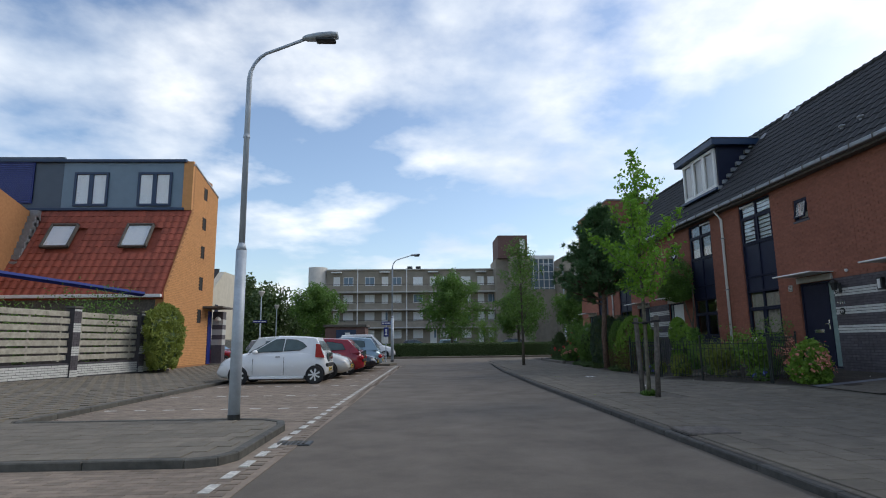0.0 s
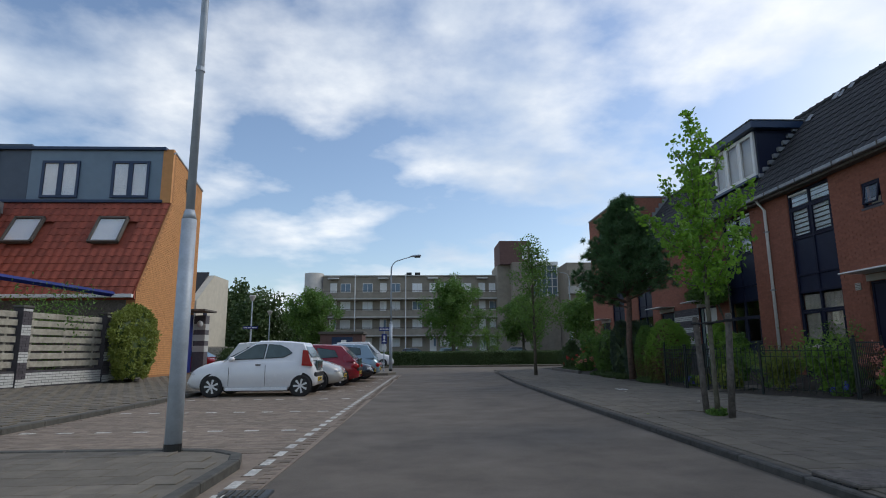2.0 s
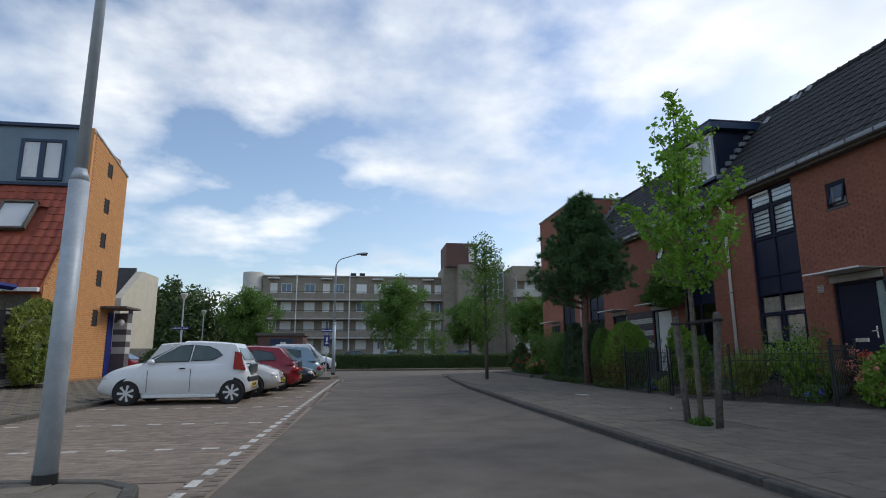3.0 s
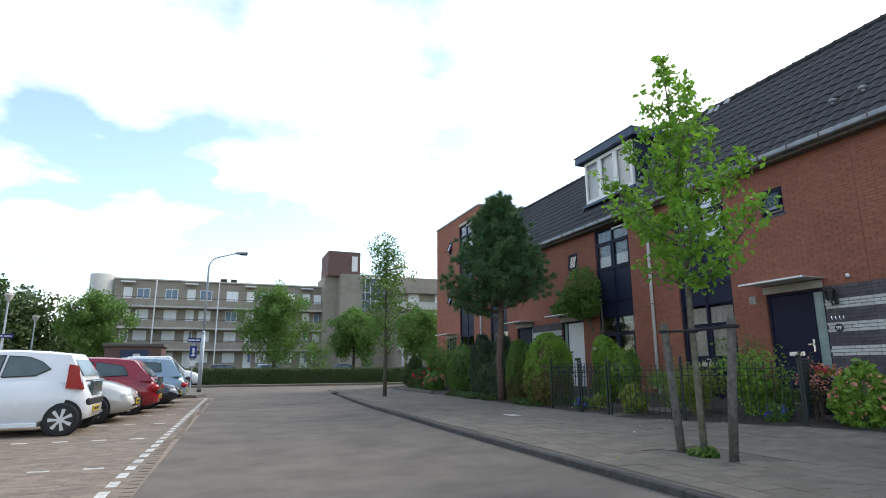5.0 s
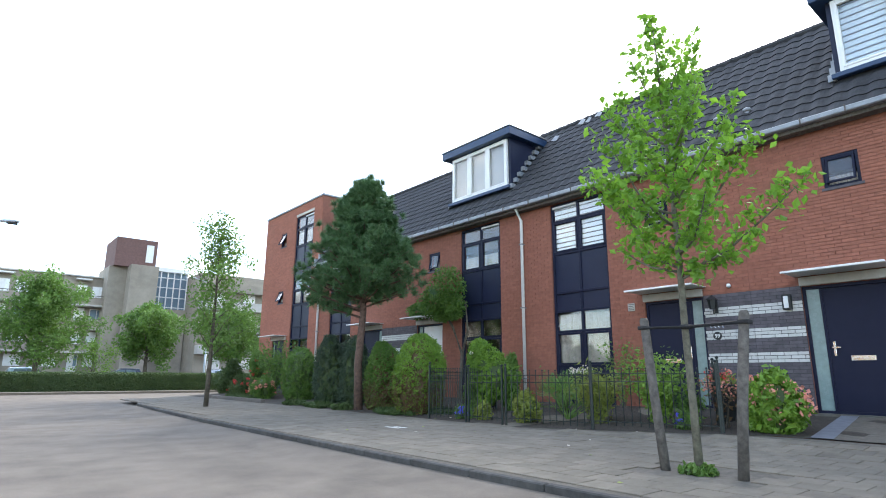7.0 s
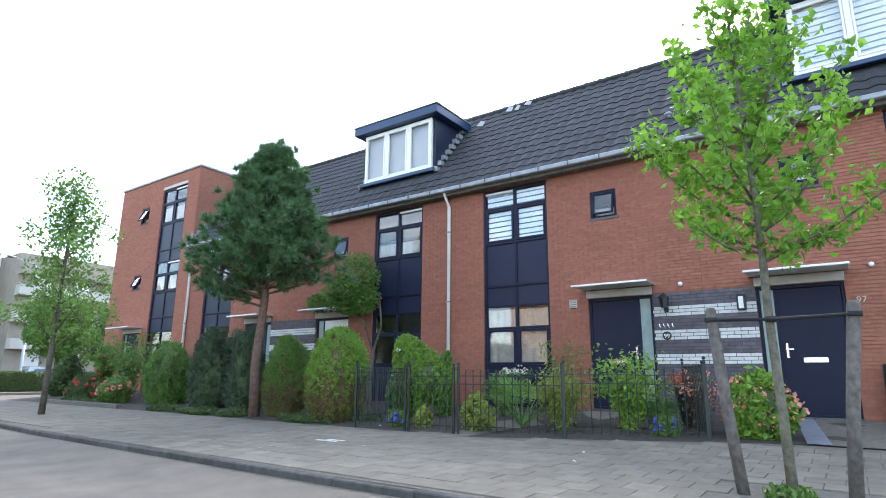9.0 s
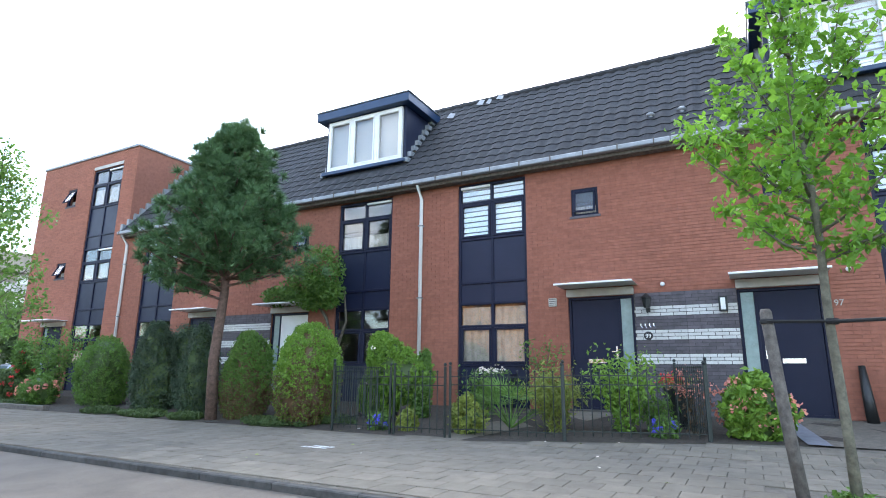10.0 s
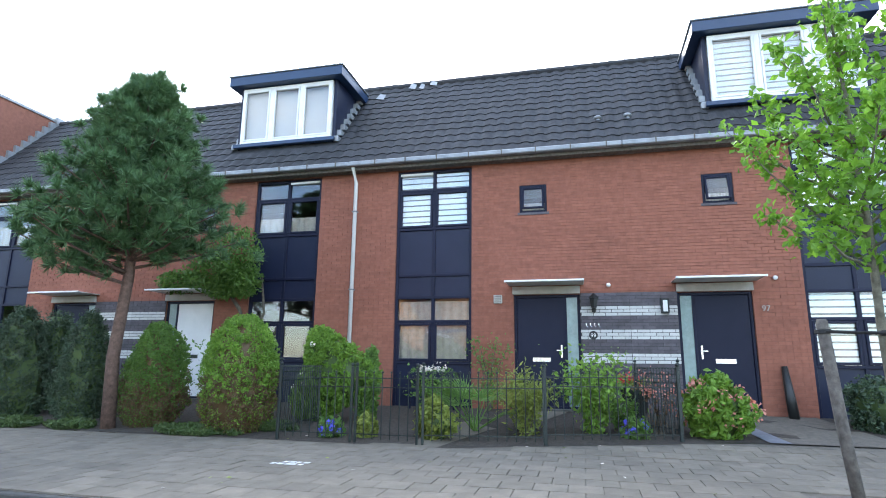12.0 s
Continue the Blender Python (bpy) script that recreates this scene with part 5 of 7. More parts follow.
def tree(name, x, y, z, h, crown_r, crown_z0, label, leaf, size=0.1, n=2600, trunk=0.05, seed=1, limbs=11, bark=BARK, spire=0.35, twig_spread=0.3, lean=0.0):
    """A tapered trunk, limbs with side twigs, and leaves gathered along them."""
    rnd = random.Random(seed)
    th = thing(name, (x, y, z), label, "tree")
    s = Shape()
    tp = [(0, 0, -0.05), (0.02 * trunk, 0, h * 0.25), (lean * 0.4, 0.02, h * 0.5), (lean * 0.8, 0.0, h * 0.8), (lean, 0, h * 0.97)]
    s.tube(tp, [trunk * 1.25, trunk, trunk * 0.75, trunk * 0.35, trunk * 0.12], 9)
    part("trunk", s, bark, th, smooth=True)
    br = Shape()
    centers = []
    for i in range(limbs):
        f = i / (limbs - 1)
        z0 = crown_z0 + (h * 0.9 - crown_z0) * f
        ang = i * 2.4 + rnd.uniform(-0.4, 0.4)
        prof = math.sin(math.pi * min(1, (f * 0.85 + 0.22))) ** 0.8 * (1 - spire * f)
        L = crown_r * prof * rnd.uniform(0.75, 1.15)
        up = L * rnd.uniform(0.45, 0.9)
        p0 = Vector((lean * z0 / h, 0, z0 - 0.25))
        p2 = Vector((math.cos(ang) * L, math.sin(ang) * L, z0 + up))
        p1 = (p0 + p2) / 2 + Vector((0, 0, 0.06 * L))
        br.tube([p0, p1, p2], [trunk * 0.33, trunk * 0.2, trunk * 0.06], 5)
        for t in (0.3, 0.5, 0.7, 0.88, 1.0):
            c = p0.lerp(p2, t) + Vector([rnd.gauss(0, twig_spread * crown_r * 0.5) for _ in range(3)])
            centers.append((c, twig_spread * crown_r * rnd.uniform(0.5, 1.0)))
            br.tube([p0.lerp(p2, t * 0.9), c], [trunk * 0.1, 0.004], 4)
    for k in range(5):
        centers.append((Vector((lean, 0, h - 0.12 - k * h * 0.045)), crown_r * 0.13))
    part("branching", br, bark, th, smooth=True)
    pts = []
    tot = sum(r ** 2 for _, r in centers)
    for c, r in centers:
        for _ in range(int(n * r * r / tot) + 4):
            v = Vector([rnd.gauss(0, 1) for _ in range(3)]).normalized() * r * rnd.random() ** 0.45
            pts.append(c + v)
    part("crown", leaf_cloud(pts, size, seed), leaf, th, kind="stuff")
    return th


def shrub(name, x, y, z, rx, ry, h, label, leaf, size=0.05, n=1500, seed=1, core=None, flowers=None, shape=0.5, category="shrub", bottom=0.0, uneven=0.18, dry=False):
    """A dense bush: leaves in and on an uneven shell over a closed core, by default dark to stand in for the shade
    inside.
    """
    rnd = random.Random(seed)
    th = thing(name, (x, y, z), label, category)
    lob = [(rnd.uniform(0, 6.28), rnd.uniform(-0.6, 1), rnd.uniform(0.6, 1.2)) for _ in range(9)]

    def radius(ph, u):
        k = 1.0
        for a, b, w in lob:
            k += uneven * w * math.exp(-((math.sin((ph - a) / 2) * 2) ** 2 + (u - b) ** 2) * 2.5) - uneven * 0.28
        return k
    def at(ph, u, f):
        zz = (u + 1) / 2
        prof = max(0.03, 1 - zz ** (1.15 / shape)) ** 0.55 * min(1, 0.82 + zz * 0.9)
        k = radius(ph, u) * f
        return Vector((math.cos(ph) * rx * prof * k, math.sin(ph) * ry * prof * k, bottom + (h - bottom) * zz * (0.94 + 0.06 * k)))
    s = Shape()
    R, N = 7, 12
    vs = [at(2 * math.pi * k / N, -1 + 2 * i / (R - 1) * 0.96, 0.80) * 1.0 for i in range(R) for k in range(N)]
    fs = [(i * N + k, i * N + (k + 1) % N, (i + 1) * N + (k + 1) % N, (i + 1) * N + k) for i in range(R - 1) for k in range(N)] + [tuple(range((R - 1) * N, R * N))]
    s.add(vs, fs)
    # the default dark core paints in the shade seen between the leaves
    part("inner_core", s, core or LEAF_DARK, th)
    s = Shape()
    for k in range(4):
        s.tube([(0.03 * k - 0.05, 0.02 * k, -0.04), (rnd.uniform(-0.2, 0.2) * rx, rnd.uniform(-0.2, 0.2) * ry, h * 0.5)], [0.018, 0.008], 5)
    part("woody_base", s, BARK, th)
    pts, low = [], []
    clumps = max(20, int(n * 3.4 / 18))
    cr = 0.75 * math.sqrt(4 * (rx + ry) / 2 * h / clumps)
    for _ in range(clumps):
        u = 1 - 2 * rnd.random() ** 0.9
        c = at(rnd.uniform(0, 6.28), min(0.97, u), rnd.uniform(0.82, 1.05))
        dry_here = dry and c.z < h * (0.25 + 0.3 * rnd.random())
        for _ in range(18):
            v = Vector([rnd.gauss(0, 0.55) * cr for _ in range(3)])
            q = c + v
            q.z = max(0.01, q.z + abs(v.x) * 0.5)
            (low if dry_here and rnd.random() < 0.75 else pts).append(q)
    part("foliage", leaf_cloud(pts, size, seed), leaf, th, kind="stuff")
    if low:
        part("dry_foliage", leaf_cloud(low, size, seed + 1, 2.6), LEAF_BROWN, th, "dry brown lower foliage", kind="stuff")
    if flowers:
        fm, k, fs_, fsize = flowers
        pts = []
        for _ in range(k):
            c = at(rnd.uniform(0, 6.28), rnd.uniform(-0.5, 0.8), 1.08)
            for _ in range(22):
                v = Vector([rnd.gauss(0, 1) for _ in range(3)]).normalized() * fs_
                pts.append(c + v * Vector((1, 1, 1)).length / 1.73)
        part("flower", leaf_cloud(pts, fsize, seed + 3, 1.1), fm, th, kind="stuff")
    return th


def loose_bush(name, x, y, z, r, h, label, leaf, size=0.08, n=900, seed=1, stems=9, flowers=None, elong=2.0):
    """An open bush: thin arching stems with leaves along them, seen through in places."""
    rnd = random.Random(seed)
    th = thing(name, (x, y, z), label, "shrub")
    st, pts, tips = Shape(), [], []
    for i in range(stems):
        a = i * 2.4 + rnd.uniform(-0.3, 0.3)
        rr, hh = r * rnd.uniform(0.35, 1.0), h * rnd.uniform(0.65, 1.05)
        p0 = Vector((rnd.uniform(-0.08, 0.08), rnd.uniform(-0.08, 0.08), -0.03))
        p1 = Vector((math.cos(a) * rr * 0.35, math.sin(a) * rr * 0.35, hh * 0.6))
        p2 = Vector((math.cos(a) * rr, math.sin(a) * rr, hh))
        st.tube([p0, p1, p2], [0.012, 0.008, 0.003], 5)
        tips.append(p2)
        for _ in range(n // stems):
            t = rnd.random() ** 0.6
            p = p0.lerp(p1, t * 2) if t < 0.5 else p1.lerp(p2, t * 2 - 1)
            k = r * 0.19 * (0.5 + t)
            pts.append(p + Vector((rnd.gauss(0, k), rnd.gauss(0, k), rnd.gauss(0, k * 0.7))))
    part("woody_base", st, BARK, th)
    part("foliage", leaf_cloud([(p[0], p[1], max(0.02, p[2])) for p in pts], size, seed, elong), leaf, th, kind="stuff")
    if flowers:
        fm, k, rad, fsize = flowers
        fp = []
        for c in (tips * 3)[:k]:
            c = c + Vector((rnd.gauss(0, 0.1), rnd.gauss(0, 0.1), rnd.gauss(0, 0.08)))
            fp += [c + Vector([rnd.gauss(0, 0.5) for _ in range(3)]) * rad for _ in range(20)]
        part("flower", leaf_cloud(fp, fsize, seed + 3, 1.1), fm, th, kind="stuff")
    return th


def pine(x, y, z):
    th = thing("pine_tree", (x, y, z), "dark green pine with a bare reddish trunk in a front garden", "tree")
    rnd = random.Random(3)
    s = Shape(); s.tube([(0, 0, -0.1), (-0.03, 0.05, 1.2), (0.04, 0, 2.6), (0.0, 0, 4.2), (0, 0, 6.2)], [0.12, 0.105, 0.09, 0.06, 0.02], 10)
    part("trunk", s, PINEBARK, th, smooth=True)
    br = Shape(); tufts = []
    for i in range(150):
        f = rnd.random() ** 0.9
        zz = 2.45 + 3.7 * f
        R = 1.88 * (1 - f) ** 0.85 * (0.82 + 0.18 * min(1, f * 5)) + 0.15
        a = i * 2.4
        L = R * rnd.uniform(0.75, 1.05)
        p0 = Vector((0, 0, zz - 0.1)); p1 = Vector((math.cos(a) * L, math.sin(a) * L, zz + L * 0.28))
        br.tube([p0, p0.lerp(p1, 0.6) - Vector((0, 0, 0.08)), p1], [0.03, 0.02, 0.008], 4)
        for t in (0.3, 0.45, 0.6, 0.75, 0.88, 1.0):
            for _ in range(2):
                tufts.append((p0.lerp(p1, t) + Vector([rnd.gauss(0, 0.12) for _ in range(3)]), (p1 - p0).normalized()))
    part("branching", br, PINEBARK, th)
    rs = np.random.RandomState(4)
    n = 82
    T = np.repeat(np.array([t[0] for t in tufts]), n, axis=0)
    Dm = np.repeat(np.array([t[1] for t in tufts]), n, axis=0)
    d = rs.normal(size=T.shape) + Dm * 0.9 + np.array([0, 0, 0.6])
    d /= np.linalg.norm(d, axis=1)[:, None]
    sd = np.cross(d, rs.normal(size=T.shape)); sd /= np.linalg.norm(sd, axis=1)[:, None]
    L = rs.uniform(0.13, 0.24, (len(T), 1))
    V = np.stack([T - sd * 0.011, T + sd * 0.011, T + d * L], axis=1).reshape(-1, 3)
    s = Shape(); s.v = V.tolist(); s.f = [(3 * i, 3 * i + 1, 3 * i + 2) for i in range(len(T))]; s.m = [0] * len(s.f)
    part("needles", s, NEEDLE, th, kind="stuff")


def hedge(x0, x1, y0, y1, h):
    th = thing("hedge", ((x0 + x1) / 2, y0, 0.0), "long low clipped green hedge behind the far pavement", "hedge")
    s = Shape(); w = (x1 - x0) / 2; s.box((-w, 0.1, -0.05), (w, y1 - y0 - 0.1, h - 0.1)); part("inner_core", s, LEAF_DARK, th)
    rs = np.random.RandomState(8)
    n = 26000
    f = rs.random(n) < 0.6
    P = np.stack([rs.uniform(-w, w, n), np.where(f, rs.uniform(-0.05, 0.12, n), rs.uniform(0, y1 - y0, n)), np.where(f, rs.uniform(0, h, n), rs.uniform(h - 0.13, h + 0.04, n))], axis=1)
    part("foliage", leaf_cloud(P, 0.1, 8, 1.4), LEAF_DARK, th, kind="stuff")


hedge(-7.5, 17, 43.1, 44.6, 1.12)


def young_tree(x, y, z):
    """A young tree with a leader, a second lower leader and separate ascending limbs, leaves in sprays along the twigs."""
    rnd = random.Random(14)
    th = thing("young_street_tree", (x, y, z), "young staked street tree with fresh green leaves", "tree")
    s = Shape()
    s.tube([(0, 0, -0.05), (0, 0.01, 0.7), (0.01, 0.03, 1.5), (0, 0.02, 2.3), (0, 0.05, 3.4), (0.01, 0.08, 4.4), (0, 0.1, 5.1)], [0.045, 0.038, 0.036, 0.032, 0.022, 0.012, 0.004], 10)
    part("trunk", s, BARKG, th, smooth=True)
    # limbs: start height, reach across y, reach across x, rise
    limbs = [(1.95, -0.55, 0.2, 0.28), (2.0, -1.3, -0.15, 0.72), (2.05, 0.5, -0.3, 0.25), (2.1, 0.75, 0.35, 0.55), (2.2, -0.6, -0.55, 0.6), (2.3, 1.0, -0.1, 0.9),
             (2.35, 0.1, 0.9, 0.7), (2.4, -0.75, 0.3, 1.05), (2.5, 0.75, -0.5, 0.75), (2.55, 0.2, -0.95, 0.8), (2.7, 1.05, 0.15, 0.75), (2.75, -0.8, -0.2, 0.85),
             (2.85, -0.3, 0.75, 0.8), (3.0, 0.65, 0.45, 0.9), (3.0, -0.42, -0.1, 1.55), (3.2, 0.55, -0.4, 0.75), (3.3, -0.55, -0.35, 0.6), (3.5, 0.6, 0.1, 0.75), (3.7, -0.15, 0.4, 0.6), (3.9, 0.25, -0.25, 0.6), (4.1, -0.1, 0.2, 0.5)]
    br = Shape()
    sprays = []
    for z0, ly, lx, rise in limbs:
        p0, p3 = Vector((0, 0.05, z0)), Vector((lx, ly, z0 + rise))
        bow = Vector((rnd.uniform(-0.08, 0.08), rnd.uniform(-0.08, 0.08), -0.10 * rise))
        p1, p2 = p0.lerp(p3, 0.35) + bow, p0.lerp(p3, 0.7) + bow * 0.6
        br.tube([p0, p1, p2, p3], [0.016, 0.012, 0.008, 0.003], 6)
        L = (p3 - p0).length
        n = int(L / 0.075)
        for k in range(2, n + 1):
            t = k / n
            c = p0.lerp(p1, t / 0.35) if t < 0.35 else p1.lerp(p2, (t - 0.35) / 0.35) if t < 0.7 else p2.lerp(p3, (t - 0.7) / 0.3)
            d = Vector([rnd.gauss(0, 1) for _ in range(3)]).normalized()
            e = c + d * rnd.uniform(0.06, 0.24) * (1.25 - 0.6 * t) + Vector((0, 0, 0.05))
            br.tube([c, e], [0.004, 0.002], 4)
            sprays.append((c, e))
    for k in range(26):
        zz = 3.6 + k * 0.062
        c = Vector((0.01, 0.07 + (zz - 3.4) * 0.02, zz))
        e = c + Vector((rnd.gauss(0, 0.10), rnd.gauss(0, 0.10), rnd.uniform(0.02, 0.14))) * (1.3 - 0.5 * k / 26)
        br.tube([c, e], [0.004, 0.002], 4)
        sprays.append((c, e))
    part("branching", br, BARKG, th, smooth=True)
    pts = []
    for c, e in sprays:
        for _ in range(14):
            q = c.lerp(e, rnd.uniform(0.25, 1.15))
            pts.append(q + Vector([rnd.gauss(0, 0.055) for _ in range(3)]))
    part("crown", leaf_cloud(pts, 0.092, 7, 1.55), LEAF_YOUNG, th, kind="stuff")


def tree_stakes(x, y, z):
    th = thing("tree_stakes", (x, y, z), "pair of weathered wooden stakes with a black strap", "tree stakes")
    for y0, y1 in ((0.36, 0.49), (-0.41, -0.58)):
        s = Shape()
        s.tube([(0, y0, -0.05), (0.006, y0 * 0.55 + y1 * 0.45 + 0.012, 0.7), (0, y1, 1.55), (0.0, y1, 1.58)], [0.052, 0.05, 0.049, 0.036], 9)
        part("stake", s, STAKE, th, smooth=True)
        s = Shape()
        s.tube([(-0.055, y1, 1.47), (-0.055, 0.02, 1.455)], 0.012, 5)
        s.tube([(0.055, y1, 1.47), (0.05, 0.02, 1.455)], 0.012, 5)
        s.box((-0.058, y1 - 0.052, 1.45), (0.058, y1 + 0.052, 1.49), 0, 0.006)
        part("strap", s, RUBBER, th)
    s = Shape(); s.box((-0.05, -0.04, 1.43), (0.05, 0.06, 1.48), 0, 0.01)
    part("strap", s, RUBBER, th)


young_tree(5.18, 8.3, 0.135)
tree_stakes(5.18, 8.3, 0.135)
tree("street_tree", 5.3, 23.3, 0.12, 6.1, 1.3, 1.7, "slim young street tree in the pavement near the corner", LEAF_TREE, 0.10, 5200, 0.06, 21, 18, spire=0.8, twig_spread=0.34)
pine(7.7, 18.65, 0.16)
for i, (x, y, h, r) in enumerate(((-9.8, 53, 7.0, 2.4), (3.45, 51, 7.7, 2.7), (14.9, 48, 5.9, 2.2), (9.5, 49, 5.7, 2.1), (21, 47, 5.8, 2.4))):
    if True:
        tree("street_tree", x, y, 0, h, r, 2.0, "full round-crowned street tree beyond the junction", LEAF_TREE, 0.2, 17000, 0.13, 31 + i, 26, twig_spread=0.34, spire=0.25)
tree("bushy_tree", 6.2, 48, 0, 3.2, 1.4, 0.5, "low bushy light green tree behind the hedge", LEAF_LIME, 0.14, 1500, 0.05, 50, 10, twig_spread=0.45)
for i, (x, y, h) in enumerate(((-17, 60, 6.6), (-21, 66, 8), (-14.5, 70, 5.5), (-26, 70, 8), (-12, 85, 5), (26, 62, 6.5), (31, 60, 7))):
    tree("background_tree", x, y, 0, h, h * 0.42, h * 0.15, "dense dark green tree in the distance", LEAF_DARK, 0.42, 10000, 0.2, 60 + i, 18, twig_spread=0.5, spire=0.15)


# ---- parked cars ----
def car_paint(name, color, metal=0.0):
    m = mat(name, color, 0.25, metal=metal, var=0.03, scale=1.5, bump=0.0)
    m.node_tree.nodes["Principled BSDF"].inputs["Coat Weight"].default_value = 0.6
    return m


LAMPGLASS = mat("lamp_glass", (0.55, 0.57, 0.58), 0.1, var=0.1, scale=20)
TAIL = mat("tail_lamp_red", (0.35, 0.008, 0.01), 0.15, var=0.1, scale=20)
PLATE = mat("yellow_plate", (0.62, 0.42, 0.02), 0.4, var=0.05)
SEAT = mat("car_interior", (0.04, 0.04, 0.045), 0.9)


def lerp_table(table, x):
    for (a, b), (c, d) in zip(table, table[1:]):
        if x <= c:
            f = (x - a) / (c - a)
            f = f * f * (3 - 2 * f) * 0.35 + f * 0.65
            return b + (d - b) * f
    return table[-1][1]


def car(name, at, turn, paint, L, W, H, belt, roof, label, wheelbase, front, tall_tail=False, wheel=0.29, dark_bumper=False, glass_pts=None, group="parked cars"):
    """A car with its nose along +x. belt: (x, z) of the body's top edge; roof: four (x, z) of the cabin side."""
    th = thing(name, at, label, "car", group, turn)
    hw = W / 2
    st = [L * k / 26 for k in range(27)]
    n = 14

    def width(x):
        f = abs(2 * x / L - 1)
        return hw * (1 - 0.16 * f ** 4 - 0.07 * f ** 12)

    def low(x):
        f = abs(2 * x / L - 1)
        return 0.19 + 0.1 * f ** 8
    s = Shape()
    vs = []
    for x in st:
        w, z0, z1 = width(x), low(x), lerp_table(belt, x)
        zm = z0 + (z1 - z0) * 0.52
        ring = [(-w * 0.86, z0), (-w * 0.98, z0 + 0.1), (-w, zm), (-w * 0.97, z1 - 0.10), (-w * 0.9, z1 - 0.02), (-w * 0.6, z1 + 0.025), (-w * 0.2, z1 + 0.045)]
        ring = ring + [(-a, b) for a, b in reversed(ring)]
        endf = 1.0
        vs += [(x, a * endf, b) for a, b in ring]
    fs = [(i * n + k, (i + 1) * n + k, (i + 1) * n + (k + 1) % n, i * n + (k + 1) % n) for i in range(26) for k in range(n)]
    fs += [tuple(range(n)), tuple(range(27 * n - 1, 26 * n - 1, -1))]
    s.add(vs, fs)
    body = part("body", s, paint, th, smooth=True)
    wf, wr = L - front, L - front - wheelbase
    # cabin: roof side polygon from tail to windscreen
    (xa, za), (xb, zb), (xc, zc), (xd, zd) = roof

    def side(x, z):
        f = max(0, min(1, (z - min(za, zd)) / (max(zb, zc) - min(za, zd))))
        return hw * (0.93 - 0.17 * f - 0.03 * f * f)
    s = Shape()
    prof = [(xa, za - 0.06), (xb, zb), (xb + (xc - xb) * 0.3, zb + 0.02 + (zc - zb) * 0.3), (xb + (xc - xb) * 0.7, zc + 0.02 + (zb - zc) * 0.3), (xc, zc), (xd, zd - 0.06)]
    half = [[(x, sgn * (side(x, z) - ins), z + up) for x, z in prof] for sgn, ins, up in ((-1, 0, 0), (-1, 0.12, 0.035), (1, 0.12, 0.035), (1, 0, 0))]
    k = len(prof)
    vs = [p for row in half for p in row]
    fs = [tuple(range(k - 1, -1, -1)), tuple(range(3 * k, 4 * k))]
    for r in range(3):
        for i in range(k - 1):
            fs.append((r * k + i, r * k + i + 1, (r + 1) * k + i + 1, (r + 1) * k + i))
    s.add(vs, fs)
    part("cabin", s, paint, th)

    def side_poly(pts, material, pname, off, lab=""):
        for sgn in (-1, 1):
            s = Shape()
            outer = [(x, sgn * (side(x, z) + off), z) for x, z in pts]
            inner = [(x, sgn * (side(x, z) + off - 0.02), z) for x, z in pts]
            m = len(pts)
            s.add(outer + inner, [tuple(range(m)), tuple(range(2 * m - 1, m - 1, -1))] + [(i, (i + 1) % m, m + (i + 1) % m, m + i) for i in range(m)])
            part(pname, s, material, th, lab)
    for pts in glass_pts:
        cx = sum(p[0] for p in pts) / len(pts); cz = sum(p[1] for p in pts) / len(pts)
        side_poly([(cx + (x - cx) * 1.05, cz + (z - cz) * 1.1) for x, z in pts], RUBBER, "window_seal", 0.004)
        side_poly(pts, DARKGLASS, "side_window", 0.009)

    def cross(p0, p1, material, pname, inset=0.1, off=0.012, lab=""):
        (x0, z0), (x1, z1) = p0, p1
        d = Vector((z1 - z0, 0, -(x1 - x0))).normalized()
        if d.z < 0:
            d = -d
        a, b = side(x0, z0) - inset * 0.6, side(x1, z1) - inset
        q = [Vector((x0, -a, z0)), Vector((x0, a, z0)), Vector((x1, b, z1)), Vector((x1, -b, z1))]
        s = Shape().add([p + d * off for p in q] + [p - d * 0.01 for p in q], [(0, 1, 2, 3), (7, 6, 5, 4), (0, 4, 5, 1), (1, 5, 6, 2), (2, 6, 7, 3), (3, 7, 4, 0)])
        part(pname, s, material, th, lab)
    f = lambda p, q, t: (p[0] + (q[0] - p[0]) * t, p[1] + (q[1] - p[1]) * t)
    cross(f((xd, zd), (xc, zc), 0.05), f((xd, zd), (xc, zc), 0.92), DARKGLASS, "windscreen")
    cross(f((xa, za), (xb, zb), 0.12), f((xa, za), (xb, zb), 0.85), DARKGLASS, "rear_window")
    # wheels on flat dark discs that stand in for the shaded hollow of the arches
    for x in (wf, wr):
        for sgn in (-1, 1):
            s = Shape()
            yy = sgn * (width(x) - 0.015)
            s.tube([(x, yy, wheel + 0.02), (x, yy + sgn * 0.008, wheel + 0.02)], wheel * 1.13, 24)
            part("wheel_arch", s, RUBBER, th)
            wh = part("wheel", Shape().tube([(0, -0.09, 0), (0, -0.075, 0), (0, 0.055, 0), (0, 0.075, 0)], [wheel * 0.93, wheel, wheel, wheel * 0.9], 28), RUBBER, th, "black tyre on a wheel", smooth=False, at=(x, yy - sgn * 0.03, wheel))
            s = Shape()
            s.tube([(0, sgn * 0.070, 0), (0, sgn * 0.078, 0)], wheel * 0.68, 24, 1)
            for q in range(7):
                a = 2 * math.pi * q / 7
                da, db = a - 0.16, a + 0.16
                r0, r1 = wheel * 0.12, wheel * 0.66
                pts = [(r0 * math.cos(a - 0.5), r0 * math.sin(a - 0.5)), (r1 * math.cos(da), r1 * math.sin(da)), (r1 * math.cos(db), r1 * math.sin(db)), (r0 * math.cos(a + 0.5), r0 * math.sin(a + 0.5))]
                s.prism(pts, sgn * 0.08, sgn * 0.092, "y", 0)
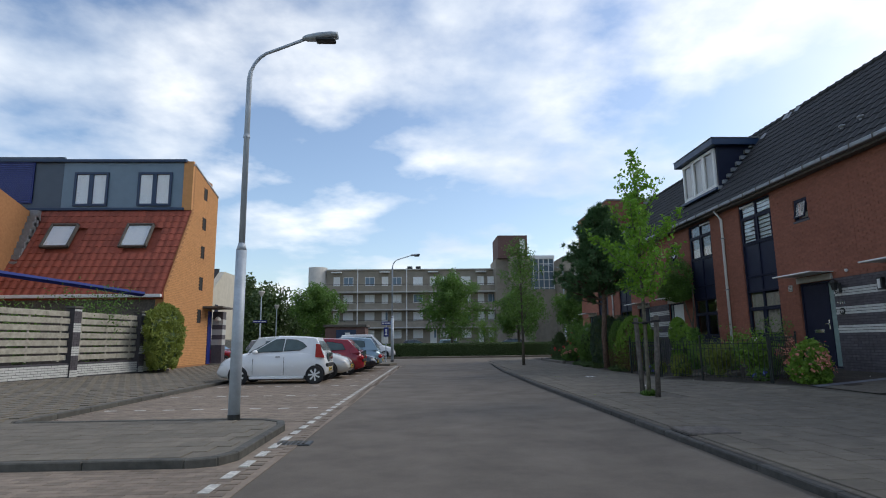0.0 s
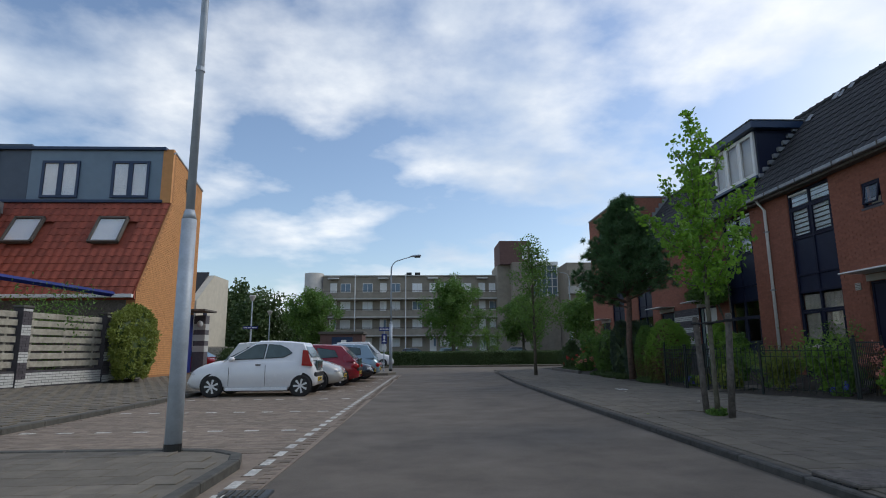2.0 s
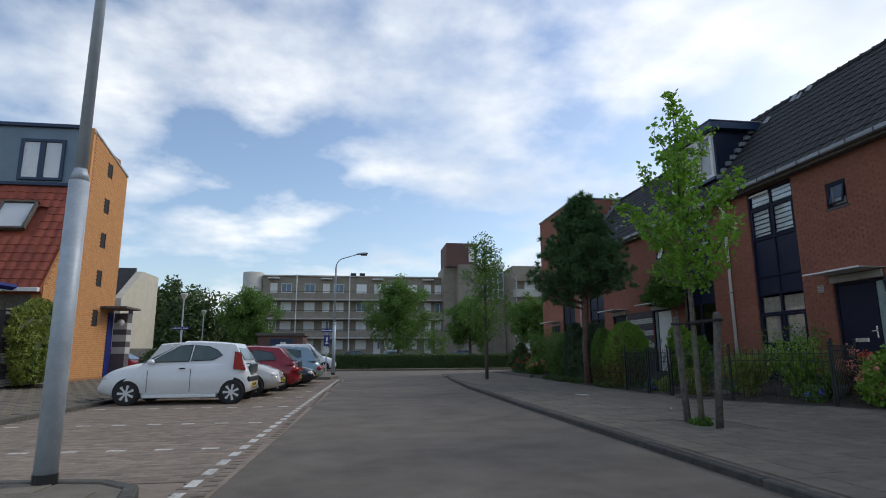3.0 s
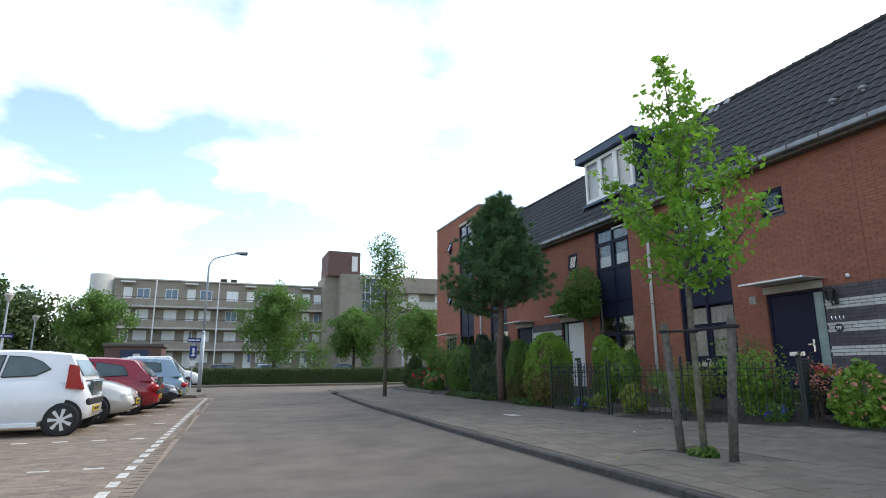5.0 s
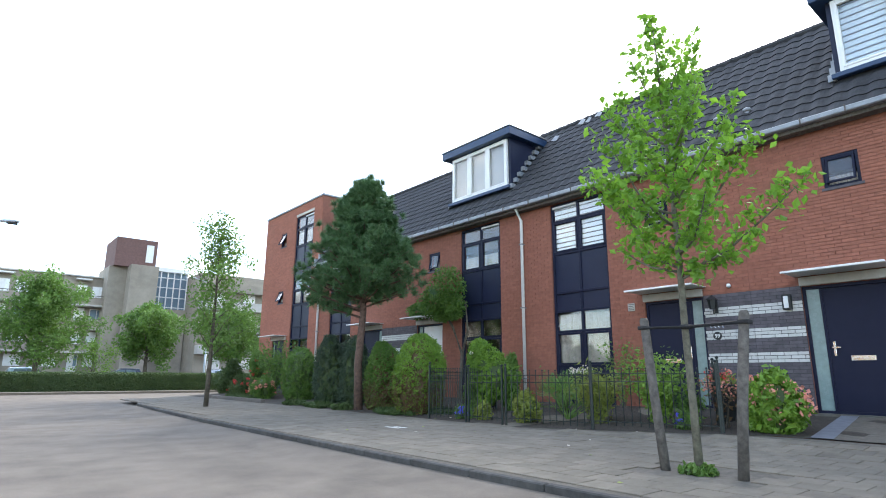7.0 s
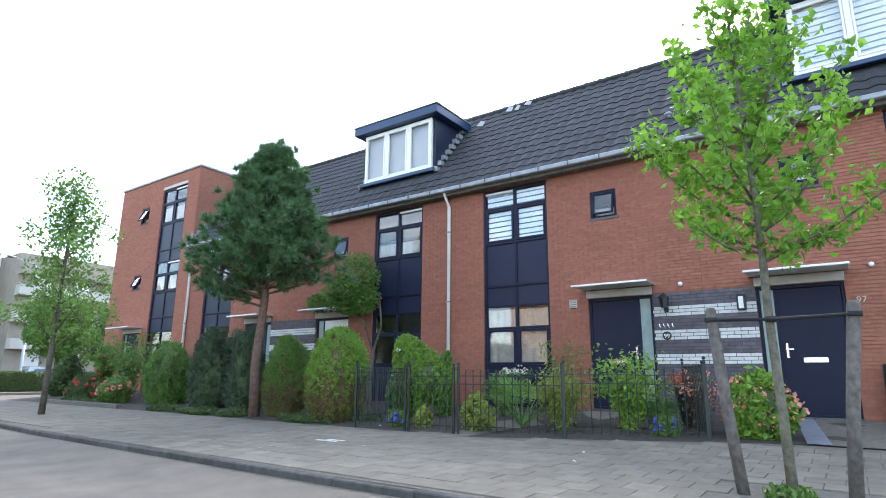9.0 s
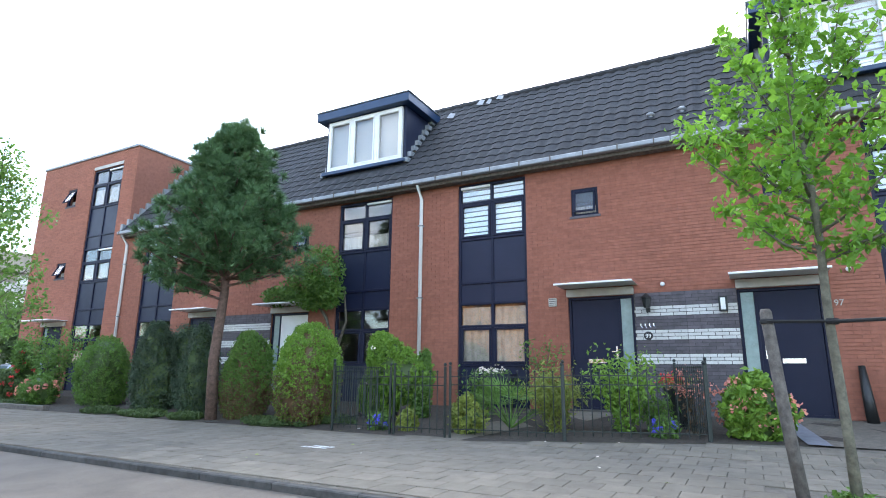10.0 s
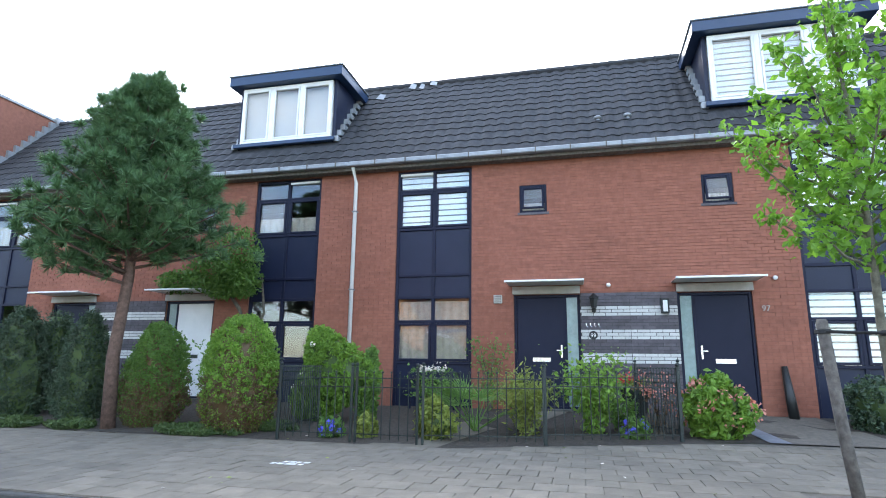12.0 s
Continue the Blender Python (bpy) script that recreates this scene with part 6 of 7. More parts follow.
            s.tube([(0, sgn * 0.08, 0), (0, sgn * 0.098, 0)], wheel * 0.2, 12, 0)
            ring = Shape()
            part("rim", s, [WHEELSILVER, BLACK], wh, "silver seven-spoke rim")
    # lamps, bumpers, plates, mirrors, handles
    for sgn in (-1, 1):
        zt = lerp_table(belt, L - 0.15)
        wl = width(L - 0.2)
        s = Shape(); s.ball((L - 0.24, sgn * (wl - 0.17), zt - 0.10), 0.17, 12, 0, 0.55); part("headlight", s, LAMPGLASS, th, smooth=True)
        if tall_tail:
            s = Shape(); s.prism([(xa - 0.0, za - 0.18), (xa + 0.28, za - 0.16), (xb - 0.02, zb - 0.16), (xb - 0.14, zb - 0.18)], sgn * (hw * 0.80), sgn * (hw * 0.935), "y"); part("tail_light", s, TAIL, th)
        else:
            s = Shape(); s.ball((0.12, sgn * (width(0.15) - 0.14), lerp_table(belt, 0.1) - 0.16), 0.15, 12, 0, 0.8); part("tail_light", s, TAIL, th, smooth=True)
        s = Shape(); s.ball((xd - 0.30, sgn * (hw + 0.06), zd + 0.05), 0.09, 10, 0, 0.75); part("wing_mirror", s, paint, th, smooth=True)
        s = Shape(); s.box((L * 0.42, sgn * (hw - 0.01), belt[len(belt) // 2][1] - 0.13), (L * 0.42 + 0.14, sgn * (hw + 0.025), belt[len(belt) // 2][1] - 0.10), 0, 0.008); part("door_handle", s, RUBBER if paint is PAINT_WHITE else paint, th)
        for x, z0, z1 in ((L * 0.385, 0.3, 0.84), (wf - wheel * 1.5, 0.3, 0.8)):
            s = Shape(); s.box((x - 0.004, sgn * (hw * 0.985), z0), (x + 0.004, sgn * (hw + 0.002), z1)); part("door_seam", s, RUBBER, th)
        s = Shape(); s.box((wr + wheel * 1.2, sgn * (hw * 0.9), 0.17), (wf - wheel * 1.2, sgn * (hw * 0.995), 0.25), 0, 0.01); part("side_skirt", s, paint, th)
    if dark_bumper:
        s = Shape(); s.box((-0.02, -hw * 0.78, 0.50), (0.2, hw * 0.78, 0.64), 0, 0.03); part("bumper_strip", s, RUBBER, th, "dark grey bumper strip")
        s = Shape(); s.box((-0.012, -0.42, 0.66), (0.05, 0.42, 0.95), 0, 0.02); part("tailgate_panel", s, DARKGLASS, th)
    s = Shape(); s.box((L - 0.05, -0.36, 0.42), (L + 0.012, 0.36, 0.52), 0, 0.02); part("grille", s, RUBBER, th)
    for x0, x1 in ((-0.025, 0.0), (L + 0.0, L + 0.03)):
        s = Shape(); s.box((x0, -0.26, 0.38), (x1, 0.26, 0.49), 0, 0.004)
        for k in range(6):
            xs = x0 - 0.002 if x0 < 0 else x1 + 0.002
            s.box((min(xs, x0 if x0 < 0 else x1), -0.2 + k * 0.07, 0.405), (max(xs, x0 if x0 < 0 else x1), -0.155 + k * 0.07, 0.465), 1)
        part("number_plate", s, [PLATE, RUBBER], th, "yellow number plate")
    return th


WHEELSILVER = mat("wheel_silver", (0.62, 0.63, 0.64), 0.35, metal=0.4, var=0.05)
DARKGLASS = mat("tinted_car_window", (0.085, 0.12, 0.12), 0.05, var=0.2, scale=2, bump=0.0, spec=0.5)
PAINT_WHITE = car_paint("car_white", (0.74, 0.75, 0.76))
PAINT_BEIGE = car_paint("car_pale_silver", (0.56, 0.55, 0.51), 0.25)
PAINT_RED = car_paint("car_dark_red", (0.28, 0.008, 0.018))
PAINT_BLACK = car_paint("car_black", (0.014, 0.016, 0.024))
PAINT_BLUE = car_paint("car_ice_blue", (0.27, 0.37, 0.43), 0.3)
PAINT_SILVER = car_paint("car_silver", (0.40, 0.42, 0.43), 0.4)

HATCH_BELT = [(0, 0.66), (0.08, 0.92), (0.4, 1.02), (1.4, 0.98), (2.3, 0.96), (2.75, 0.91), (3.1, 0.82), (3.34, 0.68), (3.43, 0.48)]
HATCH_ROOF = [(0.08, 0.98), (0.36, 1.40), (1.55, 1.46), (2.5, 0.95)]
HATCH_GLASS = [[(0.64, 1.16), (0.78, 1.28), (0.98, 1.36), (1.28, 1.38), (1.33, 1.03), (0.85, 1.05)], [(1.40, 1.02), (1.35, 1.385), (1.64, 1.37), (2.28, 1.0)]]
car("hatchback_car", (-2.42, 15.66, 0.006), 180, PAINT_WHITE, 3.43, 1.63, 1.46, HATCH_BELT, HATCH_ROOF, "small white three-door hatchback parked on the clinker bays", 2.34, 0.72, True, 0.285, True, HATCH_GLASS)
YB, YR = [(0, 0.6), (0.15, 0.85), (0.5, 0.98), (1.6, 0.97), (2.6, 0.93), (3.2, 0.83), (3.6, 0.68), (3.75, 0.45)], [(0.15, 0.95), (0.5, 1.44), (1.9, 1.48), (2.95, 0.93)]
YG = [[(0.75, 1.06), (0.8, 1.33), (1.5, 1.38), (1.5, 1.02)], [(1.57, 1.02), (1.57, 1.38), (2.05, 1.37), (2.62, 1.0)]]
car("hatchback_car", (-5.75, 17.95, 0.006), 0, PAINT_BEIGE, 3.75, 1.69, 1.51, YB, YR, "pale silver hatchback with its nose to the road", 2.46, 0.72, False, 0.29, False, YG)
RB, RR = [(0, 0.6), (0.12, 0.86), (0.5, 0.94), (1.6, 0.92), (2.6, 0.88), (3.2, 0.78), (3.65, 0.62), (3.83, 0.42)], [(0.1, 0.9), (0.62, 1.36), (1.8, 1.41), (2.85, 0.88)]
RG = [[(0.72, 1.0), (0.85, 1.22), (1.45, 1.31), (1.5, 0.96)], [(1.57, 0.96), (1.55, 1.31), (1.95, 1.30), (2.55, 0.94)]]
car("hatchback_car", (-1.75, 20.3, 0.006), 180, PAINT_RED, 3.83, 1.65, 1.43, RB, RR, "dark red three-door hatchback seen from its tail", 2.44, 0.75, False, 0.29, True, RG)
SB, SR = [(0, 0.62), (0.12, 0.88), (0.6, 0.93), (2.0, 0.9), (3.0, 0.85), (3.8, 0.72), (4.2, 0.6), (4.35, 0.4)], [(0.25, 0.93), (0.95, 1.34), (2.3, 1.38), (3.3, 0.86)]
SG = [[(1.0, 0.98), (1.15, 1.24), (1.85, 1.29), (1.85, 0.95)], [(1.92, 0.95), (1.92, 1.29), (2.4, 1.28), (2.95, 0.92)]]
car("sedan_car", (-5.75, 22.65, 0.006), 0, PAINT_BLACK, 4.35, 1.73, 1.42, SB, SR, "black family car with its nose to the road", 2.6, 0.85, False, 0.3, False, SG)
car("hatchback_car", (-1.35, 25.0, 0.006), 180, PAINT_BLUE, 3.99, 1.7, 1.5, [(x * 3.99 / 3.75, z) for x, z in YB], [(x * 3.99 / 3.75, z) for x, z in YR], "ice-blue five-door hatchback parked tail to the road", 2.5, 0.78, False, 0.3, False, [[(x * 3.99 / 3.75, z) for x, z in g] for g in YG])
for nm, x, y, turn, pt, lb in (("hatchback_car", -9.2, 28.9, 0, PAINT_SILVER, "silver car parked beyond the corner house"), ("hatchback_car", -14.3, 32.5, 0, PAINT_RED, "red car parked by the far garden fence"),
                     ("hatchback_car", 2.1, 59.0, 0, PAINT_BLUE, "blue-grey car in the car park behind the hedge"), ("hatchback_car", 12.0, 60.0, 180, PAINT_BLACK, "dark car in the car park behind the hedge"), ("hatchback_car", -1.8, 61, 0, PAINT_BLACK, "black car in the car park behind the hedge"),
                     ("hatchback_car", 17.2, 60.5, 0, PAINT_SILVER, "silver car in the car park behind the hedge"), ("hatchback_car", 21.5, 58, 0, PAINT_SILVER, "pale car in the car park behind the hedge"), ("hatchback_car", 25.9, 59, 0, PAINT_BLUE, "blue car in the car park near the stair tower")):
    car(nm, (x, y, 0.02 if y > 50 else 0.0), turn, pt, 3.75, 1.69, 1.5, YB, YR, lb, 2.46, 0.72, False, 0.29, False, YG, group="")
VB, VR = [(0, 1.0), (0.1, 1.1), (1.5, 1.12), (3.0, 1.08), (3.6, 1.0), (4.2, 0.85), (4.45, 0.5)], [(0.02, 1.1), (0.15, 1.85), (2.5, 1.88), (3.5, 1.05)]
VG = [[(1.1, 1.2), (1.15, 1.7), (2.0, 1.72), (2.0, 1.18)], [(2.1, 1.18), (2.1, 1.72), (2.55, 1.7), (3.05, 1.16)]]
car("white_van", (-6.0, 43.5, 0.0), 0, PAINT_WHITE, 4.45, 1.8, 1.9, VB, VR, "white van standing by the transformer house", 2.8, 0.85, False, 0.31, False, VG, group="")

# ---- front gardens ----
def gz(x):
    return ground_z(x)


shrub("blue_conifer", 8.5, 21.75, gz(8.5), 0.8, 0.85, 2.1, "dark blue-green clipped conifer in the front garden", LEAF_BLUE, 0.055, 4200, 1, shape=0.42)
shrub("blue_conifer", 9.4, 21.9, gz(9.4), 0.7, 0.7, 2.05, "dark rounded conifer behind the others", LEAF_BLUE, 0.055, 2600, 2, shape=0.4)
shrub("dark_conifer", 8.4, 20.0, gz(8.4), 0.7, 0.75, 1.98, "dark cone-shaped conifer beside the pine", LEAF_BLUE, 0.05, 3400, 3, shape=0.62)
shrub("clipped_conifer", 8.0, 18.15, gz(8), 0.75, 0.88, 1.78, "green clipped conifer browning at its foot", LEAF_TREE, 0.045, 9000, 4, shape=0.38, core=LEAF_BROWN, uneven=0.24, dry=True)
shrub("dome_conifer", 8.0, 16.42, gz(8), 0.8, 0.82, 1.88, "bright green domed conifer with a brown foot", LEAF_LIME, 0.045, 10000, 5, shape=0.30, core=LEAF_BROWN, uneven=0.12, dry=True)
shrub("rose_bush", 9.2, 15.65, gz(9.2), 0.75, 0.95, 1.72, "dense light green rose bush with pale flowers", LEAF_LIME, 0.065, 8000, 6, shape=0.3, uneven=0.35, flowers=(PETAL_WHITE, 8, 0.04, 0.045))
loose_bush("rose_bush", 8.8, 17.3, gz(8.6), 0.5, 1.4, "leggy rose bush beside the white door", LEAF_TREE, 0.08, 700, 61, 9, flowers=(PETAL_WHITE, 5, 0.05, 0.05))
shrub("garden_bush", 9.3, 14.6, gz(9.3), 0.5, 0.6, 1.3, "leafy green bush behind the railing", LEAF_TREE, 0.075, 1900, 7, shape=0.45, uneven=0.4)
loose_bush("garden_bush", 9.9, 13.6, gz(9.9), 0.5, 0.8, "dark leafy bush under the window", LEAF_TREE, 0.08, 900, 71, 9)
loose_bush("bamboo", 8.5, 11.75, gz(8.5), 0.52, 0.92, "yellow-green bamboo behind the railing", LEAF_YELLOW, 0.10, 2400, 8, 22, elong=4.0)
loose_bush("variegated_bush", 8.85, 10.75, gz(8.85), 0.58, 1.1, "loose bush with pale-edged leaves", LEAF_LIME, 0.09, 2000, 9, 15)
loose_bush("garden_bush", 9.1, 10.35, gz(8.7), 0.35, 0.5, "small grassy green plant", LEAF_TREE, 0.12, 500, 91, 10, elong=5)
shrub("lime_plant", 8.05, 13.08, gz(8), 0.32, 0.36, 0.55, "low lime-green garden plant", LEAF_YELLOW, 0.09, 420, 10, shape=0.35)
shrub("lime_plant", 7.9, 14.12, gz(7.9), 0.18, 0.2, 0.32, "small lime-green plant by the path", LEAF_YELLOW, 0.08, 230, 11, shape=0.35)
shrub("pansies", 7.85, 14.67, gz(7.8), 0.26, 0.28, 0.25, "low plant with violet-blue flowers", LEAF_TREE, 0.06, 260, 12, flowers=(PETAL_BLUE, 14, 0.035, 0.05), category="flowers")
shrub("pansies", 8.65, 10.15, gz(8.65), 0.24, 0.26, 0.27, "low plant with violet-blue flowers", LEAF_TREE, 0.06, 260, 13, flowers=(PETAL_BLUE, 9, 0.035, 0.05), category="flowers")
shrub("hydrangea", 9.05, 8.98, gz(9.05), 0.52, 0.52, 0.88, "hydrangea with faded pink flower heads", LEAF_LIME, 0.12, 1000, 14, shape=0.35, flowers=(PETAL_PINK, 20, 0.12, 0.062), category="shrub")
loose_bush("hydrangea", 9.1, 9.75, gz(9.1), 0.32, 0.75, "hydrangea stems with dry pale flower heads", LEAF_BROWN, 0.07, 160, 15, 7, flowers=(PETAL_PINK, 10, 0.11, 0.045))
loose_bush("wall_plant", 10.8, 12.7, gz(10.8), 0.4, 1.35, "thin green climber between window and door", LEAF_TREE, 0.08, 420, 16, 7)
shrub("lavender", 10.0, 6.4, gz(10), 0.7, 0.6, 0.8, "grey-green lavender beside the wall", LEAF_BLUE, 0.07, 1200, 17, shape=0.35)
shrub("round_shrub", 8.7, 24.1, gz(8.7), 0.9, 1.25, 1.75, "fine-leaved green rounded shrub", LEAF_TREE, 0.06, 3800, 18, shape=0.35)
shrub("azalea", 8.3, 26.2, gz(8.3), 0.6, 1.0, 0.75, "low azalea with dull pink flowers", LEAF_TREE, 0.07, 1300, 19, shape=0.35, flowers=(PETAL_PINK, 26, 0.06, 0.06))
shrub("azalea", 8.2, 28.2, gz(8.2), 0.6, 0.95, 0.8, "low azalea with red flowers", LEAF_DARK, 0.07, 1300, 20, shape=0.35, flowers=(PETAL_RED, 22, 0.06, 0.06))
loose_bush("garden_bush", 9.2, 27.4, gz(9.0), 0.9, 2.0, "tall loose green bush in the corner garden", LEAF_TREE, 0.10, 2600, 21, 16)
shrub("garden_bush", 9.2, 29.4, gz(9.2), 0.8, 0.9, 1.75, "tall loose bush with reddish flowers", LEAF_TREE, 0.09, 1900, 22, shape=0.5, uneven=0.4, flowers=(PETAL_RED, 10, 0.05, 0.06))
shrub("garden_bush", 9.0, 31.4, 0.15, 0.8, 1.0, 1.6, "green bush at the end of the row", LEAF_DARK, 0.09, 1900, 23, shape=0.45, uneven=0.35)
shrub("fence_ivy", -9.3, 19.0, 0.24, 0.62, 1.5, 2.6, "dense variegated ivy over the end of the fence", LEAF_YELLOW, 0.09, 5200, 24, shape=0.22, uneven=0.15, bottom=0.15)
loose_bush("fence_climber", -10.7, 16.9, 0.25, 0.95, 2.9, "thin climber growing over the fence top", LEAF_TREE, 0.09, 2200, 25, 16)
loose_bush("fence_climber", -11.5, 14.4, 0.25, 0.8, 2.4, "thin climber growing behind the fence", LEAF_TREE, 0.09, 1500, 27, 14)
shrub("west_bush", -9.2, 28.6, 0.0, 0.8, 1.2, 1.4, "dark green bush beside the corner house", LEAF_DARK, 0.08, 1500, 26, shape=0.35)
# creeping cover along the pavement edge
for x, y, rx, ry in ((7.65, 22.2, 0.35, 0.9), (7.6, 20.6, 0.4, 0.9), (7.6, 19.3, 0.35, 0.6), (7.6, 16.9, 0.4, 0.9), (8.2, 15.9, 0.5, 0.5), (7.9, 27.2, 0.5, 2.0)):
    shrub("ground_ivy", x, y, ground_z(x) - 0.02, rx, ry, 0.15, "low creeping ivy along the pavement edge", LEAF_DARK, 0.06, 1100, int(y * 10), shape=0.3, category="ground cover")
shrub("grass_tuft", 5.2, 8.3, 0.12, 0.18, 0.24, 0.09, "tuft of grass at the foot of the tree", LEAF_TREE, 0.06, 260, 44, shape=0.3, category="grass")

# climber with a bent stem over the white door
th = thing("wall_climber", (10.9, 18.85, gz(10.9)), "thick dark green climber over the white door", "climber")
s = Shape(); s.tube([(0.0, -0.65, 0), (0.05, -0.7, 1.3), (0.0, -0.35, 2.1), (0.1, 0.2, 2.7)], [0.06, 0.05, 0.045, 0.03], 7); s.tube([(0.05, -0.7, 1.3), (0.0, -1.0, 2.0), (0.1, -0.8, 2.9)], [0.04, 0.03, 0.02], 6); part("stem", s, BARK, th)
rnd = random.Random(5)
pts = []
for cx, cy, cz, rx, ry, rz in ((-0.15, -0.2, 3.3, 0.55, 0.68, 0.72), (-0.15, 0.3, 2.95, 0.5, 0.7, 0.5), (0.0, 1.3, 2.75, 0.35, 0.6, 0.28), (-0.1, -0.45, 2.7, 0.4, 0.5, 0.4), (-0.1, 0.0, 2.6, 0.4, 0.6, 0.3)):
    for _ in range(int(3800 * rx * ry)):
        v = Vector([rnd.gauss(0, 1) for _ in range(3)]).normalized() * rnd.uniform(0.55, 1.05)
        pts.append((min(0.3, cx + v.x * rx), cy + v.y * ry, cz + v.z * rz))
part("foliage", leaf_cloud(pts, 0.12, 6, 2.2), LEAF_TREE, th, kind="stuff")

# fan-leaved palm
th = thing("fan_palm", (8.7, 12.6, gz(8.7)), "low fan palm with stiff split leaves", "palm")
rnd = random.Random(9)
for i in range(17):
    a, tilt = i * 2.4, rnd.uniform(0.25, 1.2)
    d = Vector((math.cos(a) * math.cos(tilt), math.sin(a) * math.cos(tilt), math.sin(tilt)))
    hub = d * 0.52 + Vector((0, 0, 0.12))
    sd = d.cross(Vector((0, 0, 1))).normalized()
    up = sd.cross(d)
    s = Shape(); s.tube([(0, 0, 0), hub], [0.012, 0.007], 5)
    for k in range(13):
        q = (k - 6) * 0.2
        e = hub + (d * math.cos(q) + sd * math.sin(q)) * 0.44 - up * 0.04
        w = (sd * math.cos(q) - d * math.sin(q)) * 0.014
        mid = hub.lerp(e, 0.5)
        s.add([hub, mid + w, e, mid - w], [(0, 1, 2, 3)])
    part("frond", s, LEAF_TREE, th)

# pot, planter, bollard and wall fittings
th = thing("flower_pot", (9.85, 10.05, gz(9.85)), "tall dark flower pot with red and white flowers", "flower pot")
s = Shape(); s.tube([(0, 0, 0), (0, 0, 0.55), (0, 0, 0.62)], [0.14, 0.24, 0.25], 16); part("pot", s, BLACK, th, smooth=False)
pts = [(rnd.gauss(0, 0.14), rnd.gauss(0, 0.14), 0.7 + rnd.gauss(0, 0.05)) for _ in range(260)]
part("foliage", leaf_cloud(pts, 0.06, 2), LEAF_YELLOW, th, kind="stuff")
pts = [(rnd.gauss(0, 0.1), 0.1 + rnd.gauss(0, 0.1), 0.76 + rnd.gauss(0, 0.04)) for _ in range(160)]
part("flower", leaf_cloud(pts, 0.05, 3, 1.1), PETAL_RED, th, kind="stuff")
th = thing("flower_planter", (10.9, 13.9, 0.98), "dark planter with white flowers under the window", "planter")
s = Shape(); s.box((-0.12, -0.5, 0), (0.3, 0.5, 0.16), 0, 0.01); s.box((-0.02, -0.48, -0.6), (0.02, -0.44, 0)); s.box((-0.02, 0.44, -0.6), (0.02, 0.48, 0)); part("box", s, NAVY, th)
part("flower", leaf_cloud([(rnd.gauss(0, 0.06), rnd.uniform(-0.3, 0.3), 0.22 + rnd.gauss(0, 0.04)) for _ in range(170)], 0.05, 3, 1.1), PETAL_WHITE, th, kind="stuff")
part("foliage", leaf_cloud([(rnd.gauss(0, 0.08), rnd.uniform(-0.45, 0.45), 0.18 + rnd.gauss(0, 0.04)) for _ in range(200)], 0.06, 4), LEAF_TREE, th, kind="stuff")
th = thing("parasol_sleeve", (11.0, 7.3, gz(11.0)), "black closed roll leaning against the brick wall", "roll")
s = Shape(); s.tube([(0, 0, 0), (0.05, 0.02, 0.4), (0.16, 0.03, 0.92)], [0.09, 0.08, 0.05], 10); part("sleeve", s, BLACK, th, smooth=True)

th = thing("wall_lantern", (WALL_X - 0.02, 10.64, 2.48), "black wall lantern beside the front door", "lamp")
s = Shape(); s.box((-0.03, -0.04, -0.12), (0, 0.04, 0.12), 0, 0.008); s.tube([(-0.02, 0, -0.08), (-0.14, 0, -0.14), (-0.17, 0, -0.02)], 0.012, 6); part("arm", s, BLACK, th)
s = Shape(); s.tube([(-0.17, 0, -0.05), (-0.17, 0, 0.14)], [0.06, 0.095], 6); s.tube([(-0.17, 0, 0.14), (-0.17, 0, 0.24)], [0.12, 0.015], 6); part("cage", s, BLACK, th)
th = thing("wall_light", (WALL_X - 0.02, 9.3, 2.46), "square wall light with a pale glass face", "lamp")
s = Shape(); s.box((-0.1, -0.075, -0.14), (0, 0.075, 0.14), 0, 0.008); part("housing", s, BLACK, th)
s = Shape(); s.box((-0.112, -0.04, -0.11), (-0.1, 0.04, 0.11)); part("glass_face", s, WHITE, th)
th = thing("wall_vent", (WALL_X - 0.012, 12.58, 2.65), "small beige ventilation cover on the brick wall", "vent")
s = Shape(); s.box((-0.03, -0.09, -0.09), (0, 0.09, 0.09), 0, 0.01); part("cover", s, CREAM, th)
for k in range(4):
    s = Shape(); s.box((-0.034, -0.07, -0.065 + k * 0.04), (-0.03, 0.07, -0.05 + k * 0.04)); part("slot", s, STAKE, th)
for y, z in ((10.34, 2.9), (7.31, 2.97)):
    th = thing("wall_sensor", (WALL_X - 0.01, y, z), "small white round sensor on the brick wall", "sensor")
    s = Shape(); s.ball((-0.04, 0, 0), 0.045, 10); part("dome", s, WHITE, th, smooth=True)


def wall_text(text, x, y, z, size, m, name="number"):
    cu = bpy.data.curves.new(name, "FONT")
    cu.body, cu.size, cu.extrude, cu.align_x = text, size, 0.006, "CENTER"
    cu.materials.append(m)
    ob = new(name, cu)
    ob.rotation_euler = (radians(90), 0, radians(-90))
    ob.location = (x, y, z)
    return ob


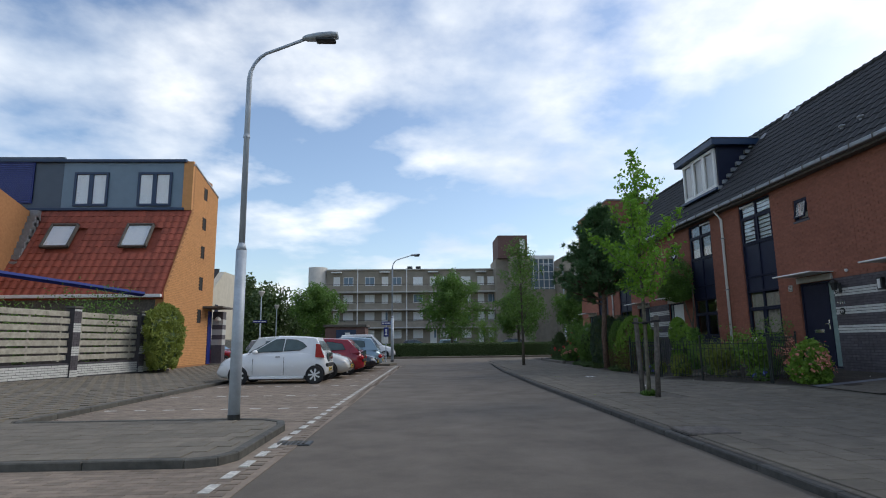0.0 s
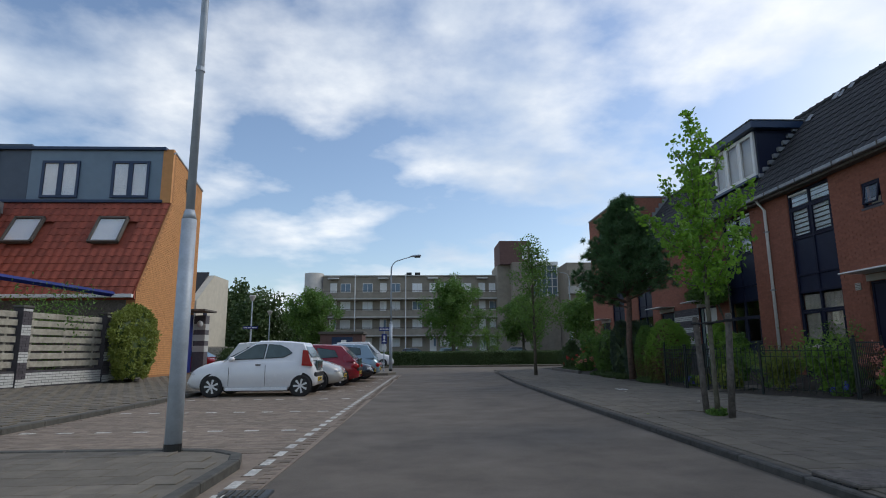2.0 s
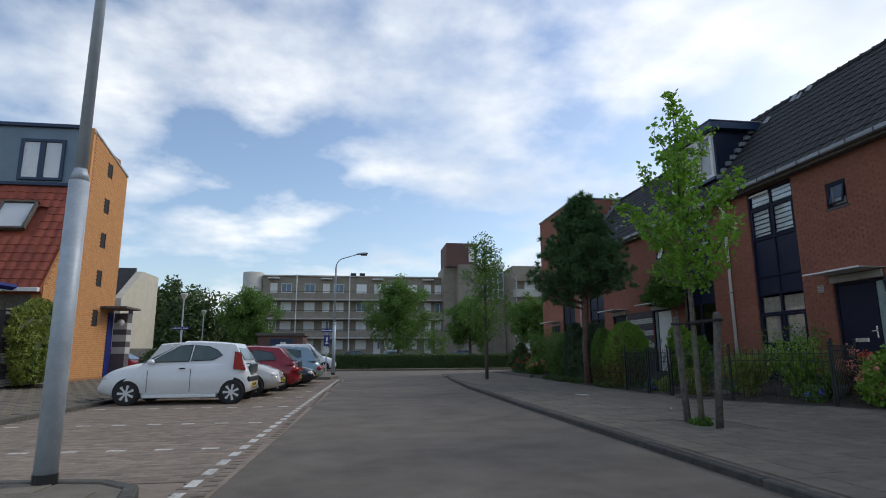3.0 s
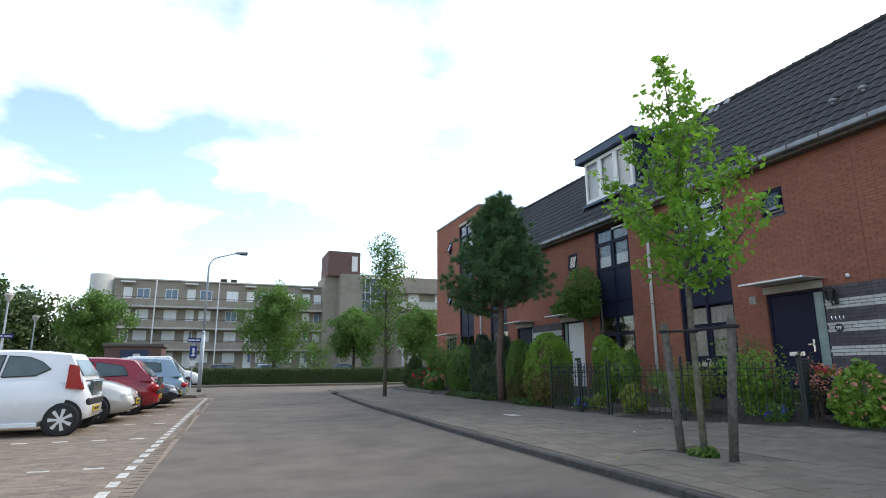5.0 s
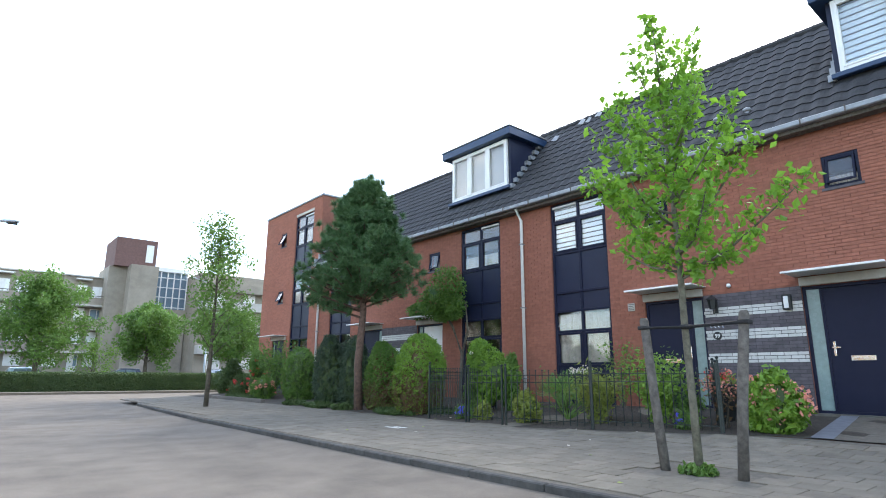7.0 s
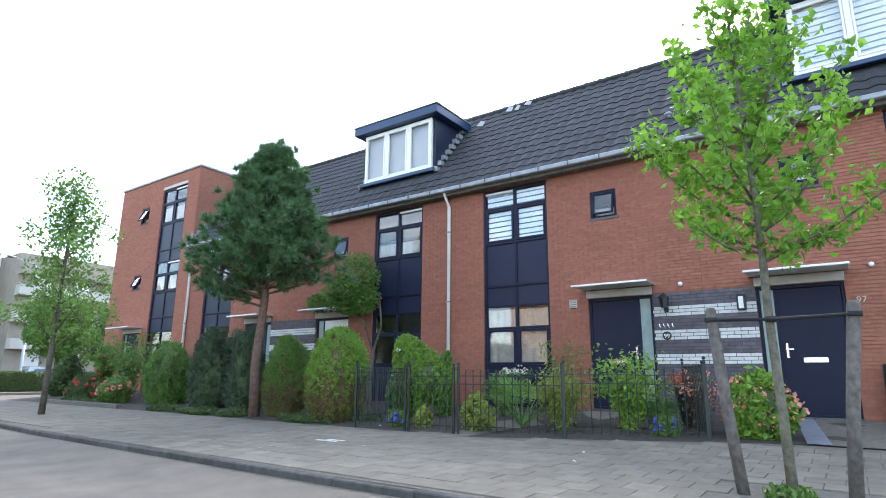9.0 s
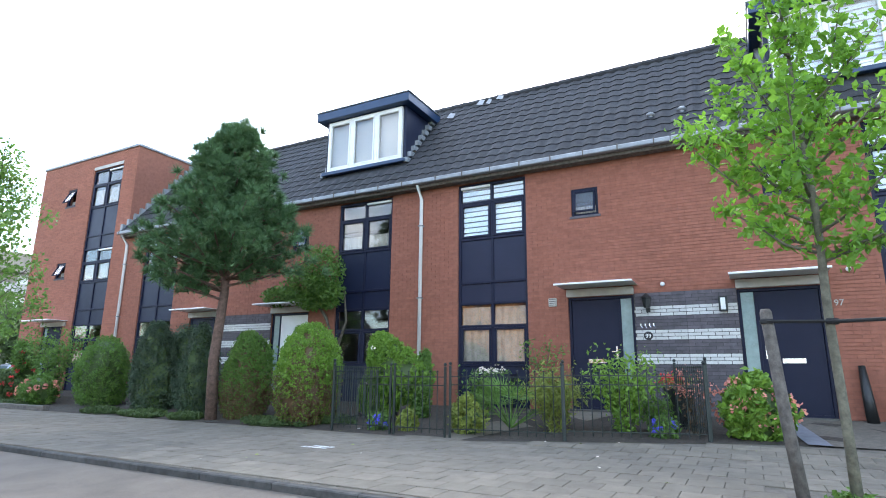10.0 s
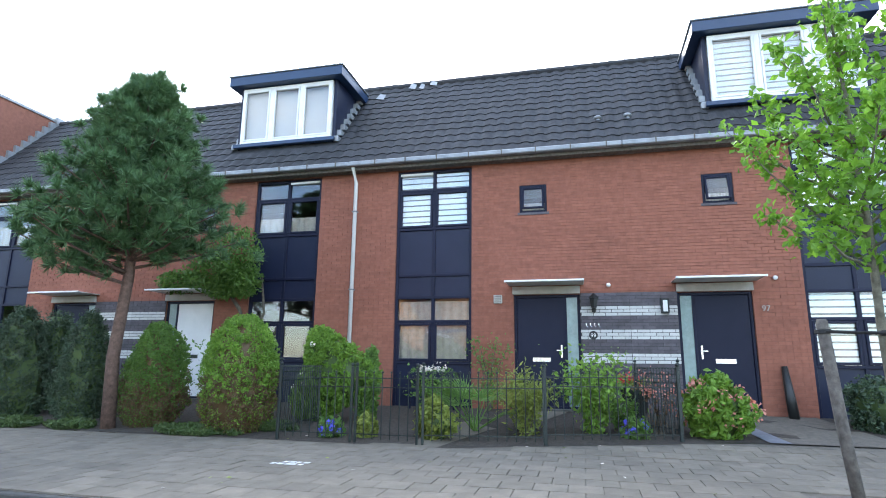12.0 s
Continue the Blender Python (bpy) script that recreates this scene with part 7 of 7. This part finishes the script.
th = thing("house_number", (0, 0, 0), "white metal house number on the brick wall", "sign")
wall_text("97", WALL_X - 0.022, 7.51, 2.35, 0.15, CREAM).parent = th
th = thing("house_number_plate", (0, 0, 0), "oval dark house number plate with pale figures", "sign")
s = Shape(); s.tube([(WALL_X - 0.03, 10.67, 1.9), (WALL_X - 0.012, 10.67, 1.9)], 0.085, 20); part("plate", s, BLACK, th)
wall_text("99", WALL_X - 0.036, 10.67, 1.86, 0.11, WHITE).parent = th
th = thing("wall_letters", (0, 0, 0), "small pale metal letters on the grey bricks", "sign")
for k in range(4):
    s = Shape(); s.tube([(WALL_X - 0.02, 10.53 + k * 0.08, 2.06), (WALL_X - 0.02, 10.56 + k * 0.08, 2.1), (WALL_X - 0.02, 10.5 + k * 0.08 + 0.06, 2.14)], 0.009, 5); part("letter", s, CHROME, th)


# railings
def railing(a, b, dense=False, name="garden_railing", label="dark green steel garden railing with round finials"):
    """A railing between two places on the ground."""
    z = gz((a[0] + b[0]) / 2) - 0.02
    L = math.hypot(b[0] - a[0], b[1] - a[1])
    th = thing(name, (a[0], a[1], z), label, "fence", "garden railings", turn=math.degrees(math.atan2(b[1] - a[1], b[0] - a[0])))
    for px in (0, L):
        s = Shape(); s.box((px - 0.018, -0.018, -0.05), (px + 0.018, 0.018, 1.1), 0, 0.005); s.ball((px, 0, 1.13), 0.028, 8); part("post", s, RAILGREEN, th)
    for zz in (0.14, 0.93, 0.80):
        s = Shape(); s.box((0.018, -0.005, zz), (L - 0.018, 0.005, zz + 0.014)); part("rail", s, RAILGREEN, th)
    n = int(L / (0.07 if dense else 0.125))
    base = Shape(); base.tube([(0, 0, 0.08), (0, 0, 1.0)], 0.008, 5); base.ball((0, 0, 1.02), 0.019, 6)
    me = base.mesh("bar", RAILGREEN)
    for k in range(1, n):
        part("bar", me, None, th, at=(L * k / n, 0.008, 0))


RAILGREEN = mat("dark_green_steel", (0.006, 0.014, 0.013), 0.4, var=0.1)
railing((8.5, 9.55), (7.85, 11.42))
railing((7.85, 11.44), (7.5, 13.12))
railing((7.48, 13.2), (7.47, 14.13), name="garden_gate", label="dark green steel garden gate with round finials")
railing((7.46, 14.2), (7.43, 15.35))
railing((7.45, 15.37), (9.6, 15.45), dense=True)
railing((8.53, 9.53), (9.5, 10.05), dense=True)

# garden paths
DGREYSTONE = mat("blue_grey_stone", (0.16, 0.17, 0.20), 0.7, var=0.1)
s = Shape()
path = [(7.32, 12.9), (7.32, 13.9), (8.6, 13.6), (9.6, 12.9), (11.1, 12.3), (11.1, 11.2), (9.9, 11.6), (8.8, 12.4)]
s.add([(x, y, ground_z(x) + 0.012) for x, y in path], [tuple(range(len(path)))])
whole("garden_path", s, TILE, "paved garden path to the front door", kind="structure")
s = Shape()
s.add([(8.6, 6.6, 0.262), (11.2, 6.9, 0.442), (11.2, 8.4, 0.442), (8.6, 8.25, 0.262)], [(3, 2, 1, 0)])
whole("entrance_path", s, SAND, "sandy brown entrance path", kind="structure")
s = Shape()
s.add([(8.6, 8.1, 0.268), (11.2, 8.42, 0.448), (11.2, 8.68, 0.448), (8.6, 8.38, 0.268)], [(3, 2, 1, 0)])
whole("path_edge", s, DGREYSTONE, "blue-grey stone edge of the entrance path", kind="structure")
s = Shape()
s.box((7.3, 24.0, 0.05), (7.45, 29.0, 0.28), 0, 0.01)
whole("garden_edging", s, STAKE, "low dark wooden edging of the corner garden", "edging")
# chalk mark and litter on the pavement
s = Shape()
for k in range(9):
    a, b2 = (k % 5) * 0.09 + random.uniform(-0.02, 0.02), (k // 5) * 0.13
    s.box((b2, a, 0), (b2 + 0.08, a + 0.05 + 0.02 * (k % 2), 0.003))
whole("chalk_mark", s, WHITE, "small white painted marks on the pavement", "pavement marking", at=(5.6, 13.98, 0.152))
rnd = random.Random(77)
for k in range(46):
    x = rnd.uniform(7.4, 10.6) if k < 34 else rnd.uniform(3.9, 7.2)
    y = rnd.uniform(8.4, 15.5)
    zz = ground_z(x) + (0.012 if x < 7.3 else 0.0)
    s = Shape(); s.add([(0, -0.03, 0.006), (0.02, 0, 0.014), (0, 0.03, 0.006), (-0.02, 0, 0.002)], [(0, 1, 2, 3)])
    ob = whole("fallen_leaf", s, LEAF_YELLOW if k % 3 else PETAL_WHITE, "small fallen leaf on the ground", "leaf", group="fallen leaves", at=(x, y, zz))
    ob.rotation_euler = (0, 0, rnd.uniform(0, 6))

# ---- kerbs, tiles, bricks: the many small pieces ----
kerb_line(EAST_KERB[1:9], pavement_e, inner=-1)
wk = [(-13.0, 2.8), (-1.85, 2.8), (-1.55, 2.92), (-1.42, 3.2), (-1.42, 5.3), (-1.52, 5.7), (-1.85, 5.98), (-2.5, 6.1), (-5.75, 6.1), (-5.75, 27.9)]
kerb_line(wk, pavement_w, z1=0.098, w=0.12)


def pieces(mesh_shape, places, name, m, parent, near):
    """The nearest places become objects that share one mesh; the rest is joined."""
    places = sorted(places, key=lambda q: (q.translation.x - near[0]) ** 2 + (q.translation.y - near[1]) ** 2)
    me = mesh_shape.mesh(name, m)
    for q in places[:290]:
        ob = part(name, me, None, parent)
        ob.matrix_local = q
    if len(places) > 290:
        joined(mesh_shape, places[290:], name + "_field", m, parent)


def in_poly(x, y, poly):
    c = False
    for (x0, y0), (x1, y1) in zip(poly, poly[1:] + poly[:1]):
        if (y0 > y) != (y1 > y) and x < (x1 - x0) * (y - y0) / (y1 - y0) + x0:
            c = not c
    return c


rnd = random.Random(12)
tile = Shape().box((0.003, 0.003, -0.02), (0.322, 0.322, 0.012), ch=0.004)
east = []
for i in range(15):
    for j in range(-8, 94):
        x = 3.80 + i * 0.325
        y = j * 0.325 + (i % 2) * 0.1625
        kx = 3.72 if y < 19 else 3.76 + (y - 19) * 0.055
        if x < kx + 0.02 or x > garden_edge(y) - 0.33 or (abs(x + 0.16 - 5.18) < 0.42 and abs(y + 0.16 - 8.28) < 0.5):
            continue
        m = Matrix.Translation((x, y, ground_z(x) + rnd.uniform(-0.0025, 0.0025))) @ Matrix.Rotation(rnd.uniform(-0.006, 0.006) - (0.069 if x > 7.2 else 0.008), 4, "Y") @ Matrix.Rotation(rnd.uniform(-0.004, 0.004), 4, "Z")
        east.append(m)
pieces(tile, east, "paving_tile", TILE, pavement_e, (5.3, 11.5))
west = []
inner = [(-5.9, 6.0), (-5.9, 27.5), (-13, 27.5), (-13, 2.95), (-1.9, 2.95), (-1.6, 3.3), (-1.58, 5.3), (-1.9, 5.85), (-2.6, 5.95)]
for i in range(36):
    for j in range(76):
        x, y = -13 + i * 0.325 + (j % 2) * 0.16, 2.95 + j * 0.325
        if all(in_poly(x + a, y + b, inner) for a in (0.0, 0.32) for b in (0, 0.32)):
            west.append(Matrix.Translation((x, y, ground_w(x) + rnd.uniform(-0.002, 0.002))))
pieces(tile, west, "paving_tile", TILE, pavement_w, (-2.6, 4.5))
clk = Shape().box((0.002, 0.002, -0.004), (0.208, 0.098, 0.010), ch=0.003)
brick_field = []
for i in range(24):
    for j in range(340):
        x, y = -5.7 + i * 0.21 + (j % 2) * 0.105, -1.5 + j * 0.1
        if 2.7 < y < 6.15 and not (x > -1.35) or y > 27 or x + 0.2 > bay_x(y) + 0.22:
            continue
        if y > 20 and i < 12:
            continue
        brick_field.append(Matrix.Translation((x, y, 0.004 + rnd.uniform(-0.0015, 0.0015))) @ Matrix.Rotation(rnd.uniform(-0.01, 0.01), 4, "Z"))
for i in range(22):
    for j in range(42):
        x, y = -10.3 + i * 0.21 + (j % 2) * 0.105, -1.5 + j * 0.1
        if x < -5.9:
            brick_field.append(Matrix.Translation((x, y, 0.004 + rnd.uniform(-0.0015, 0.0015))))
pieces(clk, brick_field, "paving_brick", KLINKER, bays, (-2.5, 7.5))
for job in PIECES_LATER:
    if job[0] == "tiles":
        pieces(PANTILE, job[1], "roof_tile", ROOFTILE, job[2], (11, 11))
    else:
        q, plane, mm, parent, b, lab = job
        std = Shape()
        j = 0.0055
        std.box((-0.012, j, j), (0.0, 0.235 - j, 0.0665 - j), ch=0.002)
        me = std.mesh("brick", mm)
        for u, z, w in q:
            ob = part("brick", me, None, parent, lab)
            y = b.y0 + b.s * u
            ob.location = (WALL_X - random.uniform(0.0, 0.0015), min(y, b.y0 + b.s * (u + w)), z)
            ob.scale = (1, w / 0.235, 1)
